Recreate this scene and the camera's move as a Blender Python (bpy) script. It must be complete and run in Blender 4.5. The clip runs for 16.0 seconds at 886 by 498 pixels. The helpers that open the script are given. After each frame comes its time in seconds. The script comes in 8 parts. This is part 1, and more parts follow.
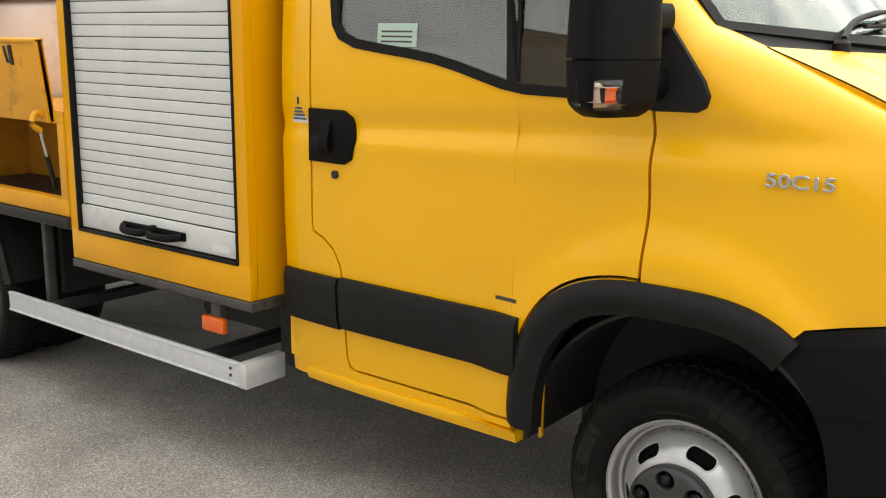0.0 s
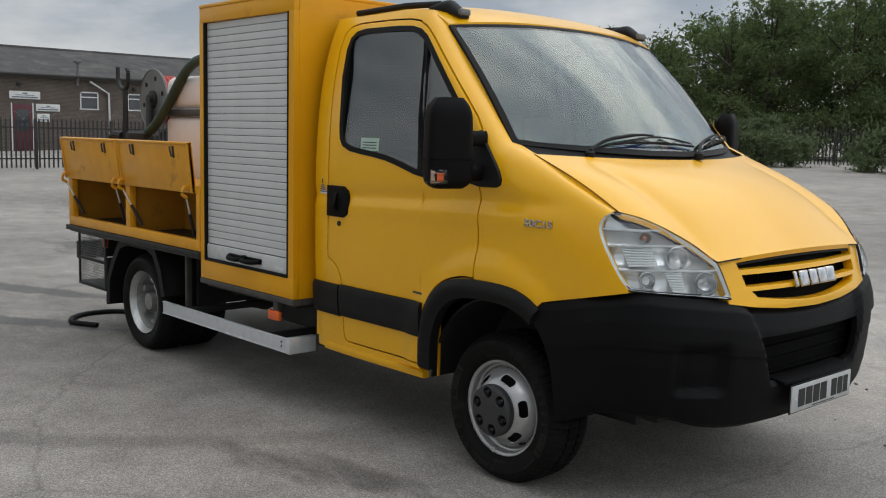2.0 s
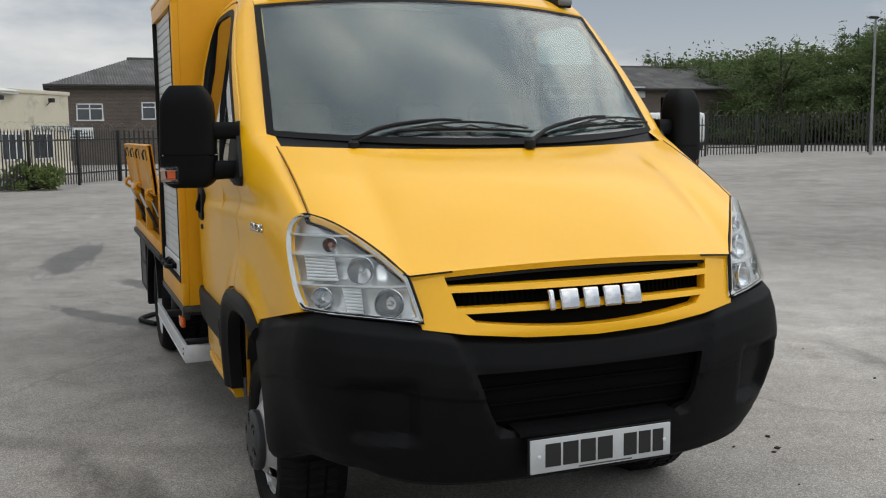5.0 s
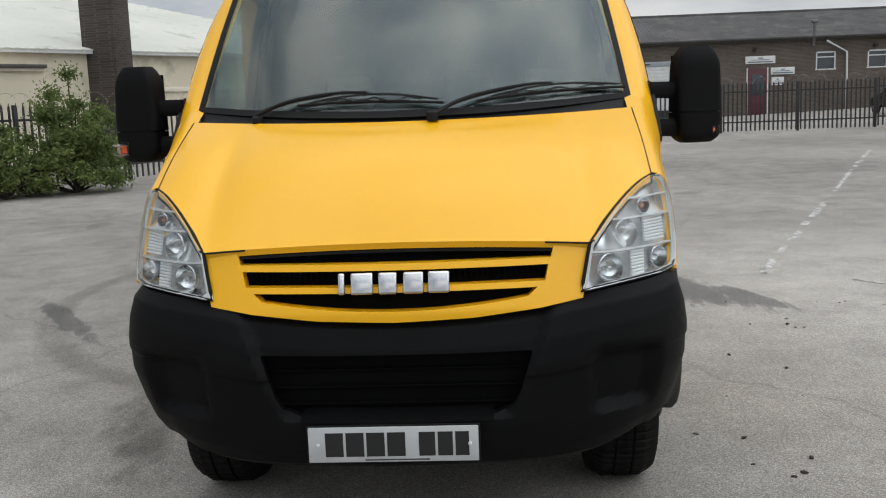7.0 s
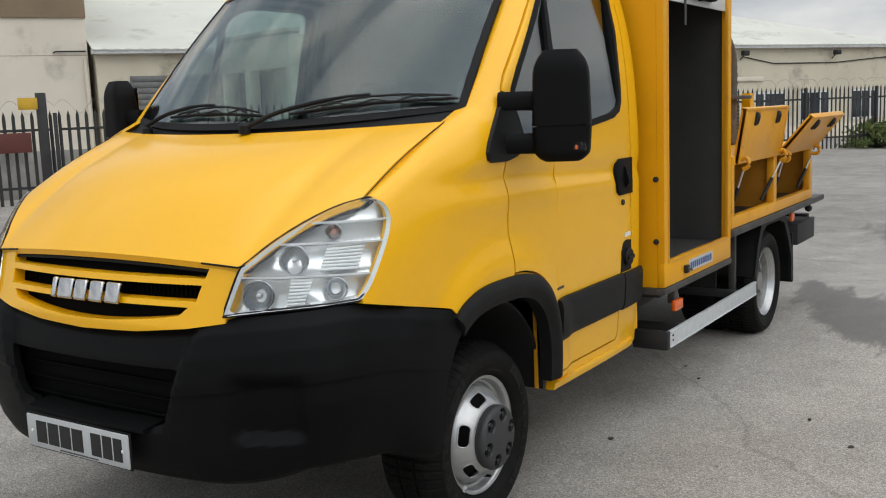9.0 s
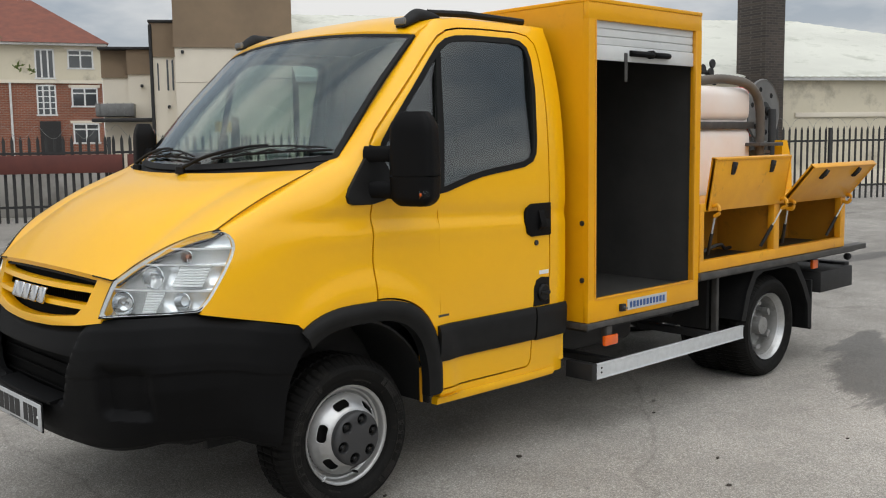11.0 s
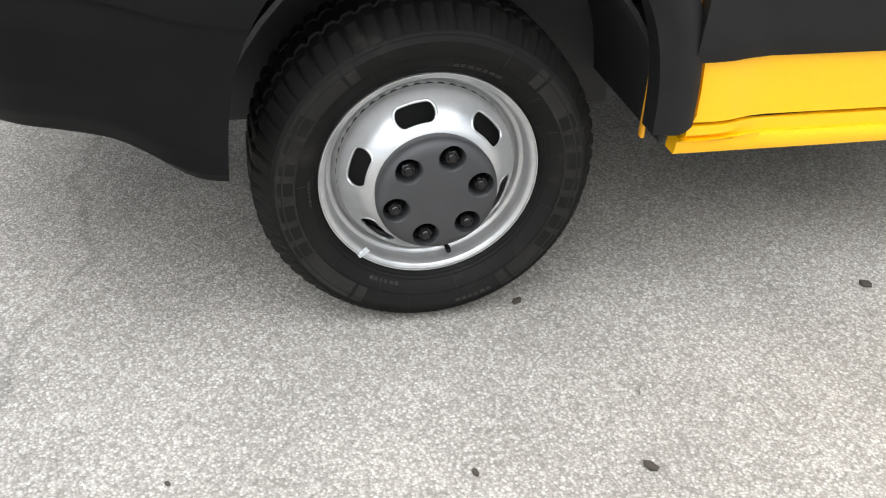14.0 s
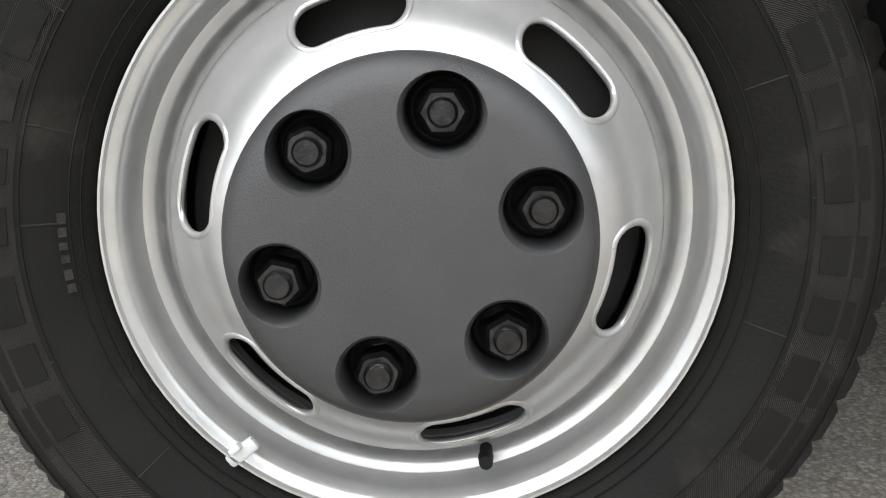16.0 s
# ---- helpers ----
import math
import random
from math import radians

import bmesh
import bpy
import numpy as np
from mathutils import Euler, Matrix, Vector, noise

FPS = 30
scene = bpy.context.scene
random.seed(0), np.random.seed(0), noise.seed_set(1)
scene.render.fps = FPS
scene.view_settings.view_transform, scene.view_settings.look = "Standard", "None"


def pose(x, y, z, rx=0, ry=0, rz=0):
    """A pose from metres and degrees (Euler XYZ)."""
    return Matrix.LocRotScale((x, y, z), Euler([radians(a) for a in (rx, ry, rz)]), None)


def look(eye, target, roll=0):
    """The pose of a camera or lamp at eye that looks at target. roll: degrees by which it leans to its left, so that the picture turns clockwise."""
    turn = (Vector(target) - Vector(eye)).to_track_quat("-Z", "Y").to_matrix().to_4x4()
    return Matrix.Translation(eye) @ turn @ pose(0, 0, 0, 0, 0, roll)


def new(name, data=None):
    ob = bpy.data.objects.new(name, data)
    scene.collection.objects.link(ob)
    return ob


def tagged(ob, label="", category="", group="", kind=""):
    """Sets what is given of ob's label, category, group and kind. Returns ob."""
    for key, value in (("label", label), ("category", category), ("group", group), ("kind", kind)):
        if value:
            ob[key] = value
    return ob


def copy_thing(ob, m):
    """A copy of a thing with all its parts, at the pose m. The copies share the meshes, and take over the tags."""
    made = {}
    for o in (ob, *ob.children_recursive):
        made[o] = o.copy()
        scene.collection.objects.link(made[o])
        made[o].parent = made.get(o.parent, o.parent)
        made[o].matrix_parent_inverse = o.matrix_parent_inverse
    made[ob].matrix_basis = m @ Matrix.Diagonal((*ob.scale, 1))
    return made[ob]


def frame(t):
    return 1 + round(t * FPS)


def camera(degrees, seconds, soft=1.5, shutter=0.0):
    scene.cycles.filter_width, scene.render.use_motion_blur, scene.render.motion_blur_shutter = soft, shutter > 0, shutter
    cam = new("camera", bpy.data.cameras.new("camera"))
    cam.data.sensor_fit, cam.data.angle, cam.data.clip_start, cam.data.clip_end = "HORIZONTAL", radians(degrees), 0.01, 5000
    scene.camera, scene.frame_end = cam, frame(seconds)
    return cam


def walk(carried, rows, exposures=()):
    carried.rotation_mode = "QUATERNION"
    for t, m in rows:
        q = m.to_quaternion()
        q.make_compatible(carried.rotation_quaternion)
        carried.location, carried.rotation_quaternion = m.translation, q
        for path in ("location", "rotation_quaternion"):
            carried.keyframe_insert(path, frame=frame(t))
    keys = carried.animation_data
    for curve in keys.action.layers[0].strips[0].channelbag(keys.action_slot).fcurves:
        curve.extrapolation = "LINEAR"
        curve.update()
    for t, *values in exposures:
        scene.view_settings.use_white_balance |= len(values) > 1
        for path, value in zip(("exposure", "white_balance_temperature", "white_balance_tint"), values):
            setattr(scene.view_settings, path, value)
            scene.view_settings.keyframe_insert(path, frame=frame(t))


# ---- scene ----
cam = camera(49.0, 16.0, soft=1.1)
PATH = [
    (0, (0.931, -3.11, 1.502), (-0.263, -1.563, 1.077), 0.7),
    (0.5, (1.512, -3.38, 1.509), (0.125, -1.986, 1.14), 0.6),
    (1, (2.103, -3.625, 1.523), (0.619, -2.312, 1.253), 1.1),
    (1.5, (2.627, -3.881, 1.547), (1.17, -2.531, 1.311), 1.2),
    (2, (3.0, -4.001, 1.568), (1.532, -2.663, 1.333), 1.3),
    (2.5, (3.193, -4.06, 1.591), (1.699, -2.75, 1.362), -0.1),
    (3, (3.316, -3.91, 1.567), (1.794, -2.631, 1.348), -0.4),
    (3.5, (3.39, -3.469, 1.548), (1.822, -2.244, 1.337), -0.1),
    (4, (3.429, -2.878, 1.538), (1.783, -1.764, 1.318), -0.9),
    (4.2, (3.496, -2.613, 1.518), (1.808, -1.565, 1.298), -1.0),
    (6.3, (4.028, -0.3, 1.56), (2.057, -0.142, 1.265), -0.7),
    (6.5, (4.046, -0.13, 1.556), (2.071, -0.047, 1.255), -1.0),
    (7, (3.926, 0.325, 1.54), (1.952, 0.213, 1.239), -2.1),
    (7.5, (3.73, 0.891, 1.506), (1.781, 0.532, 1.23), -2.7),
    (8, (3.481, 1.495, 1.517), (1.598, 0.87, 1.263), -2.7),
    (8.5, (3.22, 2.128, 1.52), (1.432, 1.269, 1.263), -2.7),
    (9, (2.957, 2.717, 1.527), (1.31, 1.619, 1.246), -2.2),
    (9.5, (2.673, 3.263, 1.544), (1.147, 1.998, 1.275), -1.9),
    (9.7, (2.565, 3.465, 1.551), (1.077, 2.155, 1.291), -1.8),
    (11.8, (2.435, 4.277, 1.62), (1.129, 2.783, 1.369), -0.4),
    (12, (2.321, 4.222, 1.618), (1.028, 2.725, 1.326), -0.1),
    (12.5, (1.896, 3.876, 1.57), (0.654, 2.366, 1.149), 0.7),
    (13, (1.361, 3.42, 1.463), (0.31, 1.84, 0.83), 1.9),
    (13.5, (0.864, 2.97, 1.36), (0.113, 1.328, 0.499), 2.8),
    (14, (0.4, 2.512, 1.27), (-0.024, 0.898, 0.168), 3.6),
    (14.5, (0.124, 1.998, 1.111), (0.004, 0.416, -0.107), 3.4),
    (15, (0.02, 1.622, 0.734), (0.084, -0.124, -0.239), 0.4),
    (15.5, (-0.005, 1.559, 0.522), (0.081, -0.355, -0.053), -1.7),
    (16, (-0.021, 1.554, 0.458), (0.014, -0.401, 0.049), -1.2),
]
walk(cam, [(t, look(e, g, r)) for t, e, g, r in PATH], exposures=(
    (0.0, 1.1, 7300, 10), (0.5, 0.98, 7300, 10), (1.0, 0.75, 7100, 10), (1.5, 0.25, 6700, 10), (2.0, 0.03, 6500, 10), (2.5, -0.07, 6500, 10), (4.2, 0.05, 6500, 10),
    (6.3, 0.12, 6500, 10), (9.0, 0.16, 6550, 10), (9.7, 0.25, 6550, 10), (11.8, 0.18, 6700, 10), (12.0, 0.2, 6700, 10), (12.5, 0.6, 6650, 10), (13.0, 0.95, 6600, 10),
    (13.5, 1.25, 6550, 10), (14.0, 1.45, 6500, 10), (14.5, 1.38, 6550, 10), (15.0, 1.3, 6650, 10), (15.5, 1.55, 6700, 10), (16.0, 1.7, 6700, 10)))

# ---- world and light: bright overcast ----
SUN_EL, SUN_AZ = 68.0, 58.0
world = bpy.data.worlds.new("overcast_sky")
scene.world = world
world.use_nodes = True
wn, wl = world.node_tree.nodes, world.node_tree.links
sky = wn.new("ShaderNodeTexSky")
sky.sky_type, sky.sun_disc = "NISHITA", False
sky.sun_elevation, sky.sun_rotation = radians(SUN_EL), radians(90 - SUN_AZ)
sky.air_density, sky.dust_density = 1.0, 3.0
sky_dim = wn.new("ShaderNodeMixRGB")
sky_dim.blend_type, sky_dim.inputs[0].default_value = "MULTIPLY", 1.0
sky_dim.inputs[2].default_value = (0.1, 0.1, 0.1, 1)
wtc = wn.new("ShaderNodeTexCoord")
wmap = wn.new("ShaderNodeMapping")
wmap.inputs["Scale"].default_value = (1.0, 1.0, 3.2)
clouds = wn.new("ShaderNodeTexNoise")
clouds.inputs["Scale"].default_value, clouds.inputs["Detail"].default_value, clouds.inputs["Roughness"].default_value = 2.3, 7.0, 0.55
cramp = wn.new("ShaderNodeValToRGB")
cramp.color_ramp.elements[0].position, cramp.color_ramp.elements[0].color = 0.42, (0.43, 0.495, 0.575, 1)
cramp.color_ramp.elements[1].position, cramp.color_ramp.elements[1].color = 0.60, (1.02, 1.02, 1.01, 1)
wmix = wn.new("ShaderNodeMixRGB")
wmix.inputs[0].default_value = 0.86
bg = wn["Background"]
bg.inputs["Strength"].default_value = 0.9
wl.new(wtc.outputs["Generated"], wmap.inputs[0])
wl.new(wmap.outputs[0], clouds.inputs["Vector"])
wl.new(clouds.outputs["Fac"], cramp.inputs[0])
wl.new(sky.outputs[0], sky_dim.inputs[1])
wl.new(sky_dim.outputs[0], wmix.inputs[1])
# the cloud is brightest where the sun stands behind it
wdot = wn.new("ShaderNodeVectorMath")
wdot.operation = "DOT_PRODUCT"
wdot.inputs[1].default_value = (math.cos(radians(SUN_EL)) * math.cos(radians(SUN_AZ)), math.cos(radians(SUN_EL)) * math.sin(radians(SUN_AZ)), math.sin(radians(SUN_EL)))
wl.new(wtc.outputs["Generated"], wdot.inputs[0])
wmax = wn.new("ShaderNodeMath")
wmax.operation, wmax.inputs[1].default_value = "MAXIMUM", 0.0
wl.new(wdot.outputs["Value"], wmax.inputs[0])
wpow = wn.new("ShaderNodeMath")
wpow.operation, wpow.inputs[1].default_value = "POWER", 2.8
wl.new(wmax.outputs[0], wpow.inputs[0])
wmad = wn.new("ShaderNodeMath")
wmad.operation, wmad.inputs[1].default_value, wmad.inputs[2].default_value = "MULTIPLY_ADD", 2.3, 0.84
wl.new(wpow.outputs[0], wmad.inputs[0])
# thinner, whiter cloud near the horizon
wsep = wn.new("ShaderNodeSeparateXYZ")
wl.new(wtc.outputs["Generated"], wsep.inputs[0])
wlow = wn.new("ShaderNodeMapRange")
wlow.inputs["From Min"].default_value, wlow.inputs["From Max"].default_value, wlow.inputs["To Max"].default_value = 0.13, 0.01, 0.5
wl.new(wsep.outputs[2], wlow.inputs["Value"])
whor = wn.new("ShaderNodeMixRGB")
whor.inputs[2].default_value = (0.98, 0.98, 0.96, 1)
wl.new(wlow.outputs[0], whor.inputs[0])
wl.new(cramp.outputs[0], whor.inputs[1])
wscale = wn.new("ShaderNodeVectorMath")
wscale.operation = "SCALE"
wl.new(whor.outputs[0], wscale.inputs[0])
wl.new(wmad.outputs[0], wscale.inputs["Scale"])
wl.new(wscale.outputs[0], wmix.inputs[2])
wl.new(wmix.outputs[0], bg.inputs["Color"])
sun = new("sun", bpy.data.lights.new("sun", "SUN"))
sun.data.energy, sun.data.angle, sun.data.color = 0.55, radians(100), (1.0, 0.965, 0.91)
sd = Vector((math.cos(radians(SUN_EL)) * math.cos(radians(SUN_AZ)), math.cos(radians(SUN_EL)) * math.sin(radians(SUN_AZ)), math.sin(radians(SUN_EL))))
sun.matrix_world = look(sd * 50, (0, 0, 0))


# ---- materials ----
def node(nt, kind, **kw):
    n = nt.nodes.new(kind)
    for k, v in kw.items():
        n.inputs[k].default_value = v
    return n


def mat(name, a, b=None, rough=0.5, metal=0.0, scale=6.0, detail=6.0, bump=0.0, bscale=60.0, coat=0.0, rvar=0.0, space="Object", dirt=None, dirt_scale=1.5, dirt_at=0.62, spec=0.5, per_object=0.0):
    """Two-tone noise colour, fine bump, optional blotches of dirt at a larger scale."""
    m = bpy.data.materials.new(name)
    m.use_nodes = True
    nt = m.node_tree
    p = nt.nodes["Principled BSDF"]
    p.inputs["Metallic"].default_value, p.inputs["Roughness"].default_value = metal, rough
    p.inputs["Coat Weight"].default_value, p.inputs["Coat Roughness"].default_value = coat, 0.12
    p.inputs["Specular IOR Level"].default_value = spec
    tc = node(nt, "ShaderNodeTexCoord")
    b = b or tuple(c * 0.82 for c in a)
    n1 = node(nt, "ShaderNodeTexNoise", Scale=scale, Detail=detail, Roughness=0.6)
    nt.links.new(tc.outputs[space], n1.inputs["Vector"])
    r1 = node(nt, "ShaderNodeValToRGB")
    r1.color_ramp.elements[0].position, r1.color_ramp.elements[0].color = 0.35, (*b, 1)
    r1.color_ramp.elements[1].position, r1.color_ramp.elements[1].color = 0.65, (*a, 1)
    nt.links.new(n1.outputs["Fac"], r1.inputs[0])
    col = r1.outputs[0]
    if dirt:
        n2 = node(nt, "ShaderNodeTexNoise", Scale=dirt_scale, Detail=8.0, Roughness=0.65)
        nt.links.new(tc.outputs[space], n2.inputs["Vector"])
        r2 = node(nt, "ShaderNodeMapRange")
        r2.inputs["From Min"].default_value, r2.inputs["From Max"].default_value = dirt_at - 0.07, dirt_at + 0.12
        nt.links.new(n2.outputs["Fac"], r2.inputs["Value"])
        mx = node(nt, "ShaderNodeMixRGB")
        mx.inputs[2].default_value = (*dirt, 1)
        nt.links.new(r2.outputs[0], mx.inputs[0])
        nt.links.new(col, mx.inputs[1])
        col = mx.outputs[0]
    if per_object:
        oi = node(nt, "ShaderNodeObjectInfo")
        mr = node(nt, "ShaderNodeMapRange")
        mr.inputs["To Min"].default_value, mr.inputs["To Max"].default_value = 1 - per_object, 1 + per_object
        nt.links.new(oi.outputs["Random"], mr.inputs["Value"])
        hs = node(nt, "ShaderNodeHueSaturation")
        nt.links.new(mr.outputs[0], hs.inputs["Value"])
        nt.links.new(col, hs.inputs["Color"])
        col = hs.outputs[0]
    nt.links.new(col, p.inputs["Base Color"])
    if rvar:
        mr = node(nt, "ShaderNodeMapRange")
        mr.inputs["To Min"].default_value, mr.inputs["To Max"].default_value = rough - rvar, rough + rvar
        nt.links.new(n1.outputs["Fac"], mr.inputs["Value"])
        nt.links.new(mr.outputs[0], p.inputs["Roughness"])
    if bump:
        n3 = node(nt, "ShaderNodeTexNoise", Scale=bscale, Detail=4.0)
        nt.links.new(tc.outputs[space], n3.inputs["Vector"])
        bp = node(nt, "ShaderNodeBump", Strength=bump, Distance=0.01)
        nt.links.new(n3.outputs["Fac"], bp.inputs["Height"])
        nt.links.new(bp.outputs[0], p.inputs["Normal"])
    return m


def glass(name, tint, rough=0.0, ior=1.5):
    """A thin pane: tinted see-through with a mirror gloss by Fresnel."""
    m = bpy.data.materials.new(name)
    m.use_nodes = True
    nt = m.node_tree
    nt.nodes.remove(nt.nodes["Principled BSDF"])
    out = nt.nodes["Material Output"]
    tr, gl, fr, mx = node(nt, "ShaderNodeBsdfTransparent"), node(nt, "ShaderNodeBsdfGlossy"), node(nt, "ShaderNodeLayerWeight", Blend=0.5), node(nt, "ShaderNodeMixShader")
    tr.inputs[0].default_value, gl.inputs["Roughness"].default_value = (*tint, 1), rough
    f0 = ((ior - 1) / (ior + 1)) ** 2
    pw, ml = node(nt, "ShaderNodeMath"), node(nt, "ShaderNodeMath")
    pw.operation, pw.inputs[1].default_value = "POWER", 4.0
    ml.operation, ml.inputs[1].default_value, ml.inputs[2].default_value = "MULTIPLY_ADD", 1 - f0, f0
    nt.links.new(fr.outputs["Facing"], pw.inputs[0])
    nt.links.new(pw.outputs[0], ml.inputs[0])
    nt.links.new(ml.outputs[0], mx.inputs[0])
    nt.links.new(tr.outputs[0], mx.inputs[1])
    nt.links.new(gl.outputs[0], mx.inputs[2])
    nt.links.new(mx.outputs[0], out.inputs[0])
    return m


def brick_mat(name, c1, c2, mortar, scale=1.0, vert="xz"):
    """Courses of brick for walls that stay far off; uses the wall's own plane."""
    m = mat(name, c1, c2, rough=0.9)
    nt = m.node_tree
    p = nt.nodes["Principled BSDF"]
    tc = node(nt, "ShaderNodeTexCoord")
    sep, com = node(nt, "ShaderNodeSeparateXYZ"), node(nt, "ShaderNodeCombineXYZ")
    nt.links.new(tc.outputs["Object"], sep.inputs[0])
    nt.links.new(sep.outputs["XYZ".index(vert[0].upper())], com.inputs[0])
    nt.links.new(sep.outputs[2], com.inputs[1])
    b = node(nt, "ShaderNodeTexBrick", Scale=scale)
    b.inputs["Brick Width"].default_value, b.inputs["Row Height"].default_value, b.inputs["Mortar Size"].default_value = 0.225, 0.075, 0.008
    b.inputs["Color1"].default_value, b.inputs["Color2"].default_value, b.inputs["Mortar"].default_value = (*c1, 1), (*c2, 1), (*mortar, 1)
    nt.links.new(com.outputs[0], b.inputs["Vector"])
    n = node(nt, "ShaderNodeTexNoise", Scale=0.7, Detail=8.0)
    nt.links.new(tc.outputs["Object"], n.inputs["Vector"])
    mr = node(nt, "ShaderNodeMapRange")
    mr.inputs["To Min"].default_value, mr.inputs["To Max"].default_value = 0.6, 1.4
    nt.links.new(n.outputs["Fac"], mr.inputs["Value"])
    hs = node(nt, "ShaderNodeHueSaturation")
    nt.links.new(mr.outputs[0], hs.inputs["Value"])
    nt.links.new(b.outputs["Color"], hs.inputs["Color"])
    nt.links.new(hs.outputs[0], p.inputs["Base Color"])
    bp = node(nt, "ShaderNodeBump", Strength=0.5, Distance=0.01)
    nt.links.new(b.outputs["Fac"], bp.inputs["Height"])
    bp.invert = True
    nt.links.new(bp.outputs[0], p.inputs["Normal"])
    return m


PATCHES = ((-4.1, 1.55, 1.15, 0.38, 28), (-3.4, 2.2, 0.5, 0.13, 20), (-5.7, 1.65, 0.38, 0.16, 40), (-5.0, 0.95, 0.45, 0.14, 10), (-8.8, 1.5, 1.5, 0.75, 10), (-6.4, -0.7, 1.0, 0.16, 25), (-4.9, -1.3, 0.9, 0.12, 30), (-9.5, -1.5, 1.6, 0.3, -10), (-3.2, -3.0, 0.9, 0.1, 35))


def asphalt_mat():
    """Worn car-park asphalt: aggregate, a zone painted brighter, patches and damp stains."""
    m = bpy.data.materials.new("asphalt")
    m.use_nodes = True
    nt = m.node_tree
    L = nt.links.new
    p = nt.nodes["Principled BSDF"]
    p.inputs["Roughness"].default_value = 0.9
    p.inputs["Specular IOR Level"].default_value = 0.3
    tc = node(nt, "ShaderNodeTexCoord")
    v = tc.outputs["Object"]
    stones = node(nt, "ShaderNodeTexVoronoi", Scale=175.0)
    grit = node(nt, "ShaderNodeTexNoise", Scale=520.0, Detail=3.0)
    mid = node(nt, "ShaderNodeTexNoise", Scale=2.2, Detail=9.0, Roughness=0.7)
    big = node(nt, "ShaderNodeTexNoise", Scale=0.16, Detail=7.0, Roughness=0.6)
    for n in (stones, grit, mid, big):
        L(v, n.inputs["Vector"])
    ramp = node(nt, "ShaderNodeValToRGB")
    els = ramp.color_ramp.elements
    els[0].position, els[0].color = 0.0, (0.235, 0.218, 0.196, 1)
    els[1].position, els[1].color = 1.0, (0.52, 0.50, 0.465, 1)
    e = els.new(0.45)
    e.color = (0.312, 0.290, 0.259, 1)
    e = els.new(0.75)
    e.color = (0.429, 0.402, 0.361, 1)
    L(stones.outputs["Color"], ramp.inputs[0])

    def scaled(value_out, lo, hi, col, f0=0.0, f1=1.0):
        r = node(nt, "ShaderNodeMapRange")
        r.inputs["From Min"].default_value, r.inputs["From Max"].default_value = f0, f1
        r.inputs["To Min"].default_value, r.inputs["To Max"].default_value = lo, hi
        L(value_out, r.inputs["Value"])
        h = node(nt, "ShaderNodeHueSaturation")
        L(r.outputs[0], h.inputs["Value"])
        L(col, h.inputs["Color"])
        return h.outputs[0]

    col = scaled(grit.outputs["Fac"], 0.86, 1.13, ramp.outputs[0], 0.25, 0.75)
    chip = node(nt, "ShaderNodeTexNoise", Scale=75.0, Detail=3.0, Roughness=0.75)
    L(v, chip.inputs["Vector"])
    col = scaled(chip.outputs["Fac"], 0.84, 1.18, col, 0.3, 0.7)
    col = scaled(mid.outputs["Fac"], 0.74, 1.24, col, 0.3, 0.7)
    col = scaled(big.outputs["Fac"], 0.62, 1.06, col, 0.32, 0.68)
    # paler ellipse on the truck's sunward left: extra brightness put into the colour
    mp = node(nt, "ShaderNodeMapping", Location=(-0.8, 4.2, 0.0), Rotation=(0.0, 0.0, radians(15)), Scale=(5.2, 3.4, 1.0))
    mp.vector_type = "TEXTURE"
    L(v, mp.inputs[0])
    pale = node(nt, "ShaderNodeVectorMath")
    pale.operation = "LENGTH"
    L(mp.outputs[0], pale.inputs[0])
    pw = node(nt, "ShaderNodeMath")
    pw.operation, pw.inputs[1].default_value = "MULTIPLY_ADD", 0.9
    L(mid.outputs["Fac"], pw.inputs[0])
    L(pale.outputs["Value"], pw.inputs[2])
    col = scaled(pw.outputs[0], 1.52, 1.0, col, 0.85, 1.8)
    # gaps between stones are darker
    col = scaled(stones.outputs["Distance"], 1.10, 0.74, col, 0.15, 0.75)
    # damp, oily stains
    st = node(nt, "ShaderNodeTexNoise", Scale=0.55, Detail=5.0, Roughness=0.55, Distortion=0.6)
    mp = node(nt, "ShaderNodeMapping", Location=(3.1, 1.7, 0.0), Scale=(0.55, 1.3, 1.0))
    L(v, mp.inputs[0])
    L(mp.outputs[0], st.inputs["Vector"])
    col = scaled(st.outputs["Fac"], 1.0, 0.55, col, 0.66, 0.72)
    # wet and oily patches where water has run off the truck, and a curved tyre mark
    edge = node(nt, "ShaderNodeTexNoise", Scale=2.6, Detail=7.0, Roughness=0.68)
    stretch = node(nt, "ShaderNodeMapping", Rotation=(0.0, 0.0, 0.5), Scale=(0.6, 2.4, 1.0))
    L(v, stretch.inputs[0])
    L(stretch.outputs[0], edge.inputs["Vector"])
    wet = None
    for cx, cy, rx, ry, turn in PATCHES:
        mp = node(nt, "ShaderNodeMapping", Location=(cx, cy, 0.0), Rotation=(0.0, 0.0, radians(turn)), Scale=(rx, ry, 1.0))
        mp.vector_type = "TEXTURE"
        L(v, mp.inputs[0])
        ln = node(nt, "ShaderNodeVectorMath")
        ln.operation = "LENGTH"
        L(mp.outputs[0], ln.inputs[0])
        if wet is None:
            wet = ln.outputs["Value"]
        else:
            mn = node(nt, "ShaderNodeMath")
            mn.operation = "SMOOTH_MIN"
            mn.inputs[2].default_value = 0.35
            L(wet, mn.inputs[0])
            L(ln.outputs["Value"], mn.inputs[1])
            wet = mn.outputs[0]
    mp = node(nt, "ShaderNodeMapping", Location=(-4.27, 0.27, 0.0), Rotation=(0.0, 0.0, radians(20)), Scale=(3.53, 3.53, 1.0))
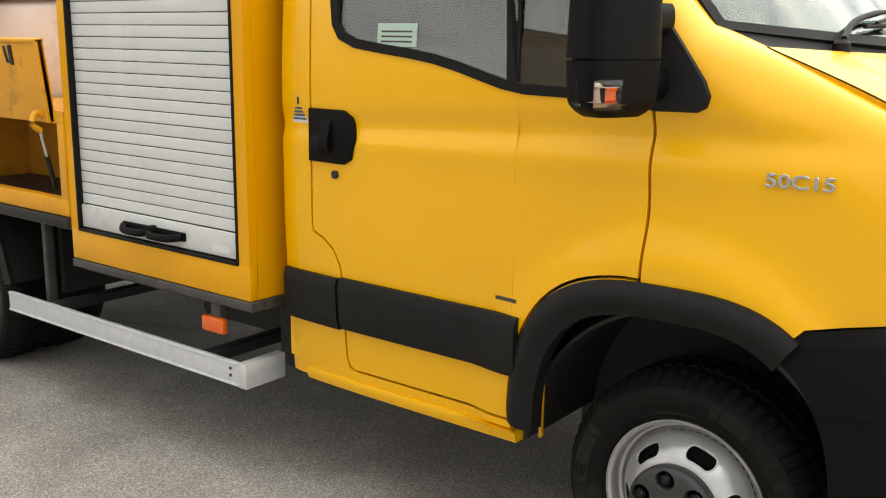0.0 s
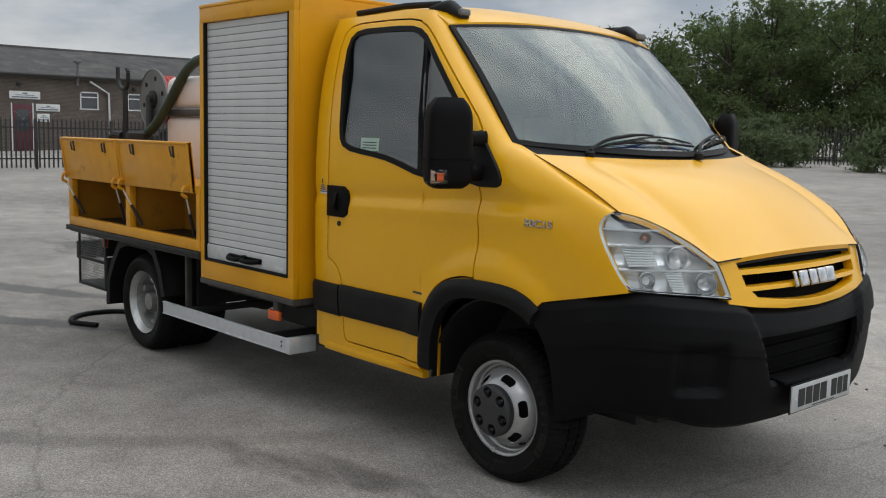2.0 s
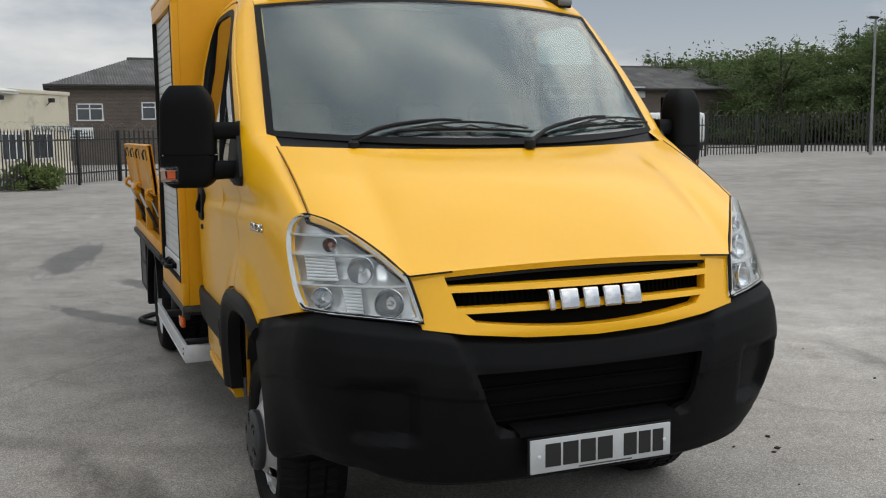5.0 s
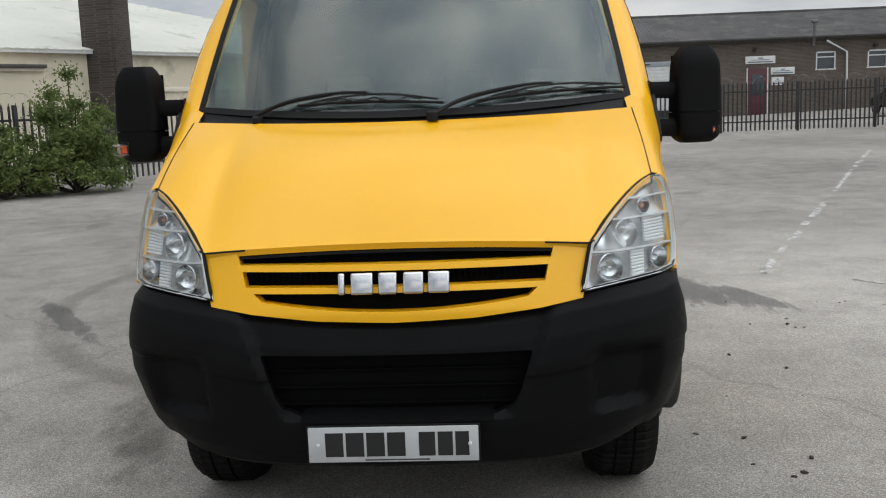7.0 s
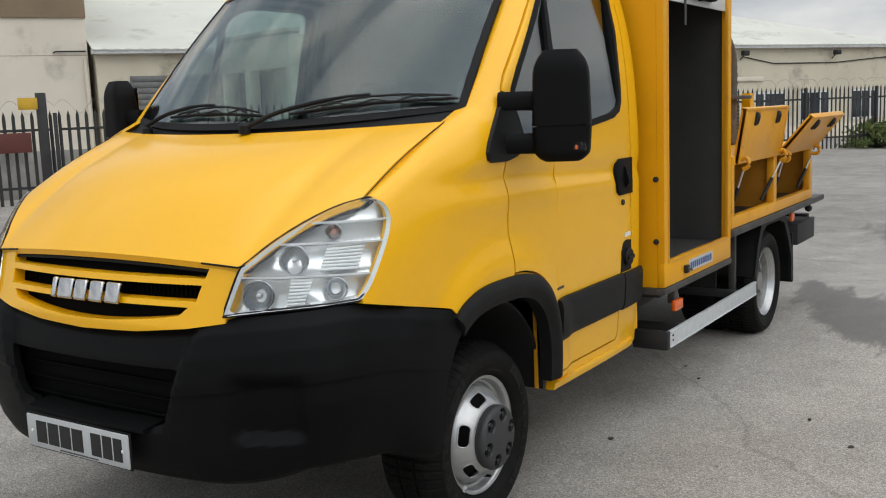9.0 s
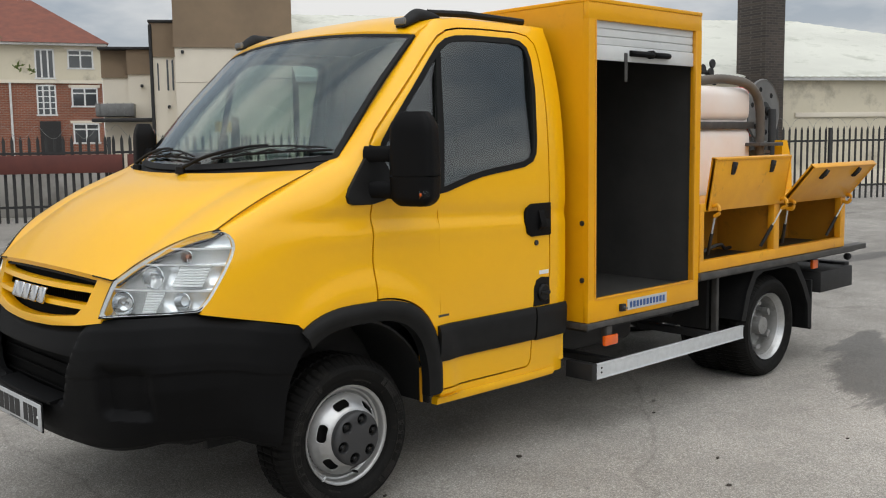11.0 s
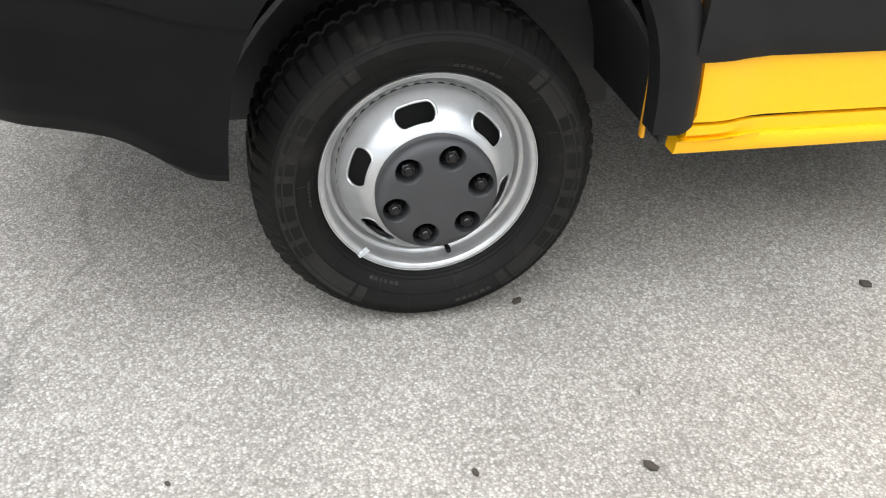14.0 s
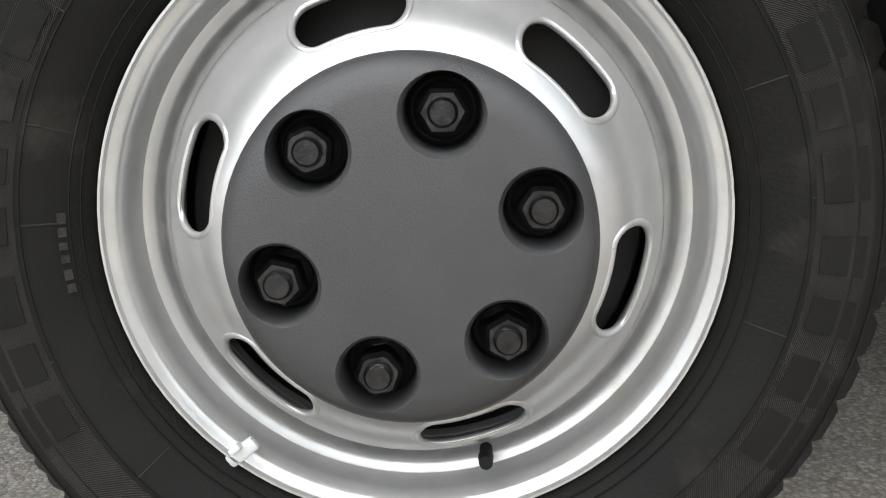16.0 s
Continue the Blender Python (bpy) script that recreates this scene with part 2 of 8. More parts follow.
    mp.vector_type = "TEXTURE"
    L(v, mp.inputs[0])
    gr = node(nt, "ShaderNodeVectorMath")
    gr.operation = "LENGTH"
    L(mp.outputs[0], gr.inputs[0])
    sb = node(nt, "ShaderNodeMath")
    sb.operation, sb.inputs[1].default_value = "SUBTRACT", 1.0
    L(gr.outputs["Value"], sb.inputs[0])
    ab = node(nt, "ShaderNodeMath")
    ab.operation = "ABSOLUTE"
    L(sb.outputs[0], ab.inputs[0])
    sp = node(nt, "ShaderNodeSeparateXYZ")
    L(mp.outputs[0], sp.inputs[0])
    half = node(nt, "ShaderNodeMapRange")
    half.inputs["From Min"].default_value, half.inputs["From Max"].default_value = -0.45, -0.85
    L(sp.outputs[1], half.inputs["Value"])
    line = node(nt, "ShaderNodeMapRange")
    line.inputs["From Min"].default_value, line.inputs["From Max"].default_value = 0.040, 0.014
    line.inputs["To Min"].default_value, line.inputs["To Max"].default_value = 0.0, 0.6
    L(ab.outputs[0], line.inputs["Value"])
    tm = node(nt, "ShaderNodeMath")
    tm.operation = "MULTIPLY"
    L(half.outputs[0], tm.inputs[0])
    L(line.outputs[0], tm.inputs[1])
    col = scaled(tm.outputs[0], 1.0, 0.6, col)
    wob = node(nt, "ShaderNodeMath")
    wob.operation, wob.inputs[1].default_value = "MULTIPLY_ADD", 2.4
    L(edge.outputs["Fac"], wob.inputs[0])
    L(wet, wob.inputs[2])
    wm = node(nt, "ShaderNodeMapRange")
    wm.inputs["From Min"].default_value, wm.inputs["From Max"].default_value = 2.30, 2.02
    L(wob.outputs[0], wm.inputs["Value"])
    col = scaled(wm.outputs[0], 1.0, 0.42, col)
    rr = node(nt, "ShaderNodeMapRange")
    rr.inputs["To Min"].default_value, rr.inputs["To Max"].default_value = 0.9, 0.5
    L(wm.outputs[0], rr.inputs["Value"])
    L(rr.outputs[0], p.inputs["Roughness"])
    # fine cracks
    ck = node(nt, "ShaderNodeTexVoronoi", Scale=0.35)
    ck.feature = "DISTANCE_TO_EDGE"
    wv = node(nt, "ShaderNodeTexNoise", Scale=1.4, Detail=6.0)
    L(v, wv.inputs["Vector"])
    ad = node(nt, "ShaderNodeMixRGB")
    ad.inputs[0].default_value = 0.35
    L(v, ad.inputs[1])
    L(wv.outputs["Color"], ad.inputs[2])
    L(ad.outputs[0], ck.inputs["Vector"])
    col = scaled(ck.outputs["Distance"], 0.8, 1.0, col, 0.0, 0.005)
    L(col, p.inputs["Base Color"])
    bp = node(nt, "ShaderNodeBump", Strength=0.6, Distance=0.003)
    L(stones.outputs["Distance"], bp.inputs["Height"])
    bp.invert = True
    bp2 = node(nt, "ShaderNodeBump", Strength=0.35, Distance=0.002)
    L(grit.outputs["Fac"], bp2.inputs["Height"])
    L(bp.outputs[0], bp2.inputs["Normal"])
    L(bp2.outputs[0], p.inputs["Normal"])
    return m


YELLOW = mat("yellow_paint", (0.86, 0.445, 0.002), (0.83, 0.422, 0.002), rough=0.36, scale=1.5, coat=0.42, spec=0.34, bump=0.02, bscale=25)
YELLOW_WORN = mat("worn_yellow_paint", (0.74, 0.34, 0.008), (0.66, 0.29, 0.008), rough=0.45, scale=5, coat=0.2, bump=0.05, dirt=(0.25, 0.12, 0.02), dirt_scale=7, dirt_at=0.68)
YELLOW_BODY = mat("locker_body_paint", (0.76, 0.355, 0.003), (0.71, 0.325, 0.003), rough=0.42, scale=3, coat=0.15, spec=0.3, bump=0.03, bscale=30, dirt=(0.50, 0.22, 0.01), dirt_scale=4, dirt_at=0.68)
# darker, rougher yellow for the inner faces of the side lockers
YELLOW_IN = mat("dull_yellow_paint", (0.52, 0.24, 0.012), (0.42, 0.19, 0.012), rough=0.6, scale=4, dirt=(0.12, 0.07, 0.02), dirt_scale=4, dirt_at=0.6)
BLACK = mat("black_bumper_plastic", (0.0042, 0.0042, 0.0045), (0.003, 0.003, 0.0032), spec=0.11, rough=0.55, scale=8, bump=0.12, bscale=900, rvar=0.06)
TRIM = mat("weathered_black_plastic", (0.011, 0.011, 0.011), (0.008, 0.008, 0.008), spec=0.2, rough=0.55, scale=12, bump=0.1, bscale=900)
RUBBER = mat("black_rubber_seal", (0.009, 0.009, 0.009), rough=0.6, spec=0.16)
TYRE_MARK = mat("raised_tyre_print", (0.032, 0.030, 0.027), (0.018, 0.017, 0.0155), rough=0.8, scale=60, bump=0.4, bscale=900, spec=0.2)
def ribbed(m, count):
    """Fine slanting ribs round a wheel's axis; crest highlights and groove shade are put into the colour."""
    nt = m.node_tree
    p = nt.nodes["Principled BSDF"]
    tc, sp, at, rad = node(nt, "ShaderNodeTexCoord"), node(nt, "ShaderNodeSeparateXYZ"), node(nt, "ShaderNodeMath"), node(nt, "ShaderNodeVectorMath")
    nt.links.new(tc.outputs["Object"], sp.inputs[0])
    at.operation, rad.operation = "ARCTAN2", "LENGTH"
    nt.links.new(sp.outputs[0], at.inputs[0])
    nt.links.new(sp.outputs[2], at.inputs[1])
    nt.links.new(tc.outputs["Object"], rad.inputs[0])
    slant, mul, sn = node(nt, "ShaderNodeMath"), node(nt, "ShaderNodeMath"), node(nt, "ShaderNodeMath")
    slant.operation, slant.inputs[1].default_value = "MULTIPLY_ADD", 4.0
    nt.links.new(rad.outputs["Value"], slant.inputs[0])
    nt.links.new(at.outputs[0], slant.inputs[2])
    mul.operation, mul.inputs[1].default_value = "MULTIPLY", float(count)
    nt.links.new(slant.outputs[0], mul.inputs[0])
    sn.operation = "SINE"
    nt.links.new(mul.outputs[0], sn.inputs[0])
    bp = node(nt, "ShaderNodeBump", Strength=0.8, Distance=0.0012)
    nt.links.new(sn.outputs[0], bp.inputs["Height"])
    nt.links.new(bp.outputs[0], p.inputs["Normal"])
    # colour follows the bump: brightened on the crests as if lit, darkened between
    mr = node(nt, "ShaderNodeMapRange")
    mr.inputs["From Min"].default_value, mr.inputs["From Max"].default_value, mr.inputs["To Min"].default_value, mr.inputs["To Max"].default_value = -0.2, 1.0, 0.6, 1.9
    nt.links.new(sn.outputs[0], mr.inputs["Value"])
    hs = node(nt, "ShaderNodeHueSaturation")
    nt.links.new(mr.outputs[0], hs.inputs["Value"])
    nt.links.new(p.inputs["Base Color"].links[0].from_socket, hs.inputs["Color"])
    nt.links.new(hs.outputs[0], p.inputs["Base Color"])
    return m


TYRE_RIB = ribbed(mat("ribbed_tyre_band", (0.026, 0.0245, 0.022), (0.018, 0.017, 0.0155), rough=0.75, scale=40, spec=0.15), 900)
TYRE = mat("tyre_rubber", (0.0074, 0.0070, 0.0064), (0.0049, 0.0047, 0.0043), spec=0.14, rough=0.62, scale=14, bump=0.12, bscale=300, dirt=(0.030, 0.027, 0.022), dirt_scale=9, dirt_at=0.66)
RIM = mat("silver_wheel_paint", (0.50, 0.50, 0.495), (0.44, 0.44, 0.435), rough=0.28, metal=0.65, scale=30, bump=0.03, bscale=80, dirt=(0.40, 0.38, 0.33), dirt_scale=12, dirt_at=0.66)
# darker silver: the deep dish's shade is put into the rear rim's colour
RIM_SHADED = mat("dusty_wheel_paint", (0.30, 0.30, 0.29), (0.22, 0.215, 0.205), rough=0.5, metal=0.3, scale=14, dirt=(0.12, 0.11, 0.095), dirt_scale=9, dirt_at=0.6)
CAP = mat("grey_wheel_cap_plastic", (0.035, 0.035, 0.036), (0.029, 0.029, 0.030), rough=0.5, scale=20, bump=0.15, bscale=700)
NUT = mat("oily_steel_nut", (0.052, 0.052, 0.053), (0.024, 0.024, 0.025), rough=0.2, metal=0.9, scale=120, bump=0.1, bscale=300)
CHROME_DARK = mat("bowl_mirror", (0.60, 0.61, 0.62), (0.56, 0.57, 0.58), rough=0.07, metal=1.0)
CHROME = mat("chrome", (0.62, 0.62, 0.62), (0.58, 0.58, 0.58), rough=0.16, metal=1.0)
SILVERED = mat("lamp_reflector", (0.86, 0.87, 0.87), (0.80, 0.81, 0.81), rough=0.19, metal=0.70, scale=40)
BEZEL = mat("lamp_bezel", (0.74, 0.75, 0.75), (0.68, 0.69, 0.69), rough=0.30, metal=0.1, scale=40)
SHUTTER = mat("white_shutter_slat", (0.60, 0.61, 0.60), (0.55, 0.56, 0.55), rough=0.42, scale=9, dirt=(0.36, 0.35, 0.32), dirt_scale=5, dirt_at=0.7, per_object=0.04)
ALU = mat("brushed_aluminium", (0.66, 0.68, 0.69), (0.58, 0.60, 0.61), rough=0.40, metal=0.35, scale=25, bump=0.05, bscale=200, dirt=(0.22, 0.21, 0.20), dirt_scale=8, dirt_at=0.7)
CHASSIS = mat("black_chassis_steel", (0.017, 0.016, 0.016), (0.010, 0.010, 0.010), rough=0.6, scale=10, bump=0.1, bscale=120)
FLANGE = mat("grey_edge_steel", (0.085, 0.08, 0.075), (0.05, 0.048, 0.045), rough=0.55, metal=0.3, scale=12)
AMBER = mat("amber_lens", (0.75, 0.12, 0.008), (0.70, 0.10, 0.006), rough=0.25, coat=0.5)
AMBER_DULL = mat("amber_bulb_glass", (0.42, 0.17, 0.09), (0.36, 0.14, 0.08), rough=0.2, metal=0.3)
AMBER_LENS = mat("pale_amber_reflector", (0.55, 0.42, 0.34), (0.48, 0.34, 0.26), rough=0.25, metal=0.4)
CLEAR = glass("clear_lamp_lens", (0.96, 0.97, 0.97), ior=1.4)
SCREEN = glass("windscreen_glass", (0.80, 0.90, 0.87), ior=1.66)
PANE = glass("door_glass", (0.70, 0.75, 0.74), ior=1.98)
DASH = mat("dark_grey_dashboard", (0.032, 0.033, 0.035), (0.025, 0.026, 0.028), rough=0.6, bump=0.1, bscale=400)
SEAT = mat("dark_seat_cloth", (0.035, 0.037, 0.042), (0.024, 0.026, 0.03), rough=0.95, scale=60, bump=0.3, bscale=500)
LINING = mat("grey_lining", (0.13, 0.13, 0.125), rough=0.9)
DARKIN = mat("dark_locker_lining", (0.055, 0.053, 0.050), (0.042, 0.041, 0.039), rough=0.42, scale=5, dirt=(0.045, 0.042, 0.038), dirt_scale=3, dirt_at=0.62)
TANK = mat("cloudy_white_tank_plastic", (0.76, 0.66, 0.59), (0.80, 0.74, 0.69), rough=0.45, scale=2.2, dirt=(0.58, 0.44, 0.33), dirt_scale=2.2, dirt_at=0.66)
PIPE = mat("brown_ribbed_hose", (0.12, 0.10, 0.08), (0.08, 0.068, 0.056), rough=0.6)
HOSE = mat("green_ribbed_hose", (0.030, 0.056, 0.034), (0.020, 0.038, 0.024), rough=0.5)
RED = mat("red_rubber_hose", (0.42, 0.035, 0.02), (0.36, 0.03, 0.018), rough=0.5)
GREY = mat("grey_steel", (0.19, 0.19, 0.185), (0.14, 0.14, 0.135), rough=0.5, metal=0.4)
PLATE = mat("white_plate", (0.52, 0.53, 0.53), rough=0.3, scale=5)
WHITE = mat("white_paint", (0.72, 0.73, 0.71), (0.62, 0.63, 0.61), rough=0.5, scale=3)
PRINT = mat("black_print", (0.012, 0.012, 0.012), rough=0.5)
BLUEPRINT = mat("blue_print", (0.03, 0.09, 0.25), rough=0.5)
STICKER = mat("pale_green_sticker", (0.42, 0.56, 0.48), (0.38, 0.52, 0.44), rough=0.5)
MESHM = mat("black_grille_mesh", (0.003, 0.003, 0.003), rough=0.7, spec=0.06)
ASPHALT = asphalt_mat()
FENCE = mat("dark_fence_steel", (0.028, 0.027, 0.026), (0.016, 0.016, 0.016), rough=0.6, scale=3, dirt=(0.09, 0.05, 0.03), dirt_scale=5, dirt_at=0.7)
WIRE = mat("galvanised_wire", (0.30, 0.30, 0.29), rough=0.45, metal=0.6)
CREAM = mat("cream_render", (0.62, 0.565, 0.44), (0.56, 0.51, 0.39), rough=0.9, scale=0.6, space="Object", dirt=(0.30, 0.27, 0.21), dirt_scale=0.9, dirt_at=0.62)
CREAM_LIGHT = mat("pale_render", (0.71, 0.65, 0.54), (0.66, 0.60, 0.50), rough=0.9, scale=0.7, dirt=(0.36, 0.32, 0.26), dirt_scale=0.8, dirt_at=0.66)
CONCRETE = mat("weathered_concrete", (0.31, 0.295, 0.27), (0.23, 0.22, 0.20), rough=0.9, scale=1.2, dirt=(0.14, 0.13, 0.115), dirt_scale=0.9, dirt_at=0.58)
BROWN = mat("brown_render", (0.25, 0.18, 0.115), (0.20, 0.145, 0.095), rough=0.9, scale=0.8)
ROOFPALE = mat("pale_roof_sheet", (0.60, 0.60, 0.53), (0.52, 0.52, 0.46), rough=0.8, scale=0.35, dirt=(0.33, 0.34, 0.28), dirt_scale=0.7, dirt_at=0.6)
ROOFGREY = mat("grey_roof_sheet", (0.115, 0.11, 0.105), (0.075, 0.072, 0.07), rough=0.85, scale=0.7, dirt=(0.19, 0.18, 0.165), dirt_scale=1.0, dirt_at=0.6)
TILE = mat("red_roof_tile", (0.20, 0.065, 0.04), (0.14, 0.05, 0.035), rough=0.9, scale=2.5)
BRICK = brick_mat("brown_brick", (0.115, 0.085, 0.066), (0.075, 0.060, 0.050), (0.16, 0.145, 0.125), vert="yz")
BRICK_RED = brick_mat("red_brick", (0.26, 0.085, 0.045), (0.20, 0.068, 0.04), (0.27, 0.22, 0.18), vert="xz")
BRICK_DARK = brick_mat("sooty_brick", (0.07, 0.055, 0.045), (0.042, 0.036, 0.032), (0.085, 0.075, 0.065), vert="xz")
UPVC = mat("white_window_frame", (0.70, 0.71, 0.70), rough=0.4)
WINDOW = mat("window_pane", (0.05, 0.058, 0.065), (0.03, 0.036, 0.042), rough=0.06, scale=0.8, spec=0.8)
BLUEDOOR = mat("blue_steel_door", (0.02, 0.045, 0.15), (0.016, 0.036, 0.12), rough=0.5, scale=1)
MAROON = mat("maroon_door", (0.10, 0.02, 0.028), rough=0.5)
BLUECAR = mat("blue_car_paint", (0.012, 0.035, 0.22), (0.010, 0.03, 0.19), rough=0.25, coat=0.8)
CARGLASS = mat("dark_car_glass", (0.02, 0.024, 0.028), rough=0.05, spec=0.8)
def leafy(m):
    """Leaves let some light through."""
    nt = m.node_tree
    p = nt.nodes["Principled BSDF"]
    t, mx = node(nt, "ShaderNodeBsdfTranslucent"), node(nt, "ShaderNodeMixShader", Fac=0.38)
    nt.links.new(p.inputs["Base Color"].links[0].from_socket, t.inputs[0])
    nt.links.new(p.outputs[0], mx.inputs[1])
    nt.links.new(t.outputs[0], mx.inputs[2])
    nt.links.new(mx.outputs[0], nt.nodes["Material Output"].inputs[0])
    return m


LEAF = mat("tree_leaves", (0.140, 0.185, 0.070), (0.090, 0.128, 0.050), rough=0.75, scale=0.45, detail=4, spec=0.25)
LEAF_LIGHT = mat("bush_leaves", (0.17, 0.21, 0.065), (0.10, 0.14, 0.045), rough=0.7, scale=1.2, detail=4, spec=0.25)
LEAF_SHRUB = mat("shrub_leaves", (0.125, 0.16, 0.075), (0.08, 0.11, 0.05), rough=0.7, scale=1.2, detail=4, spec=0.25)
for leaf_m in (LEAF, LEAF_LIGHT, LEAF_SHRUB):
    leafy(leaf_m)
BARK = mat("bark", (0.06, 0.048, 0.036), (0.035, 0.03, 0.024), rough=0.95, scale=8, bump=0.4, bscale=30)
LINEPAINT = mat("worn_white_line", (0.66, 0.65, 0.62), (0.42, 0.41, 0.39), rough=0.85, scale=14, detail=9, dirt=(0.2, 0.19, 0.175), dirt_scale=9, dirt_at=0.5)
BLUEBIN = mat("blue_bin_plastic", (0.02, 0.06, 0.22), rough=0.5)
REDSIGN = mat("red_board", (0.115, 0.028, 0.019), (0.085, 0.022, 0.016), rough=0.7, scale=2)
GREYBLUE = mat("grey_blue_letters", (0.12, 0.15, 0.19), rough=0.6)
GREY_CLAD = mat("pale_grey_cladding", (0.33, 0.36, 0.39), (0.29, 0.32, 0.35), rough=0.6, scale=0.5)
YSIGN = mat("yellow_board", (0.60, 0.36, 0.02), rough=0.6)


# ---- mesh helpers ----
def link(name, bm, material, parent=None, label="", smooth=35):
    me = bpy.data.meshes.new(name)
    bmesh.ops.recalc_face_normals(bm, faces=bm.faces)
    bm.to_mesh(me)
    bm.free()
    me.materials.append(material)
    if smooth:
        me.polygons.foreach_set("use_smooth", [True] * len(me.polygons))
        me.set_sharp_from_angle(angle=radians(smooth))
    ob = new(name, me)
    ob.parent = parent
    if label:
        tagged(ob, label)
    return ob


def part(name, bm, material, parent, label="", smooth=35):
    return link(name, bm, material, parent, label, smooth)


def same(name, src, parent, m=None):
    """Another object on the mesh of src."""
    ob = new(name, src.data)
    ob.parent = parent
    if m is not None:
        ob.matrix_basis = m
    return ob


def empty(name, label, category, at=(0, 0, 0), group="", kind=""):
    ob = tagged(new(name), label, category, group, kind)
    ob.location = at
    return ob


def box(a, b, bevel=0.0, bm=None, m=None, seg=2):
    """A box from corner a to corner b, its edges rounded."""
    t = bmesh.new()
    bmesh.ops.create_cube(t, size=1)
    for v in t.verts:
        v.co = Vector([(a[i] + b[i]) / 2 + v.co[i] * (b[i] - a[i]) for i in range(3)])
    if bevel:
        bmesh.ops.bevel(t, geom=t.edges[:], offset=bevel, segments=seg, affect="EDGES", profile=0.5)
    if m is not None:
        bmesh.ops.transform(t, matrix=m, verts=t.verts)
    if bm is None:
        return t
    join(bm, t)
    return bm


def join(bm, other):
    me = bpy.data.meshes.new("tmp")
    other.to_mesh(me)
    other.free()
    bm.from_mesh(me)
    bpy.data.meshes.remove(me)
    return bm


def shell(f, g, nu, nv):
    """A closed slab between the surfaces f(u, v) and g(u, v), u and v from 0 to 1."""
    bm = bmesh.new()
    A = [[bm.verts.new(f(i / nu, j / nv)) for j in range(nv + 1)] for i in range(nu + 1)]
    B = [[bm.verts.new(g(i / nu, j / nv)) for j in range(nv + 1)] for i in range(nu + 1)]
    for i in range(nu):
        for j in range(nv):
            bm.faces.new((A[i][j], A[i + 1][j], A[i + 1][j + 1], A[i][j + 1]))
            bm.faces.new((B[i][j], B[i][j + 1], B[i + 1][j + 1], B[i + 1][j]))
    for i in range(nu):
        bm.faces.new((A[i][0], B[i][0], B[i + 1][0], A[i + 1][0]))
        bm.faces.new((A[i][nv], A[i + 1][nv], B[i + 1][nv], B[i][nv]))
    for j in range(nv):
        bm.faces.new((A[0][j], A[0][j + 1], B[0][j + 1], B[0][j]))
        bm.faces.new((A[nu][j], B[nu][j], B[nu][j + 1], A[nu][j + 1]))
    return bm


def prism(poly, axis, lo, hi):
    """A polygon of two coordinates carried along the third."""
    bm = bmesh.new()

    def at(p, d):
        return {"x": (d, p[0], p[1]), "y": (p[0], d, p[1]), "z": (p[0], p[1], d)}[axis]
    a = [bm.verts.new(at(p, lo)) for p in poly]
    b = [bm.verts.new(at(p, hi)) for p in poly]
    n = len(poly)
    bm.faces.new(a)
    bm.faces.new(b[::-1])
    for i in range(n):
        bm.faces.new((a[i], b[i], b[(i + 1) % n], a[(i + 1) % n]))
    bmesh.ops.recalc_face_normals(bm, faces=bm.faces)
    return bm


def lathe(profile, n=64, axis="y", closed=False):
    """Turns a profile of (radius, along) round an axis."""
    bm = bmesh.new()
    rings = []
    for r, h in profile:
        ring = []
        for k in range(n):
            a = 2 * math.pi * k / n
            p = (r * math.cos(a), h, r * math.sin(a)) if axis == "y" else (h, r * math.cos(a), r * math.sin(a)) if axis == "x" else (r * math.cos(a), r * math.sin(a), h)
            ring.append(bm.verts.new(p))
        rings.append(ring)
    m = len(rings)
    for i in range(m if closed else m - 1):
        for k in range(n):
            bm.faces.new((rings[i][k], rings[i][(k + 1) % n], rings[(i + 1) % m][(k + 1) % n], rings[(i + 1) % m][k]))
    if not closed:
        for ring in (rings[0], rings[-1]):
            if (ring[0].co - ring[n // 2].co).length > 1e-4:
                bm.faces.new(ring)
    bmesh.ops.remove_doubles(bm, verts=bm.verts, dist=1e-6)
    return bm


def tube(pts, r, n=8, bm=None, close=False):
    """A round bar along points; r may be one radius or a list."""
    bm = bm or bmesh.new()
    pts = [Vector(p) for p in pts]
    rings = []
    for i, p in enumerate(pts):
        d = (pts[min(i + 1, len(pts) - 1)] - pts[max(i - 1, 0)]).normalized()
        u = d.cross(Vector((0, 0, 1)))
        u = u.normalized() if u.length > 1e-3 else Vector((1, 0, 0))
        w = d.cross(u)
        rr = r[i] if isinstance(r, (list, tuple)) else r
        rings.append([bm.verts.new(p + rr * (u * math.cos(2 * math.pi * k / n) + w * math.sin(2 * math.pi * k / n))) for k in range(n)])
    for i in range(len(rings) - 1):
        for k in range(n):
            bm.faces.new((rings[i][k], rings[i][(k + 1) % n], rings[i + 1][(k + 1) % n], rings[i + 1][k]))
    bm.faces.new(rings[0])
    bm.faces.new(rings[-1])
    return bm


def bend(pts, n=6):
    """A smooth curve through points."""
    P = [Vector(p) for p in pts]
    P = [P[0] * 2 - P[1]] + P + [P[-1] * 2 - P[-2]]
    out = []
    for i in range(1, len(P) - 2):
        for k in range(n):
            t = k / n
            a, b, c, d = P[i - 1], P[i], P[i + 1], P[i + 2]
            out.append(0.5 * (2 * b + (c - a) * t + (2 * a - 5 * b + 4 * c - d) * t * t + (3 * b - a - 3 * c + d) * t ** 3))
    return out + [P[-2]]


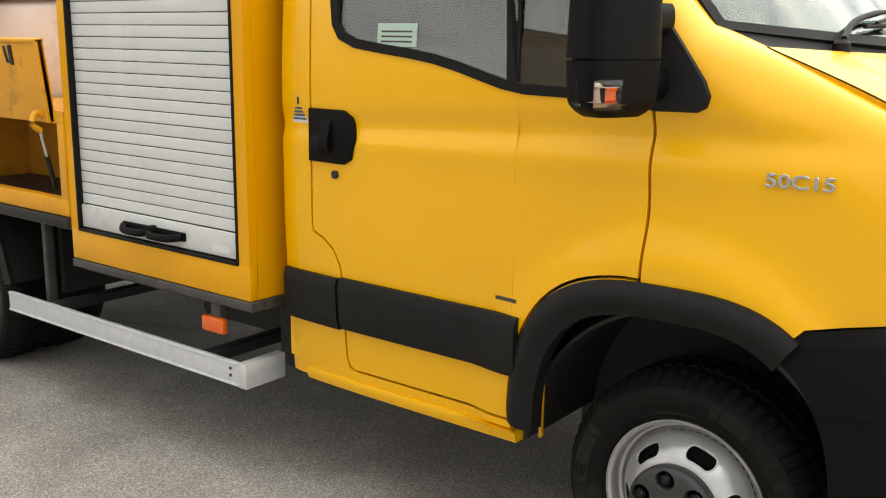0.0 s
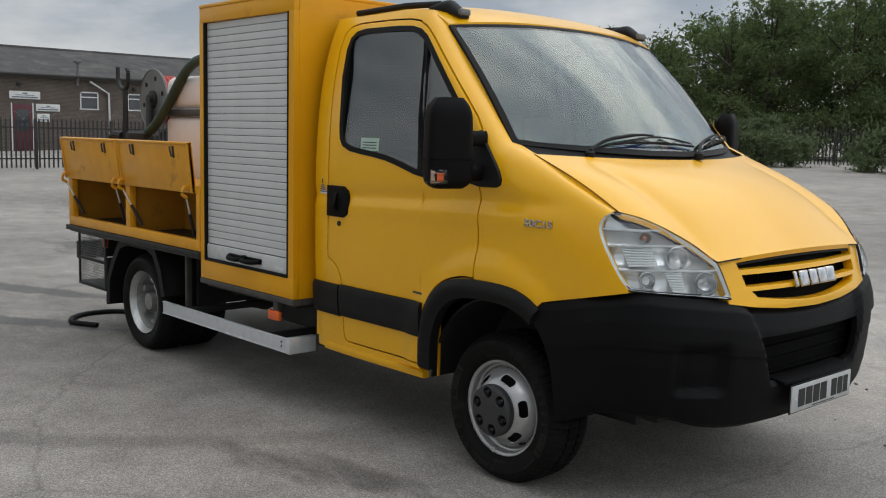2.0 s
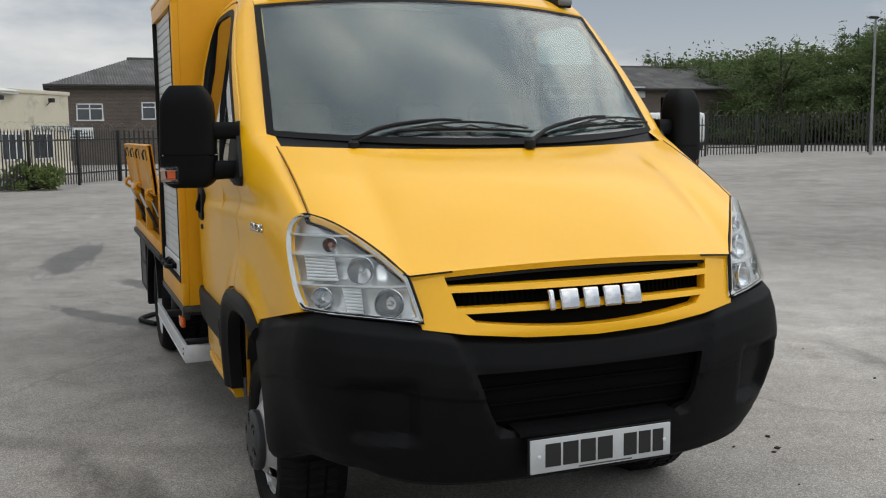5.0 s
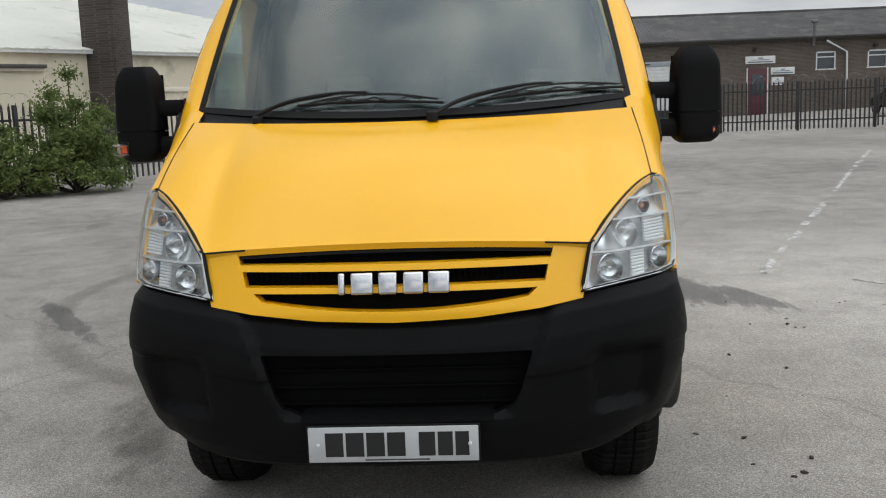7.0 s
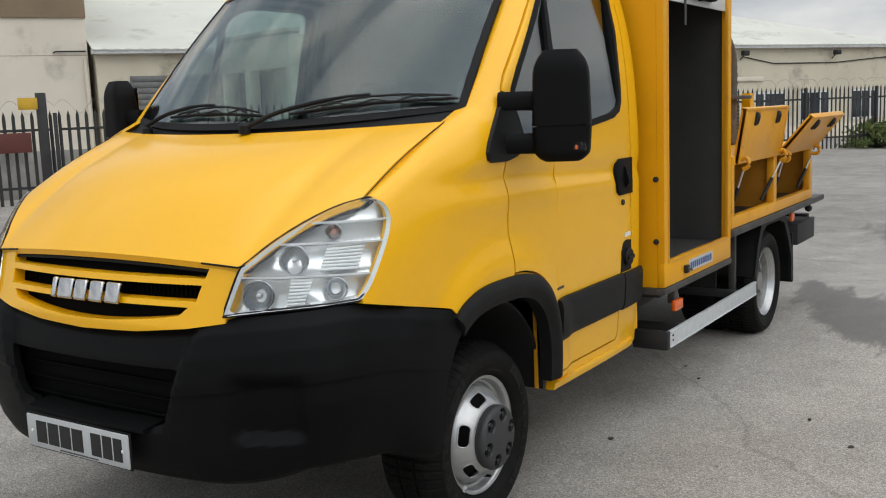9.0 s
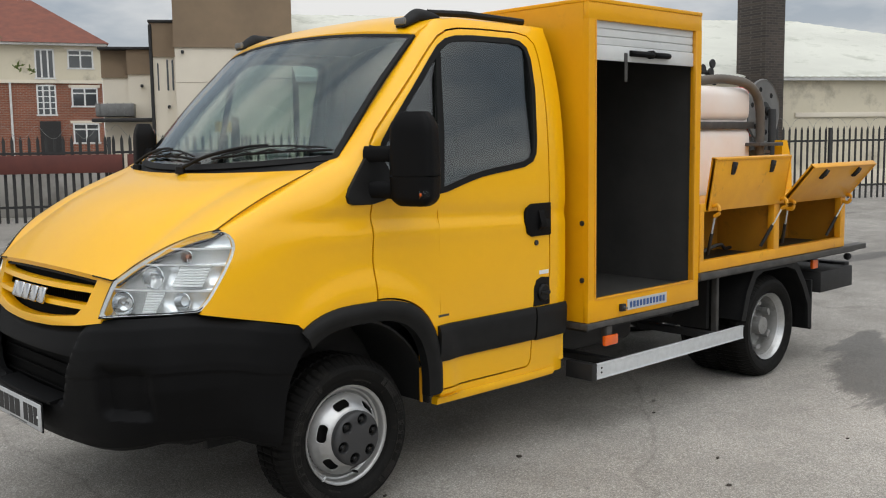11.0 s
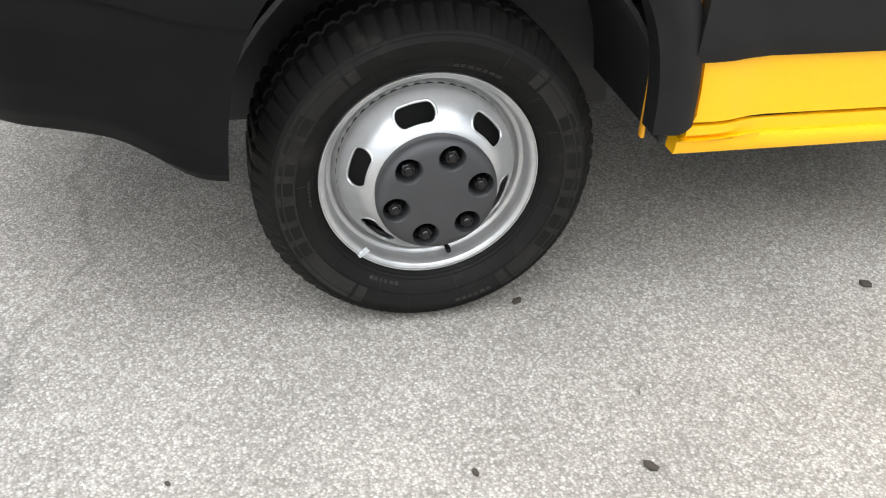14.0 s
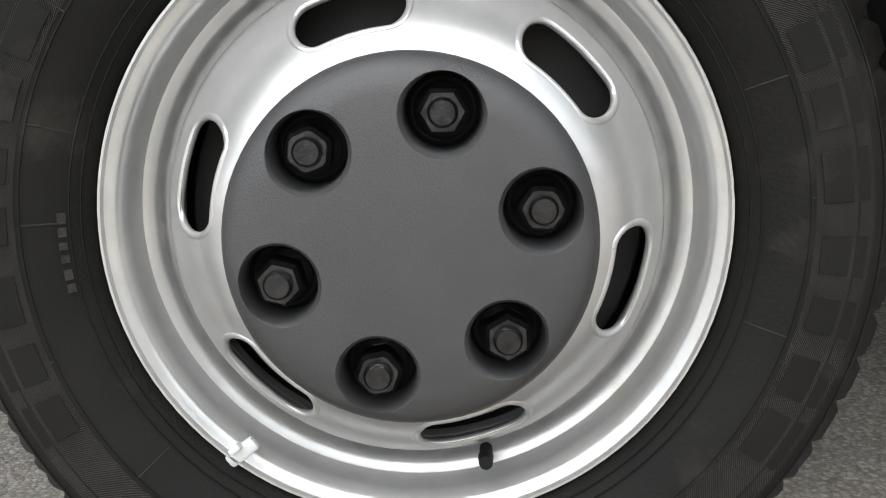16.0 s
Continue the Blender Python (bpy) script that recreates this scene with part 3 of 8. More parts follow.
def carve(ob, cutters, op="DIFFERENCE"):
    """Cuts ob by solid bmeshes and keeps the result as its mesh."""
    for c in cutters:
        me = bpy.data.meshes.new("cutter")
        c.to_mesh(me)
        c.free()
        k = bpy.data.objects.new("cutter", me)
        scene.collection.objects.link(k)
        md = ob.modifiers.new("cut", "BOOLEAN")
        md.operation, md.object, md.solver = op, k, "EXACT"
        dg = bpy.context.evaluated_depsgraph_get()
        done = bpy.data.meshes.new_from_object(ob.evaluated_get(dg))
        ob.modifiers.remove(md)
        old = ob.data
        ob.data = done
        bpy.data.meshes.remove(old)
        bpy.data.objects.remove(k)
        bpy.data.meshes.remove(me)
    while len(ob.data.materials) > 1:
        ob.data.materials.pop()
    ob.data.set_sharp_from_angle(angle=radians(30))
    return ob


def curve(xs, ys):
    return lambda x: float(np.interp(x, xs, ys))


def smooth(xs, ys):
    """A monotone cubic through points, with no kinks."""
    n = len(xs)
    h = [xs[i + 1] - xs[i] for i in range(n - 1)]
    d = [(ys[i + 1] - ys[i]) / h[i] for i in range(n - 1)]
    m = [d[0]] + [0.0 if d[i - 1] * d[i] <= 0 else 2 * d[i - 1] * d[i] / (d[i - 1] + d[i]) for i in range(1, n - 1)] + [d[-1]]

    def f(x):
        if x <= xs[0]:
            return float(ys[0])
        if x >= xs[-1]:
            return float(ys[-1])
        i = next(k for k in range(n - 1) if x <= xs[k + 1])
        t = (x - xs[i]) / h[i]
        return float((2 * t ** 3 - 3 * t * t + 1) * ys[i] + (t ** 3 - 2 * t * t + t) * h[i] * m[i] + (3 * t * t - 2 * t ** 3) * ys[i + 1] + (t ** 3 - t * t) * h[i] * m[i + 1])
    return f


def ease(q):
    q = min(max(q, 0.0), 1.0)
    return q * q * (3 - 2 * q)


# ---- ground ----
def ground_z(x, y):
    return 0.5 * ease((y - 10) / 22)


GX = [-300, -200, -140, -100, -80, -65, -55] + list(range(-48, 49, 3)) + [55, 65, 80, 100, 140, 200, 300]
gm = bmesh.new()
gv = [[gm.verts.new((x, y, ground_z(x, y))) for y in GX] for x in GX]
for i in range(len(GX) - 1):
    for j in range(len(GX) - 1):
        gm.faces.new((gv[i][j], gv[i + 1][j], gv[i + 1][j + 1], gv[i][j + 1]))
ground = tagged(link("ground", gm, ASPHALT, smooth=60), "worn grey asphalt yard with damp stains and cracks", "ground", kind="structure")


# broken parking lines
rng = random.Random(4)
def painted_line(x0, y0, x1, y1, width, fill):
    L = math.hypot(x1 - x0, y1 - y0)
    ux, uy = (x1 - x0) / L, (y1 - y0) / L
    bm = bmesh.new()
    d = 0.0
    while d < L:
        run = rng.uniform(0.05, 0.5)
        if rng.random() < fill:
            w = width * rng.uniform(0.45, 1.0)
            o = rng.uniform(-0.2, 0.2) * width
            q = []
            for e, sg in ((d, -1), (d + run * 0.5, -1.15), (d + run, -0.9), (d + run, 0.85), (d + run * 0.5, 1.1), (d, 1)):
                px, py = x0 + ux * e - uy * (o + sg * w / 2), y0 + uy * e + ux * (o + sg * w / 2)
                q.append(bm.verts.new((px, py, ground_z(px, py) + 0.004)))
            bm.faces.new(q)
        d += run
    return tagged(link("parking_line", bm, LINEPAINT, smooth=0), "worn broken white parking line", "marking", kind="structure")


painted_line(-4.3, 2.55, -20.0, 9.3, 0.09, 0.65)
painted_line(-6.0, 5.8, -16.0, 13.5, 0.08, 0.3)
painted_line(-7.0, 0.9, -2.6, 4.2, 0.07, 0.22)
painted_line(-12.0, 9.0, -20.0, 3.0, 0.08, 0.25)
painted_line(-18.0, 20.0, 2.0, 26.0, 0.08, 0.35)


# twigs and pebbles scattered near the wheel
for k in range(46):
    x, y = rng.uniform(-3.6, 1.6), rng.uniform(0.7, 3.4)
    s = rng.uniform(0.006, 0.016)
    bm = bmesh.new()
    bmesh.ops.create_icosphere(bm, subdivisions=1, radius=s)
    for v in bm.verts:
        v.co = Vector((v.co.x * rng.uniform(1.0, 1.7), v.co.y * rng.uniform(0.6, 1.0), v.co.z * 0.6 + s * 0.45))
    ob = tagged(link("pebble", bm, BARK if k % 3 else ASPHALT), "small dark pebble lying on the asphalt", "pebble", "loose pebbles")
    ob.matrix_basis = pose(x, y, 0.0, 0, 0, rng.uniform(0, 360))

hose_pts = bend([(-4.35, -0.95, 0.02), (-4.62, -1.05, 0.02), (-4.85, -0.85, 0.02), (-4.80, -0.55, 0.02), (-4.4, -0.45, 0.02), (-4.05, -0.6, 0.02), (-3.9, -0.85, 0.02)], 8)
tagged(link("ground_hose", tube(hose_pts, 0.02, 8), RUBBER), "black hose lying in a loop on the asphalt", "hose")


# ---- palisade fences ----
def pale_bm(h=1.82, w=0.062):
    bm = bmesh.new()
    prof = [(-w / 2, 0.0), (-w / 4, 0.016), (w / 4, 0.016), (w / 2, 0.0), (w / 4, 0.007), (-w / 4, 0.007)]
    rings = [[bm.verts.new((x, y, z)) for x, y in prof] for z in (0.06, h - 0.11)]
    tip = bm.verts.new((0, 0.008, h))
    for k in range(6):
        bm.faces.new((rings[0][k], rings[0][(k + 1) % 6], rings[1][(k + 1) % 6], rings[1][k]))
        bm.faces.new((rings[1][k], rings[1][(k + 1) % 6], tip))
    bm.faces.new(rings[0])
    return bm


def make_bay(length=2.75, n=17, h=1.82):
    bay = empty("fence_bay", "dark steel palisade fence bay with pointed pales", "fence", group="palisade fence bays")
    part("post", box((-0.035, 0.02, 0), (0.035, 0.10, h - 0.05), 0.005), FENCE, bay)
    for z in (0.38, h - 0.36):
        part("rail", box((0.05, 0.02, z - 0.025), (length - 0.05, 0.028, z + 0.025)), FENCE, bay)
    p0 = part("pale", pale_bm(h), FENCE, bay)
    p0.matrix_basis = Matrix.Translation((length / n * 0.5, 0, 0))
    for k in range(1, n):
        same("pale", p0, bay, Matrix.Translation((length / n * (k + 0.5), 0, 0)))
    coil = []
    for i in range(90):
        a = i / 90 * 2 * math.pi * 4.5
        coil.append((i / 90 * length, 0.04 + 0.13 * math.cos(a), h + 0.06 + 0.13 * math.sin(a)))
    part("razor_coil", tube(coil, 0.0035, 3), WIRE, bay)
    return bay


FD = Vector((0.8605, -0.5095, 0))
FN = Vector((-0.5095, -0.8605, 0))
P0 = Vector((-32.2, 0.33, 0))
turn = math.degrees(math.atan2(FD.y, FD.x))
bay = make_bay()
first_done = False
def put_bay(p, a):
    global first_done
    m = pose(p.x, p.y, ground_z(p.x, p.y), 0, 0, a)
    if not first_done:
        bay.matrix_basis = m
        first_done = True
        return bay
    return copy_thing(bay, m)


for k in range(16):
    put_bay(P0 + FD * (2.75 * k), turn)
for k in range(11):
    put_bay(Vector((-32.2, 0.33 + 2.75 * k, 0)), 90)
for k in range(10):
    q = Vector((-31.2, 29.5, 0)) + Vector((0.79, 0.61, 0)) * (2.75 * k)
    put_bay(q, math.degrees(math.atan2(0.61, 0.79)))
# boards and a gate post on the near run
for d, w in ((27.95, 1.95), (30.0, 3.4), (33.6, 2.0)):
    b = P0 + FD * d
    bm = box((0, 0.125, 1.05), (w, 0.15, 1.42), 0.006)
    bm.transform(pose(b.x, b.y, 0, 0, 0, turn))
    tagged(link("fence_board", bm, REDSIGN), "faded red board fixed to the fence", "sign")
b = P0 + FD * 27.72
bm = box((-0.09, -0.09, 0), (0.09, 0.09, 2.15), 0.01)
bm.transform(pose(b.x, b.y, 0, 0, 0, turn))
tagged(link("gate_post", bm, FENCE), "thick dark steel gate post", "post")
b = P0 + FD * 27.96
bm = box((-0.17, 0.125, 1.84), (0.17, 0.145, 2.06), 0.004)
bm.transform(pose(b.x, b.y, 0, 0, 0, turn))
ys = tagged(link("warning_board", bm, YSIGN), "yellow warning board on the fence top", "sign")


# ---- windows and walls ----
def frame_of(origin, along):
    u = Vector((along[0], along[1], 0)).normalized()
    n = Vector((u.y, -u.x, 0))
    m = Matrix((u, -n, Vector((0, 0, 1)))).transposed().to_4x4()
    m.translation = Vector(origin)
    return m


def window(parent, m, s0, s1, z0, z1, lights=2, transom=True, name="window"):
    """A framed window on a wall whose face is y = 0 and outside is -y."""
    f = part(name, box((s0 - 0.04, -0.02, z0 - 0.07), (s1 + 0.04, 0.02, z0), 0.005, m=m), UPVC, parent)
    for a, b, c, d in ((s0, s0 + 0.07, z0, z1), (s1 - 0.07, s1, z0, z1), (s0, s1, z1 - 0.07, z1)):
        part("window_frame", box((a, -0.035, c), (b, 0.02, d), m=m), UPVC, f)
    for k in range(1, lights):
        x = s0 + (s1 - s0) * k / lights
        part("mullion", box((x - 0.035, -0.03, z0), (x + 0.035, 0.02, z1), m=m), UPVC, f)
    if transom:
        zt = z0 + (z1 - z0) * 0.68
        part("transom", box((s0, -0.03, zt - 0.03), (s1, 0.02, zt + 0.03), m=m), UPVC, f)
    part("pane", box((s0 + 0.03, -0.012, z0 + 0.01), (s1 - 0.03, 0.0, z1 - 0.03), m=m), WINDOW, f)
    return f


def sheet_roof(name, m, s0, s1, y0, z0, y1, z1, material, parent, pitch=0.16, hip=0.0):
    """Corrugated sheets from the eave (y0, z0) to the ridge (y1, z1)."""
    n = int((s1 - s0) / pitch * 2)
    bm = bmesh.new()
    rows = []
    for i in range(n + 1):
        s = s0 + (s1 - s0) * i / n
        dz = (0.012 if hip and pitch > 0.2 else 0.030) * (1 if i % 2 else -1)
        rows.append([bm.verts.new(m @ Vector((s, y0 + (y1 - y0) * q, z0 + (z1 - z0) * q + dz))) for q in (0, min(1.0, max(0.001, (s - s0) / hip)) if hip else 1)])
    for i in range(n):
        bm.faces.new((rows[i][0], rows[i + 1][0], rows[i + 1][1], rows[i][1]))
    ext = bmesh.ops.extrude_face_region(bm, geom=bm.faces[:])
    bmesh.ops.translate(bm, vec=(0, 0, -0.03), verts=[v for v in ext["geom"] if isinstance(v, bmesh.types.BMVert)])
    return part(name, bm, material, parent, smooth=20)


# brick office along the back
office = empty("brick_office", "long low brown brick building with a grey sheet roof", "building", (0, 0, 0))
om = frame_of((-54.0, -1.9, 0), (0, 1))
om = Matrix(((0, -1, 0, -54.0), (1, 0, 0, -1.9), (0, 0, 1, 0), (0, 0, 0, 1)))
part("wall", box((0, 0, 0), (62, 0.3, 4.42), m=om), BRICK, office)
part("end_wall", box((0, 0.3, 0), (0.3, 14, 4.42), m=om), BRICK, office)
sheet_roof("roof", om, -0.3, 62.3, -0.35, 4.38, 7.0, 6.38, ROOFGREY, office, 0.16, 5.0)
sheet_roof("rear_roof", om, -0.3, 62.3, 14.3, 4.38, 7.0, 6.38, ROOFGREY, office, 0.6, 5.0)
he = prism([(-0.3, 4.36), (4.7, 6.36), (-0.3, 4.26)], "y", -0.35, 14.3)
for v in he.verts:
    if v.co.x > 0:
        v.co.y = 7.0
bmesh.ops.remove_doubles(he, verts=he.verts, dist=1e-5)
he.transform(om)
part("hip_end", he, ROOFGREY, office)
part("ridge", box((4.6, 6.85, 6.33), (62.3, 7.15, 6.48), 0.03, m=om), ROOFGREY, office)
part("gutter", box((-0.3, -0.42, 4.33), (62.3, -0.28, 4.45), 0.02, m=om), FLANGE, office)
part("fascia", box((-0.2, -0.28, 4.24), (62.2, -0.002, 4.39), m=om), FLANGE, office)
for a, b, c, d, n in ((1.34, 2.75, 2.51, 3.40, 2), (4.8, 6.3, 2.56, 3.48, 2), (9.14, 10.71, 1.45, 3.65, 2), (13.05, 14.7, 2.65, 3.80, 2), (20.8, 21.9, 2.58, 3.55, 1), (23.7, 24.8, 2.60, 3.55, 1), (26.3, 27.4, 2.60, 3.60, 1), (44, 45.4, 2.6, 3.5, 2), (48, 49.4, 2.6, 3.5, 2)):
    window(office, om, a, b, c, d, n)
for a, b, c, d, mt in ((6.35, 7.37, 0.0, 2.35, MAROON), (16.95, 18.05, 0.0, 2.70, MAROON)):
    dr = part("door", box((a, -0.03, c), (b, 0.05, d), 0.01, m=om), mt, office)
    part("door_frame", box((a - 0.07, -0.02, c), (a, 0.04, d + 0.07), m=om), UPVC, dr)
    part("door_frame", box((b, -0.02, c), (b + 0.07, 0.04, d + 0.07), m=om), UPVC, dr)
    part("door_pane", box((a + 0.2, -0.04, c + 1.2), (b - 0.2, -0.02, d - 0.3), m=om), WINDOW, dr)
for a, b, c, d in ((16.8, 18.5, 3.0, 3.43), (18.25, 19.6, 2.35, 2.75), (18.3, 19.0, 1.75, 2.2), (0.77, 2.17, 1.38, 2.08)):
    sg = part("sign_board", box((a, -0.05, c), (b, -0.01, d), 0.01, m=om), WHITE, office)
    for lo, hi, q0, q1 in ((0.16, 0.30, 0.08, 0.92), (0.46, 0.54, 0.2, 0.8), (0.66, 0.80, 0.42, 0.58)):
        part("print_bar", box((a + (b - a) * q0, -0.056, c + (d - c) * lo), (a + (b - a) * q1, -0.05, c + (d - c) * hi), m=om), GREYBLUE, sg)
rd = part("roller_door", box((28.6, -0.03, 0.0), (35.6, 0.02, 3.75), m=om), BLUEDOOR, office)
for k in range(24):
    part("door_slat", box((28.65, -0.045, 0.02 + k * 0.155), (35.55, -0.03, 0.155 + k * 0.155), 0.004, m=om), BLUEDOOR, rd)
sg = part("fascia_sign", box((28.4, -0.08, 3.80), (38.0, -0.02, 4.55), 0.02, m=om), PLATE, office)
for k in range(9):
    part("print_bar", box((30.2 + k * 0.62, -0.09, 3.98), (30.66 + k * 0.62, -0.08, 4.40), m=om), PRINT, sg)
part("fascia_stripe", box((28.5, -0.09, 3.86), (29.9, -0.08, 4.5), m=om), BLUEDOOR, sg)
part("downpipe", tube([om @ Vector(p) for p in ((21.3, -0.3, 4.15), (22.5, -0.12, 3.5), (22.55, -0.1, 0.0))], 0.06, 8), UPVC, office)
part("flue", tube([om @ Vector(p) for p in ((20.6, -0.15, 3.9), (20.6, -0.25, 4.4), (20.6, -0.25, 5.2))], 0.09, 10), GREY, office)
part("flue_cowl", box((20.42, -0.42, 5.18), (20.78, -0.08, 5.36), 0.03, m=om), GREY, office)
for s in (9.9, 17.2, 24.0, 28.0):
    part("flood_lamp", box((s, -0.22, 3.72), (s + 0.22, -0.02, 3.90), 0.03, m=om), CHASSIS, office)

# cream shed behind the diagonal fence
shed = empty("cream_shed", "large cream rendered shed with a pale sheet roof", "building")
so = P0 + FN * 6.5
sm = Matrix(((FD.x, FN.x, 0, so.x), (FD.y, FN.y, 0, so.y), (0, 0, 1, 0), (0, 0, 0, 1)))
part("wall", box((-8.2, 0, 0), (25.9, 0.3, 3.35), m=sm), CREAM, shed)
part("eave", box((-4.2, -0.22, 3.28), (26.0, 0.1, 3.42), 0.02, m=sm), UPVC, shed)
sheet_roof("roof", sm, -4.2, 26.0, -0.25, 3.40, 9.5, 6.3, ROOFPALE, shed, 0.30, 9.0)
part("rear_wall", box((-8.2, 18.6, 0), (25.9, 18.9, 3.35), m=sm), CREAM, shed)
sheet_roof("rear_roof", sm, -4.2, 26.0, 19.0, 3.40, 9.5, 6.3, ROOFPALE, shed, 0.9, 9.0)
he = prism([(-4.2, 3.38), (4.8, 6.28), (-4.2, 3.30)], "y", -0.25, 19.0)
for v in he.verts:
    if v.co.x > 0:
        v.co.y = 9.5
bmesh.ops.remove_doubles(he, verts=he.verts, dist=1e-5)
he.transform(sm)
part("hip_end", he, ROOFPALE, shed)
part("parapet", box((-8.3, -0.05, 3.35), (-4.0, 0.35, 3.52), 0.02, m=sm), CREAM, shed)
part("end_wall", box((-8.2, 0.3, 0), (-7.9, 18.6, 3.35), m=sm), CREAM, shed)
part("flat_roof", box((-8.1, 0.3, 3.25), (-4.1, 18.6, 3.34), m=sm), ROOFGREY, shed)
gb = prism([(0.0, 3.3), (18.9, 3.3), (9.5, 6.2)], "x", 25.6, 25.9)
gb.transform(sm)
part("gable", gb, CREAM, shed)
part("gable_wall", box((25.6, 0.3, 0), (25.9, 18.6, 3.35), m=sm), CREAM, shed)
for s in (-3.0, 0.0, 4.4, 11.5, -6.6):
    fl = part("flood_lamp", box((s, -0.35, 3.02), (s + 0.24, -0.15, 3.2), 0.03, m=sm), CHASSIS, shed)
    part("lamp_arm", tube([sm @ Vector((s + 0.12, -0.2, 3.05)), sm @ Vector((s + 0.12, 0.0, 2.9))], 0.02, 6), CHASSIS, fl)
part("wall_cable", tube([sm @ Vector(p) for p in ((-3, -0.03, 2.95), (0, -0.03, 2.75), (3.0, -0.03, 2.75), (4.4, -0.03, 3.0))], 0.02, 5), CHASSIS, shed)
for a in (4.6, 2.4, 0.2, -2.4, -4.6, -6.8):
    w = window(shed, sm, a, a + 1.5, 0.7, 1.75, 3, False)
rs = part("roller_door", box((22.7, -0.04, 0), (25.1, 0.0, 2.72), m=sm), GREY, shed)
for k in range(18):
    part("door_slat", box((22.75, -0.055, 0.02 + k * 0.15), (25.05, -0.04, 0.15 + k * 0.15), 0.004, m=sm), GREY, rs)
part("ledge", box((3.5, -0.06, 2.15), (10.6, -0.002, 2.30), 0.01, m=sm), CREAM_LIGHT, shed)
part("plinth", box((-8.2, -0.05, 0), (25.9, -0.002, 0.5), m=sm), CREAM_LIGHT, shed)
# annex with a dark doorway
annex = empty("flat_annex", "cream flat-roofed annex with a dark doorway", "building")
ax = Vector((-0.85, -3.5, 0)).normalized()
am = sm @ Matrix(((ax.x, -ax.y, 0, 22.75), (ax.y, ax.x, 0, 0.0), (0, 0, 1, 0), (0, 0, 0, 1)))
part("beam", box((0.0, -0.3, 2.72), (3.6, 0.0, 3.55), 0.01, m=am), CREAM_LIGHT, annex)
part("parapet", box((-0.02, -0.34, 3.53), (3.64, 0.04, 3.66), 0.02, m=am), CREAM_LIGHT, annex)
for a, b in ((0.0, 0.22), (1.3, 1.62), (3.38, 3.6)):
    part("column", box((a, -0.28, 0), (b, -0.02, 2.73), 0.01, m=am), CREAM_LIGHT, annex)
part("porch_wall", box((1.62, -0.9, 0), (3.38, -0.8, 2.73), m=am), CREAM, annex)
part("doorway", box((0.25, -0.5, 0), (1.3, -0.4, 2.73), m=am), DARKIN, annex)
part("flat_roof", box((15.0, -1.6, 2.70), (21.85, -0.06, 2.82), 0.02, m=sm), CREAM_LIGHT, annex)
part("front_wall", box((15.0, -1.5, 0), (21.8, -0.4, 2.70), m=sm), CREAM, annex)
part("corner_wall", box((20.9, -3.45, 0), (21.75, -1.55, 3.5), m=sm), CREAM_LIGHT, annex)
part("front_coping", box((15.0, -1.68, 2.78), (21.9, -1.5, 2.88), 0.02, m=sm), FLANGE, annex)
part("flue", tube([sm @ Vector((17.5, -0.3, 2.8)), sm @ Vector((17.5, -0.3, 3.9))], 0.06, 8), GREY, annex)
part("security_lamp", box((19.6, -1.75, 2.05), (19.8, -1.5, 2.3), 0.03, m=sm), CHASSIS, annex)
part("lamp_cable", tube([sm @ Vector((19.7, -1.55, 2.1)), sm @ Vector((20.8, -1.55, 1.5)), sm @ Vector((20.85, -1.55, 0.8))], 0.04, 6), CHASSIS, annex)
far = empty("far_warehouse", "grey clad warehouse beyond the shed", "building")
part("wall", box((-27.2, 15.0, 0), (-14.0, 25, 4.35), m=sm), GREY_CLAD, far)
part("roof_edge", box((-27.3, 14.9, 4.35), (-14.0, 25.1, 4.6), 0.03, m=sm), GREY_CLAD, far)


def lettering(text, m, size, material, parent, name="lettering"):
    """Flat raised letters by the built-in font; m puts their left foot, x along, y up."""
    fc = bpy.data.curves.new(name, "FONT")
    fc.body, fc.size, fc.extrude = text, size, 0.012
    fo_ = bpy.data.objects.new(name, fc)
    scene.collection.objects.link(fo_)
    dg = bpy.context.evaluated_depsgraph_get()
    me = bpy.data.meshes.new_from_object(fo_.evaluated_get(dg))
    bpy.data.objects.remove(fo_)
    me.materials.clear()
    me.materials.append(material)
    ob = new(name, me)
    ob.parent = parent
    ob.matrix_basis = m
    return ob


# read from the yard, along falling s
turned = sm @ Matrix(((-1, 0, 0, -5.2), (0, 0, -1, -0.012), (0, 1, 0, 1.80), (0, 0, 0, 1)))
lettering("THE KING'S CENTRE", turned, 0.36, GREYBLUE, shed)
# brick stack
stack = empty("chimney_stack", "tall sooty brick chimney stack", "chimney")
cm = frame_of((-25.25, -11.95, 0), (0.42, 1.55))
cb = box((0.30, -0.4, 0), (1.45, 0.4, 9.0), 0.01, m=cm)
part("shaft", cb, BRICK_DARK, stack)
part("corbel", box((0.20, -0.5, 9.0), (1.55, 0.5, 9.4), 0.02, m=cm), BRICK_DARK, stack)

# tall cream and brown block, then the red flats further off
block = empty("cream_block", "tall cream building with brown upper storey", "building")
for a, b, z, dep, zb in ((26.05, 29.2, 7.2, 0.3, 4.22), (29.2, 29.86, 4.95, 1.0, 4.02), (29.86, 30.62, 4.36, 2.2, 3.62), (30.62, 31.36, 4.32, 2.5, 3.54)):
    part("wall", box((a, dep, 0), (b, dep + 9, zb), m=sm), CREAM_LIGHT, block)
    part("upper_wall", box((a - 0.02, dep - 0.05, zb), (b + 0.02, dep + 9, z), m=sm), BROWN, block)
part("coping", box((29.8, 2.05, 4.32), (31.42, 11, 4.40), 0.02, m=sm), CHASSIS, block)
part("coping", box((29.2, 0.9, 4.95), (29.92, 10, 5.03), 0.02, m=sm), CHASSIS, block)
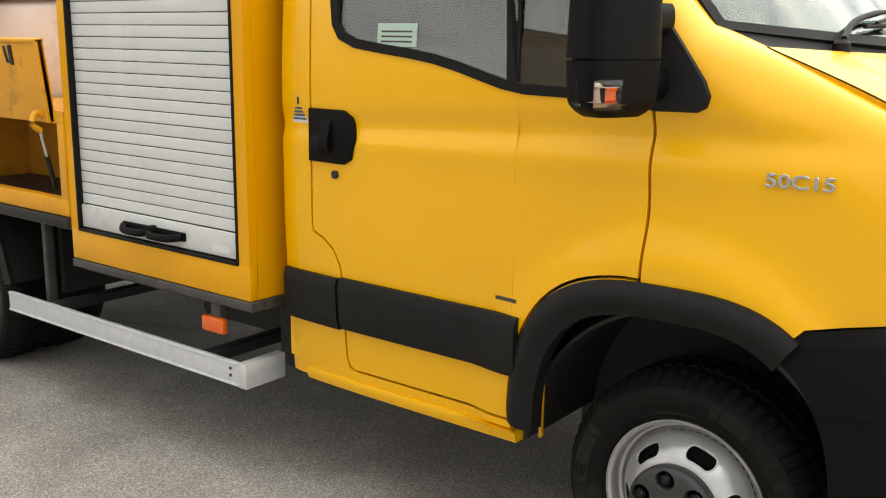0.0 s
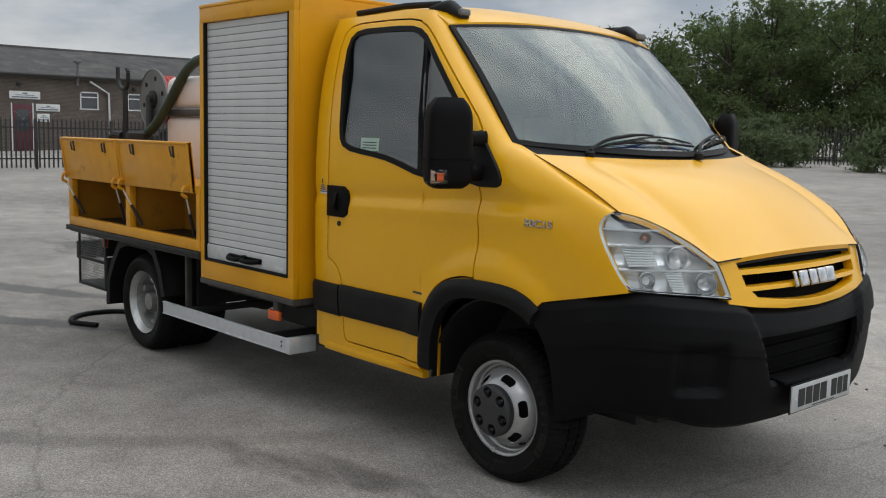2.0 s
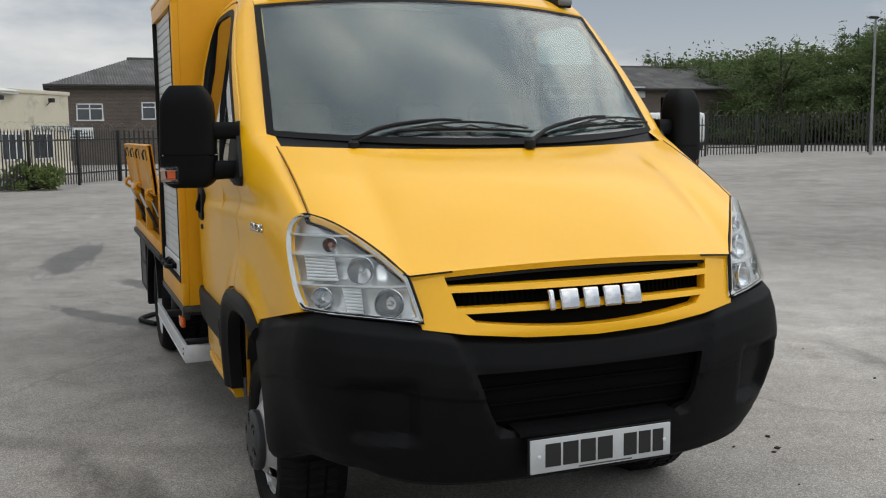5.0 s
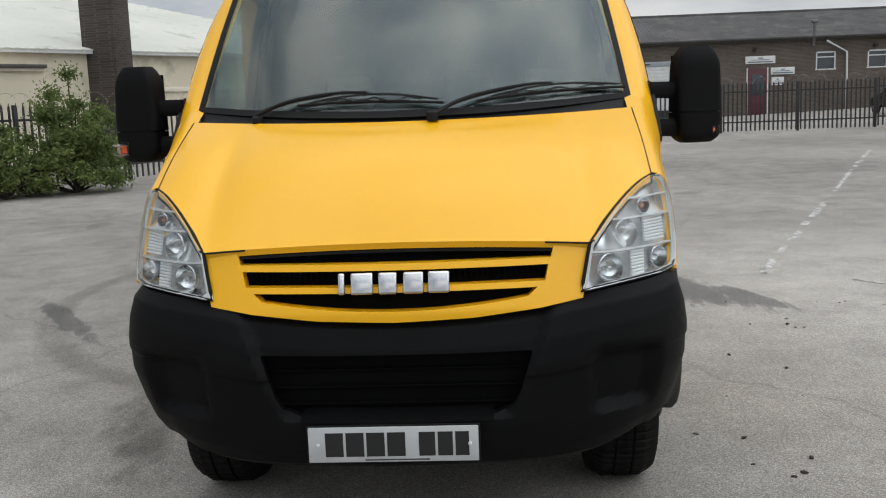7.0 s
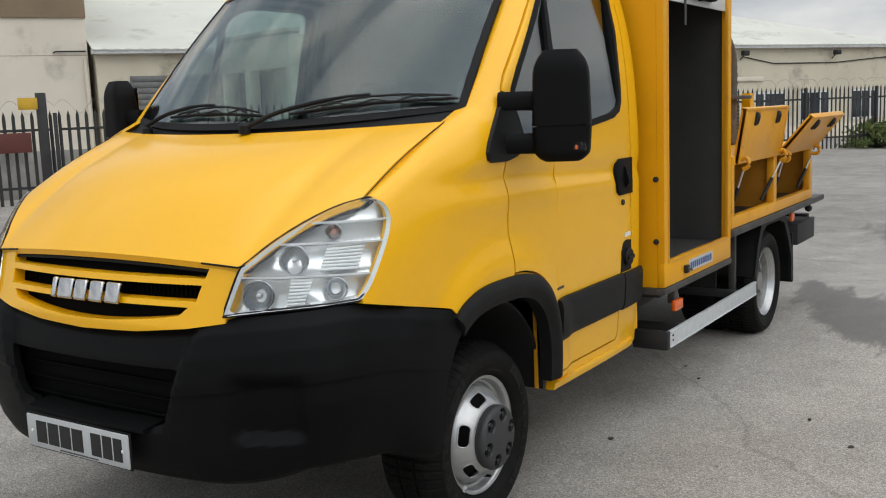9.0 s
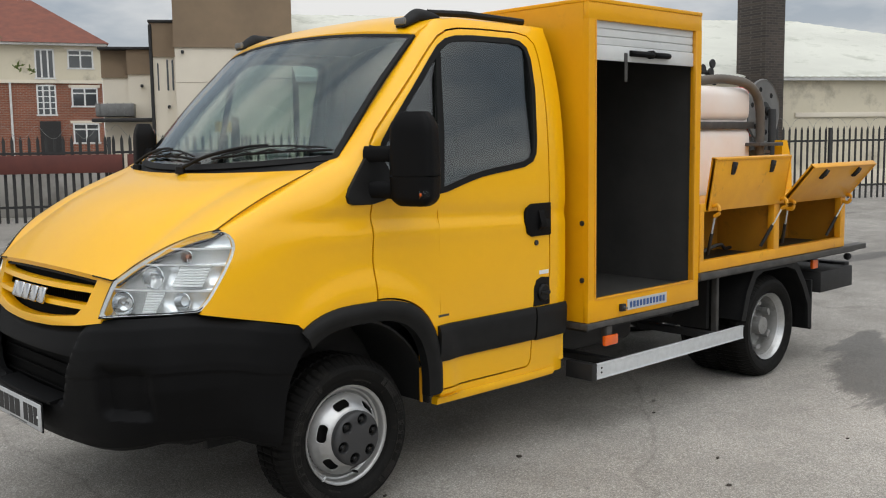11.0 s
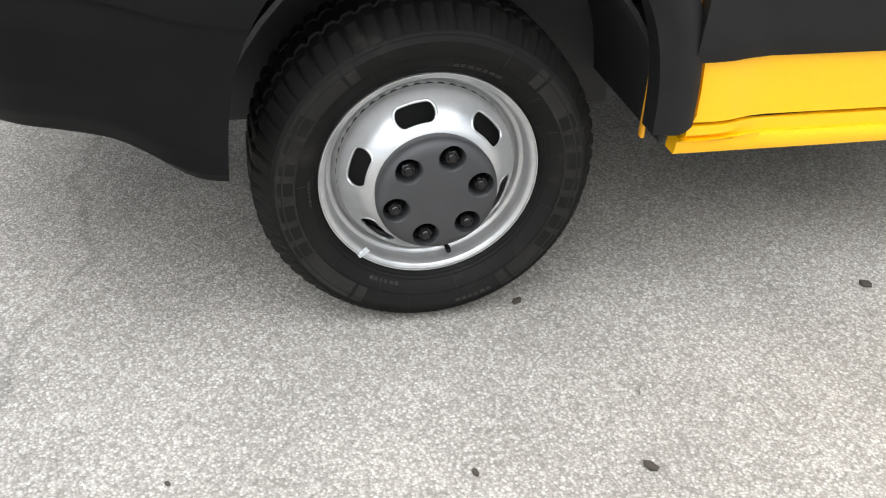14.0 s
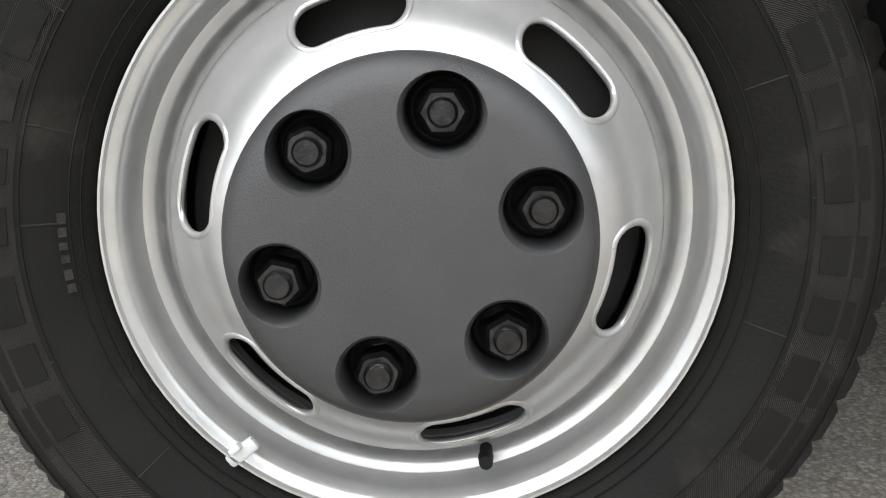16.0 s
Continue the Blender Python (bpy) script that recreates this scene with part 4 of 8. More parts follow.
for a in (29.28, 29.42):
    part("slit_window", box((a, 0.985, 3.1), (a + 0.05, 1.0, 3.95), m=sm), WINDOW, block)
part("slit_window", box((29.68, 0.985, 3.1), (29.72, 1.0, 3.85), m=sm), WINDOW, block)
lt = part("lean_to_roof", box((30.45, 1.7, 2.42), (31.5, 2.5, 2.78), 0.02, m=sm), GREY, block, "grey standing seam lean-to roof")
for k in range(5):
    part("roof_seam", box((30.5 + k * 0.22, 1.68, 2.44), (30.52 + k * 0.22, 1.70, 2.80), m=sm), GREY, lt)
part("lean_to_eave", box((29.9, 1.55, 2.26), (31.6, 2.2, 2.36), 0.02, m=sm), CHASSIS, lt)
part("wall_crack", box((26.06, 0.294, 3.28), (29.2, 0.2995, 3.29), m=sm), BROWN, block)
part("wall_pipe", tube([sm @ Vector((26.1, 0.25, 3.38)), sm @ Vector((26.82, 0.25, 3.38)), sm @ Vector((26.88, 0.25, 3.34))], 0.02, 6), CHASSIS, block)
part("downpipe", tube([sm @ Vector((29.87, 0.95, 4.9)), sm @ Vector((29.87, 0.95, 0))], 0.05, 8), CHASSIS, block)
part("downpipe", tube([sm @ Vector((26.12, 0.2, 3.2)), sm @ Vector((26.12, 0.2, 0))], 0.05, 8), CREAM_LIGHT, block)
for a, c in ((29.4, 2.6), (28.95, 4.05), (30.2, 3.25)):
    part("wall_lamp", box((a, 0.2 if a < 29.2 else 0.9 if a < 29.86 else 2.1, c), (a + 0.08, 0.3 if a < 29.2 else 1.0 if a < 29.86 else 2.2, c + 0.09), 0.02, m=sm), CHASSIS, block)
fo = Vector((-6.5, -42.4, 0))
fu = Vector((-0.937, 0.35, 0))
fm_ = Matrix(((fu.x, -0.35, 0, fo.x), (fu.y, -0.937, 0, fo.y), (0, 0, 1, 0), (0, 0, 0, 1)))
flats = empty("red_brick_flats", "three storey red brick flats with cream top storey", "building")
part("wall", box((-12, 0, -1), (10.75, 10, 4.42), m=fm_), BRICK_RED, flats)
part("upper_wall", box((-12, -0.03, 4.42), (10.75, 10, 6.05), m=fm_), CREAM, flats)
part("string_course", box((-12, -0.09, 4.36), (10.8, 0, 4.50), m=fm_), CREAM_LIGHT, flats)
part("eave", box((-12.2, -0.35, 6.0), (11.0, 0, 6.12), m=fm_), UPVC, flats)
rb = bmesh.new()
rv = [rb.verts.new(fm_ @ Vector(p)) for p in ((-12.3, -0.45, 6.1), (11.1, -0.45, 6.1), (8.0, 5, 8.6), (-12.3, 5, 8.6), (11.1, 10.4, 6.1), (-12.3, 10.4, 6.1))]
for f in ((0, 1, 2, 3), (1, 4, 2), (4, 5, 3, 2), (0, 3, 5), (0, 5, 4, 1)):
    rb.faces.new([rv[i] for i in f])
part("roof", rb, TILE, flats)
px = lambda p: 5.09 + p * 0.0232
for a, b, c, d, n in ((187, 235, 3.38, 4.18, 2), (187, 235, 1.75, 2.6, 2), (183, 230, 5.05, 5.85, 2), (25, 48, 3.45, 4.1, 1), (28, 50, 1.95, 2.6, 1), (-60, -15, 3.38, 4.18, 2), (-60, -15, 1.75, 2.6, 2), (-60, -15, 5.05, 5.85, 2)):
    w = window(flats, fm_ @ Matrix.Translation((0, -0.035 if c > 4.4 else 0, 0)), px(a), px(b), c, d, n)
    part("lintel", box((px(a) - 0.1, -0.05, d), (px(b) + 0.1, 0, d + 0.12), m=fm_), CREAM_LIGHT, w)
for c, d in ((4.6, 5.85), (3.0, 4.3)):
    w = window(flats, fm_ @ Matrix.Translation((0, -0.035 if c > 4.4 else 0, 0)), px(125), px(160), c, d, 3, False, "stair_window")
    for k in range(1, 5):
        part("glazing_bar", box((px(125), -0.03, c + (d - c) * k / 5 - 0.02), (px(160), 0.01, c + (d - c) * k / 5 + 0.02), m=fm_), UPVC, w)
part("downpipe", tube([fm_ @ Vector((px(80), -0.08, 4.4)), fm_ @ Vector((px(80), -0.08, 0))], 0.05, 6), UPVC, flats)
part("entrance", box((px(128), -0.1, 0.0), (px(165), 0.02, 2.7), m=fm_), CHASSIS, flats)
# low wall beyond the near fence
bm = box((24, 2.6, 0), (42, 2.8, 1.0), 0.01)
bm.transform(Matrix(((FD.x, FN.x, 0, P0.x), (FD.y, FN.y, 0, P0.y), (0, 0, 1, 0), (0, 0, 0, 1))))
tagged(link("low_wall", bm, CONCRETE), "low grey concrete wall behind the fence", "wall", kind="structure")
bm = box((22.99, 1.6, 0.08), (23.59, 2.4, 1.39), 0.05)
bm.transform(Matrix(((FD.x, FN.x, 0, P0.x), (FD.y, FN.y, 0, P0.y), (0, 0, 1, 0), (0, 0, 0, 1))))
tagged(link("wheelie_bin", bm, BLUEBIN), "blue plastic waste bin behind the fence", "bin")


# ---- vehicles in the distance ----
def small_car(m, paint, label):
    car = empty("parked_car", label, "car", group="parked cars")
    L = [(-1.95, 0.55), (-1.98, 0.80), (-1.90, 0.98), (-1.80, 1.00), (-1.45, 1.40), (-1.15, 1.43), (-0.2, 1.42), (0.35, 1.25), (0.80, 0.98), (1.55, 0.88), (1.85, 0.72), (1.92, 0.52), (1.90, 0.30), (-1.92, 0.30)]
    body = prism([p for p in L], "y", -0.80, 0.80)
    bmesh.ops.bevel(body, geom=[e for e in body.edges if abs(e.verts[0].co.y - e.verts[1].co.y) < 1e-5], offset=0.09, segments=3, affect="EDGES")
    body.transform(m)
    part("body", body, paint, car)
    for s in (-1, 1):
        for poly in ([(-1.40, 1.02), (-1.22, 1.34), (-0.55, 1.35), (-0.55, 1.0)], [(-0.48, 1.0), (-0.48, 1.35), (-0.18, 1.34), (0.28, 1.20), (0.62, 1.0)]):
            bm = prism(poly, "y", s * 0.79, s * 0.812)
            bm.transform(m)
            part("side_window", bm, CARGLASS, car)
        for x in (-1.22, 1.22):
            bm = lathe([(0.30, -0.08), (0.31, 0.0), (0.30, 0.08), (0.19, 0.085), (0.001, 0.07)], 24)
            bm.transform(m @ Matrix.Translation((x, s * 0.76, 0.31)) @ Matrix.Diagonal((1, s, 1, 1)))
            wh = part("wheel", bm, TYRE, car)
            bm = lathe([(0.19, 0.086), (0.18, 0.095), (0.001, 0.09)], 20)
            bm.transform(m @ Matrix.Translation((x, s * 0.76, 0.31)) @ Matrix.Diagonal((1, s, 1, 1)))
            part("wheel_trim", bm, RIM, wh)
        part("tail_lamp", box((-1.99, min(s * 0.60, s * 0.80), 0.72), (-1.86, max(s * 0.60, s * 0.80), 0.98), 0.02, m=m), mat_tail, car)
    part("rear_window", box((-0.012, -0.62, 0.0), (0.012, 0.62, 0.36), 0.01, m=m @ pose(-1.83, 0, 1.02, 0, 41, 0)), CARGLASS, car)
    part("windscreen", box((-0.012, -0.66, 0.0), (0.012, 0.66, 0.66), 0.01, m=m @ pose(0.83, 0, 0.99, 0, -60, 0)), CARGLASS, car)
    part("number_plate", box((-2.005, -0.25, 0.58), (-1.985, 0.25, 0.69), m=m), YSIGN, car)
    part("rear_bumper", box((-2.02, -0.80, 0.36), (-1.85, 0.80, 0.56), 0.04, m=m), paint, car)
    return car


mat_tail = mat("red_tail_lens", (0.30, 0.012, 0.010), rough=0.2)
DARKCAR = mat("dark_car_paint", (0.02, 0.02, 0.022), rough=0.25, coat=0.8)
TEALCAR = mat("teal_car_paint", (0.02, 0.12, 0.22), rough=0.25, coat=0.8)
small_car(pose(-20.9, 29.1, ground_z(-20.9, 29.1), 0, 0, 165) @ Matrix.Diagonal((0.9, 0.9, 0.95, 1)), BLUECAR, "small blue hatchback parked by the far fence")
small_car(pose(-42.5, 19.3, ground_z(0, 19.3), 0, 0, 185), DARKCAR, "dark saloon parked behind the fence")
small_car(pose(-42.0, 23.6, ground_z(0, 23.6), 0, 0, 5), TEALCAR, "teal hatchback parked behind the fence")
van = empty("box_van", "white box van parked behind the fence", "van")
vm = pose(-39.4, 7.05, 0, 0, 0, 152)
part("box_body", box((0.0, -1.10, 0.75), (4.1, 1.10, 2.86), 0.03, m=vm), WHITE, van)
for ya, yb, za, zb_ in ((-1.10, 1.10, 2.66, 2.87), (-1.10, -1.0, 0.72, 2.66), (1.0, 1.10, 0.72, 2.66)):
    part("rear_frame", box((-0.04, ya, za), (-0.002, yb, zb_), 0.008, m=vm), GREY_CLAD, van)
for k in range(12):
    part("rear_slat", box((-0.018, -0.99, 0.80 + k * 0.154), (-0.003, 0.99, 0.948 + k * 0.154), 0.004, m=vm), WHITE, van)
part("rear_lamp", box((-0.045, -0.14, 2.74), (-0.041, 0.14, 2.79), m=vm), CHASSIS, van)
part("van_cab", box((4.15, -0.95, 0.5), (5.7, 0.95, 2.1), 0.15, m=vm, seg=3), WHITE, van)
part("van_screen", box((5.62, -0.8, 1.35), (5.72, 0.8, 1.95), 0.03, m=vm), CARGLASS, van)
part("van_chassis", box((-0.02, -0.9, 0.45), (4.1, 0.9, 0.78), m=vm), CHASSIS, van)
for x in (1.0, 4.7):
    for y in (-0.9, 0.9):
        wh = lathe([(0.36, -0.1), (0.38, 0.0), (0.36, 0.1), (0.001, 0.1)], 20)
        wh.transform(vm @ Matrix.Translation((x, y, 0.38)))
        part("van_wheel", wh, TYRE, van)
van2 = empty("panel_van", "white panel van parked behind the fence", "van")
part("van_body", box((-42.8, 27.2, 0.85), (-40.9, 31.5, 2.5), 0.2, seg=3), WHITE, van2)
part("van_glass", box((-42.9, 27.1, 1.7), (-40.85, 27.9, 2.2), 0.05), CARGLASS, van2)
part("van_base", box((-42.7, 27.4, 0.5), (-41.0, 31.4, 0.95), 0.03), CHASSIS, van2)

lamp_post = empty("street_lamp", "tall grey steel lamp post by the fence", "lamp post")
lx, ly = -26.8, 29.1
part("pole", tube([(lx, ly, 0.2), (lx, ly, 3.0), (lx, ly, 5.9)], [0.07, 0.055, 0.045], 10), WIRE, lamp_post)
part("lantern", box((lx - 0.10, ly - 0.30, 5.88), (lx + 0.10, ly + 0.10, 5.98), 0.04), CHASSIS, lamp_post)


# ---- trees and bushes ----
def leaf_cloud(seed, centres, count, size, flat=0.75):
    """Many small leaves in clumps round limb ends."""
    r = np.random.RandomState(seed)
    C = np.array([c[:3] for c in centres])
    R = np.array([c[3] for c in centres])
    pick = r.choice(len(C), count, p=R ** 2.3 / (R ** 2.3).sum())
    d = r.normal(size=(count, 3))
    d /= np.linalg.norm(d, axis=1)[:, None]
    rad = np.minimum(np.abs(r.normal(0.0, 0.62, count)), 1.5)
    P = C[pick] + d * (R[pick] * rad)[:, None] * np.array([1, 1, flat])
    a = r.normal(size=(count, 3))
    a /= np.linalg.norm(a, axis=1)[:, None]
    b = np.cross(a, r.normal(size=(count, 3)))
    b /= np.linalg.norm(b, axis=1)[:, None]
    s = size * r.uniform(0.6, 1.4, count)[:, None]
    V = np.stack([P - a * s, P + b * s * 0.45, P + a * s, P - b * s * 0.45], 1).reshape(-1, 3)
    F = np.arange(count * 4).reshape(-1, 4)
    return V, F


def leaf_mesh(name, V, F, material):
    me = bpy.data.meshes.new(name)
    me.from_pydata(V.tolist(), [], F.tolist())
    me.materials.append(material)
    return me


def make_tree(seed, h, spread, leaves, size):
    r = random.Random(seed)
    tree = empty("tree", "dense green broadleaf tree behind the fence", "tree", group="trees behind the yard")
    trunk = tube(bend([(0, 0, -0.2), (r.uniform(-.2, .2), r.uniform(-.2, .2), h * 0.35), (r.uniform(-.4, .4), r.uniform(-.4, .4), h * 0.92)], 4), [0.22 - 0.022 * k for k in range(9)], 7)
    centres = []
    for k in range(70):
        q = (k + r.random()) / 70
        z = h * (0.06 + 0.84 * q)
        w = spread * (1.0 - 0.70 * max(0, (z / h - 0.45) / 0.55) ** 1.3) * r.uniform(0.35, 1.0)
        a = r.uniform(0, 6.28)
        c = (w * math.cos(a), w * math.sin(a), z)
        centres.append((*c, r.uniform(0.6, 1.0) * spread * (0.42 - 0.20 * q)))
        if k % 5 == 0:
            tube([(0, 0, z * 0.75), (c[0] * 0.5, c[1] * 0.5, z * 0.88), c], [0.08, 0.05, 0.02], 5, trunk)
    # thin leaders that break the skyline
    for k in range(7):
        a, w = r.uniform(0, 6.28), spread * r.uniform(0.0, 0.45)
        top = h * r.uniform(0.90, 1.04)
        for j in range(4):
            centres.append((w * math.cos(a), w * math.sin(a), top - j * 0.06 * h, spread * (0.06 + 0.05 * j)))
    part("trunk", trunk, BARK, tree)
    V, F = leaf_cloud(seed, centres, leaves, size)
    cr = new("crown", leaf_mesh("crown", V, F, LEAF))
    cr.parent = tree
    return tree


protos = [make_tree(11 + k, 9.4 + 0.9 * (k % 3), 3.3 + 0.2 * k, 26000, 0.080) for k in range(5)]
tr = random.Random(9)
spots = []
for row in range(2):
    for k in range(18):
        q = (k + 0.5 * (row % 2)) / 17
        x = -64 + 62 * q + tr.uniform(-1.2, 1.2)
        y = 42 + 3.8 * row + 19 * q ** 1.2 + tr.uniform(-1.0, 1.0)
        tall = float(np.interp(q, (0.0, 0.27, 0.40, 0.50, 0.58, 1.0), (0.66, 0.74, 0.82, 0.93, 1.12, 1.15)))
        spots.append((x, y, tr.uniform(0.84, 1.06) * tall, tr.uniform(0, 360)))
for i, (x, y, sc, a) in enumerate(spots):
    m = pose(x, y, ground_z(x, y), 0, 0, a) @ Matrix.Diagonal((1.05, 1.05, sc, 1))
    if i < 5:
        protos[i].matrix_basis = m
    else:
        o = copy_thing(protos[i % 5], m)
        o.matrix_basis = m
# brambles and saplings at the wood's foot
under_c = []
for k in range(150):
    q = k / 149
    x, y = -66 + 64 * q + tr.uniform(-0.8, 0.8), 39.0 + 19 * q ** 1.2 + tr.uniform(-1.4, 1.8)
    h = tr.uniform(0.5, 2.6)
    under_c.append((x, y, ground_z(x, y) + h, tr.uniform(0.7, 1.5)))
V, F = leaf_cloud(55, under_c, 45000, 0.10)
V[:, 2] = np.maximum(V[:, 2], 0.3)
# the wood goes on behind its front trees
deep = []
for k in range(800):
    q = tr.random()
    x, y = -68 + 68 * q, 45.5 + 19 * q ** 1.2 + tr.uniform(0, 6)
    top = 9.0 * float(np.interp(q, (0.0, 0.27, 0.40, 0.50, 0.58, 1.0), (0.70, 0.76, 0.84, 0.95, 1.12, 1.15)))
    deep.append((x, y, top * tr.random() ** 0.8 + 0.5, tr.uniform(1.2, 2.0)))
DV, DF = leaf_cloud(56, deep, 150000, 0.17)
tagged(new("far_woodland", leaf_mesh("far_woodland", DV, DF, LEAF)), "dense dark green woodland behind the front trees", "woodland", kind="stuff")
tagged(new("undergrowth", leaf_mesh("undergrowth", V, F, LEAF)), "dense green undergrowth at the foot of the trees", "undergrowth", kind="stuff")


def bush(x, y, h, w, seed, leaves, size, material, label, spiky=False):
    r = random.Random(seed)
    b = empty("bush", label, "bush", (0, 0, 0), group="bushes")
    centres, stems = [], bmesh.new()
    for k in range(60):
        a, q = r.uniform(0, 6.28), r.random() ** 0.6
        z = h * r.uniform(0.12, 1.0) * (1 - 0.45 * q)
        c = (x + w * q * math.cos(a), y + w * q * math.sin(a), ground_z(x, y) + z)
        centres.append((*c, w * r.uniform(0.20, 0.36)))
        if k % 2 == 0:
            tube([(x, y, ground_z(x, y)), ((x + c[0]) / 2, (y + c[1]) / 2, c[2] * 0.6), c], [0.03, 0.02, 0.008], 4, stems)
    part("stem", stems, BARK, b)
    V, F = leaf_cloud(seed, centres, leaves, size)
    V[:, 2] = np.maximum(V[:, 2], ground_z(x, y) + 0.02)
    cr = new("foliage", leaf_mesh("foliage", V, F, material))
    cr.parent = b
    return b


bush(-15.0, -8.0, 2.55, 1.0, 31, 26000, 0.042, LEAF_LIGHT, "dense evergreen bush against the fence")
bush(-13.9, -8.9, 1.5, 0.8, 32, 9000, 0.042, LEAF_LIGHT, "dense evergreen bush against the fence")
bush(-19.3, 34.2, 2.3, 2.3, 33, 15000, 0.085, LEAF_SHRUB, "spreading feathery green shrub by the yard's edge")
bush(-11.0, 33.5, 2.2, 3.0, 34, 12000, 0.10, LEAF_SHRUB, "spreading feathery green shrub by the yard's edge")
bush(-26.6, 37.6, 3.8, 2.2, 35, 16000, 0.075, LEAF_LIGHT, "tall pale green shrub behind the fence")
bush(-23.3, 38.2, 2.4, 1.9, 38, 10000, 0.075, LEAF_LIGHT, "pale green shrub behind the fence")
bush(-4.0, 36.5, 2.0, 3.2, 37, 9000, 0.10, LEAF_SHRUB, "spreading feathery green shrub by the yard's edge")
bush(-27.5, -2.4, 0.9, 0.9, 36, 2500, 0.07, LEAF_LIGHT, "low weeds growing at the fence foot")
# an overhanging branch near the flats
br = empty("overhanging_tree", "leafy branch of a tree hanging over the fence", "tree")
tx, ty = -3.2, -16.0
part("trunk", tube(bend([(tx + 4.5, ty - 2, 0), (tx + 4.2, ty - 2, 2.6), (tx + 2.8, ty - 1, 4.2), (tx + 0.5, ty, 3.9), (tx - 0.8, ty + 0.2, 3.5)], 4), [0.2, 0.2, 0.19, 0.18, 0.17, 0.16, 0.14, 0.12, 0.1, 0.08, 0.07, 0.06, 0.05, 0.04, 0.03, 0.02, 0.015], 8), BARK, br)
V, F = leaf_cloud(77, [(tx + 4.0, ty - 1.5, 5.0, 1.6), (tx + 2.4, ty - 1, 4.6, 1.1), (tx + 0.9, ty, 4.25, 0.7), (tx, ty, 3.75, 0.35), (tx - 0.5, ty + 0.1, 3.7, 0.33), (tx - 0.9, ty + 0.1, 3.6, 0.26), (tx - 1.0, ty + 0.1, 3.3, 0.16), (tx - 1.5, ty + 0.2, 3.18, 0.13), (tx - 1.8, ty + 0.2, 3.12, 0.1), (tx - 0.4, ty, 3.3, 0.18), (tx + 0.2, ty, 2.5, 0.25)], 7000, 0.06)
cr = new("crown", leaf_mesh("crown", V, F, LEAF_LIGHT))
cr.parent = br

# ---- the truck ----
truck = empty("utility_truck", "yellow drain jetting truck with open side lockers on asphalt", "truck")

# side of the cab: half width by height and length
Z_S = curve((-1.40, -0.75, -0.62, -0.53, 0.0, 0.12, 0.588, 0.9, 1.0), (2.175, 2.18, 2.165, 2.10, 1.54, 1.49, 1.268, 1.10, 1.06))
W_S = smooth((-1.40, -0.62, -0.50, 0.0, 0.588, 0.75, 0.9), (0.795, 0.795, 0.80, 0.868, 0.865, 0.80, 0.62))
R_S = smooth((-1.40, -0.60, -0.45, 0.0, 0.25, 0.6), (0.09, 0.10, 0.10, 0.12, 0.24, 0.30))
PLAN = smooth((-1.42, -1.36, -1.0, -0.5, 0.0, 0.3, 0.5, 0.62, 0.70, 0.80, 0.9, 0.955), (0.935, 0.957, 0.972, 0.974, 0.970, 0.958, 0.946, 0.935, 0.918, 0.86, 0.73, 0.59))


def side(x, z):
    w = PLAN(x)
    if z < 0.95:
        w -= 0.032 * ((0.95 - z) / 0.55) ** 1.5
    w -= 0.014 * math.exp(-((z - 1.285 - 0.05 * min(x + 0.1, 0)) / 0.038) ** 2) * ease((0.55 - x) / 0.5)
    w += 0.006 * math.exp(-((z - 1.20) / 0.04) ** 2) * ease((0.5 - x) / 0.5)
    # the flare over the wheel
    q = math.hypot((x + 0.03) / 0.56, (z - 0.335) / 0.68)
    w += 0.022 * ease((1.12 - q) / 0.2) * (1 if z > 0.42 else 0)
    if z > 1.38:
        w -= 0.05 * (z - 1.38) + 0.22 * (z - 1.38) ** 3
    zs, ws, r = Z_S(x), W_S(x), R_S(x)
    q = min(max((zs - z) / r, 0), 1)
    return ws + (max(w, ws) - ws) * math.sqrt(1 - (1 - q) ** 2)


def arch(a, wide, high, n=3.0):
    """A point of the wheel arch; a from 0 (behind) to pi (in front)."""
    c, s = math.cos(a), math.sin(a)
    return -0.03 - wide * math.copysign(abs(c) ** (2 / n), c), 0.335 + high * abs(s) ** (2 / n)


def arch_z(x, wide=0.452, high=0.59, n=3.0):
    q = abs((x + 0.03) / wide)
    return 0.335 + high * (1 - q ** n) ** (1 / n) if q < 1 else 0.335


def z_top(x):
    return Z_S(x) if x < 0.588 else 1.268 - (x - 0.588) / 0.112 * 0.30


def z_bot(x):
    if x < -0.478:
        return 0.395
    if x < 0.29:
        return max(arch_z(x), 0.395)
    return 0.872 + (x - 0.29) / 0.41 * 0.09


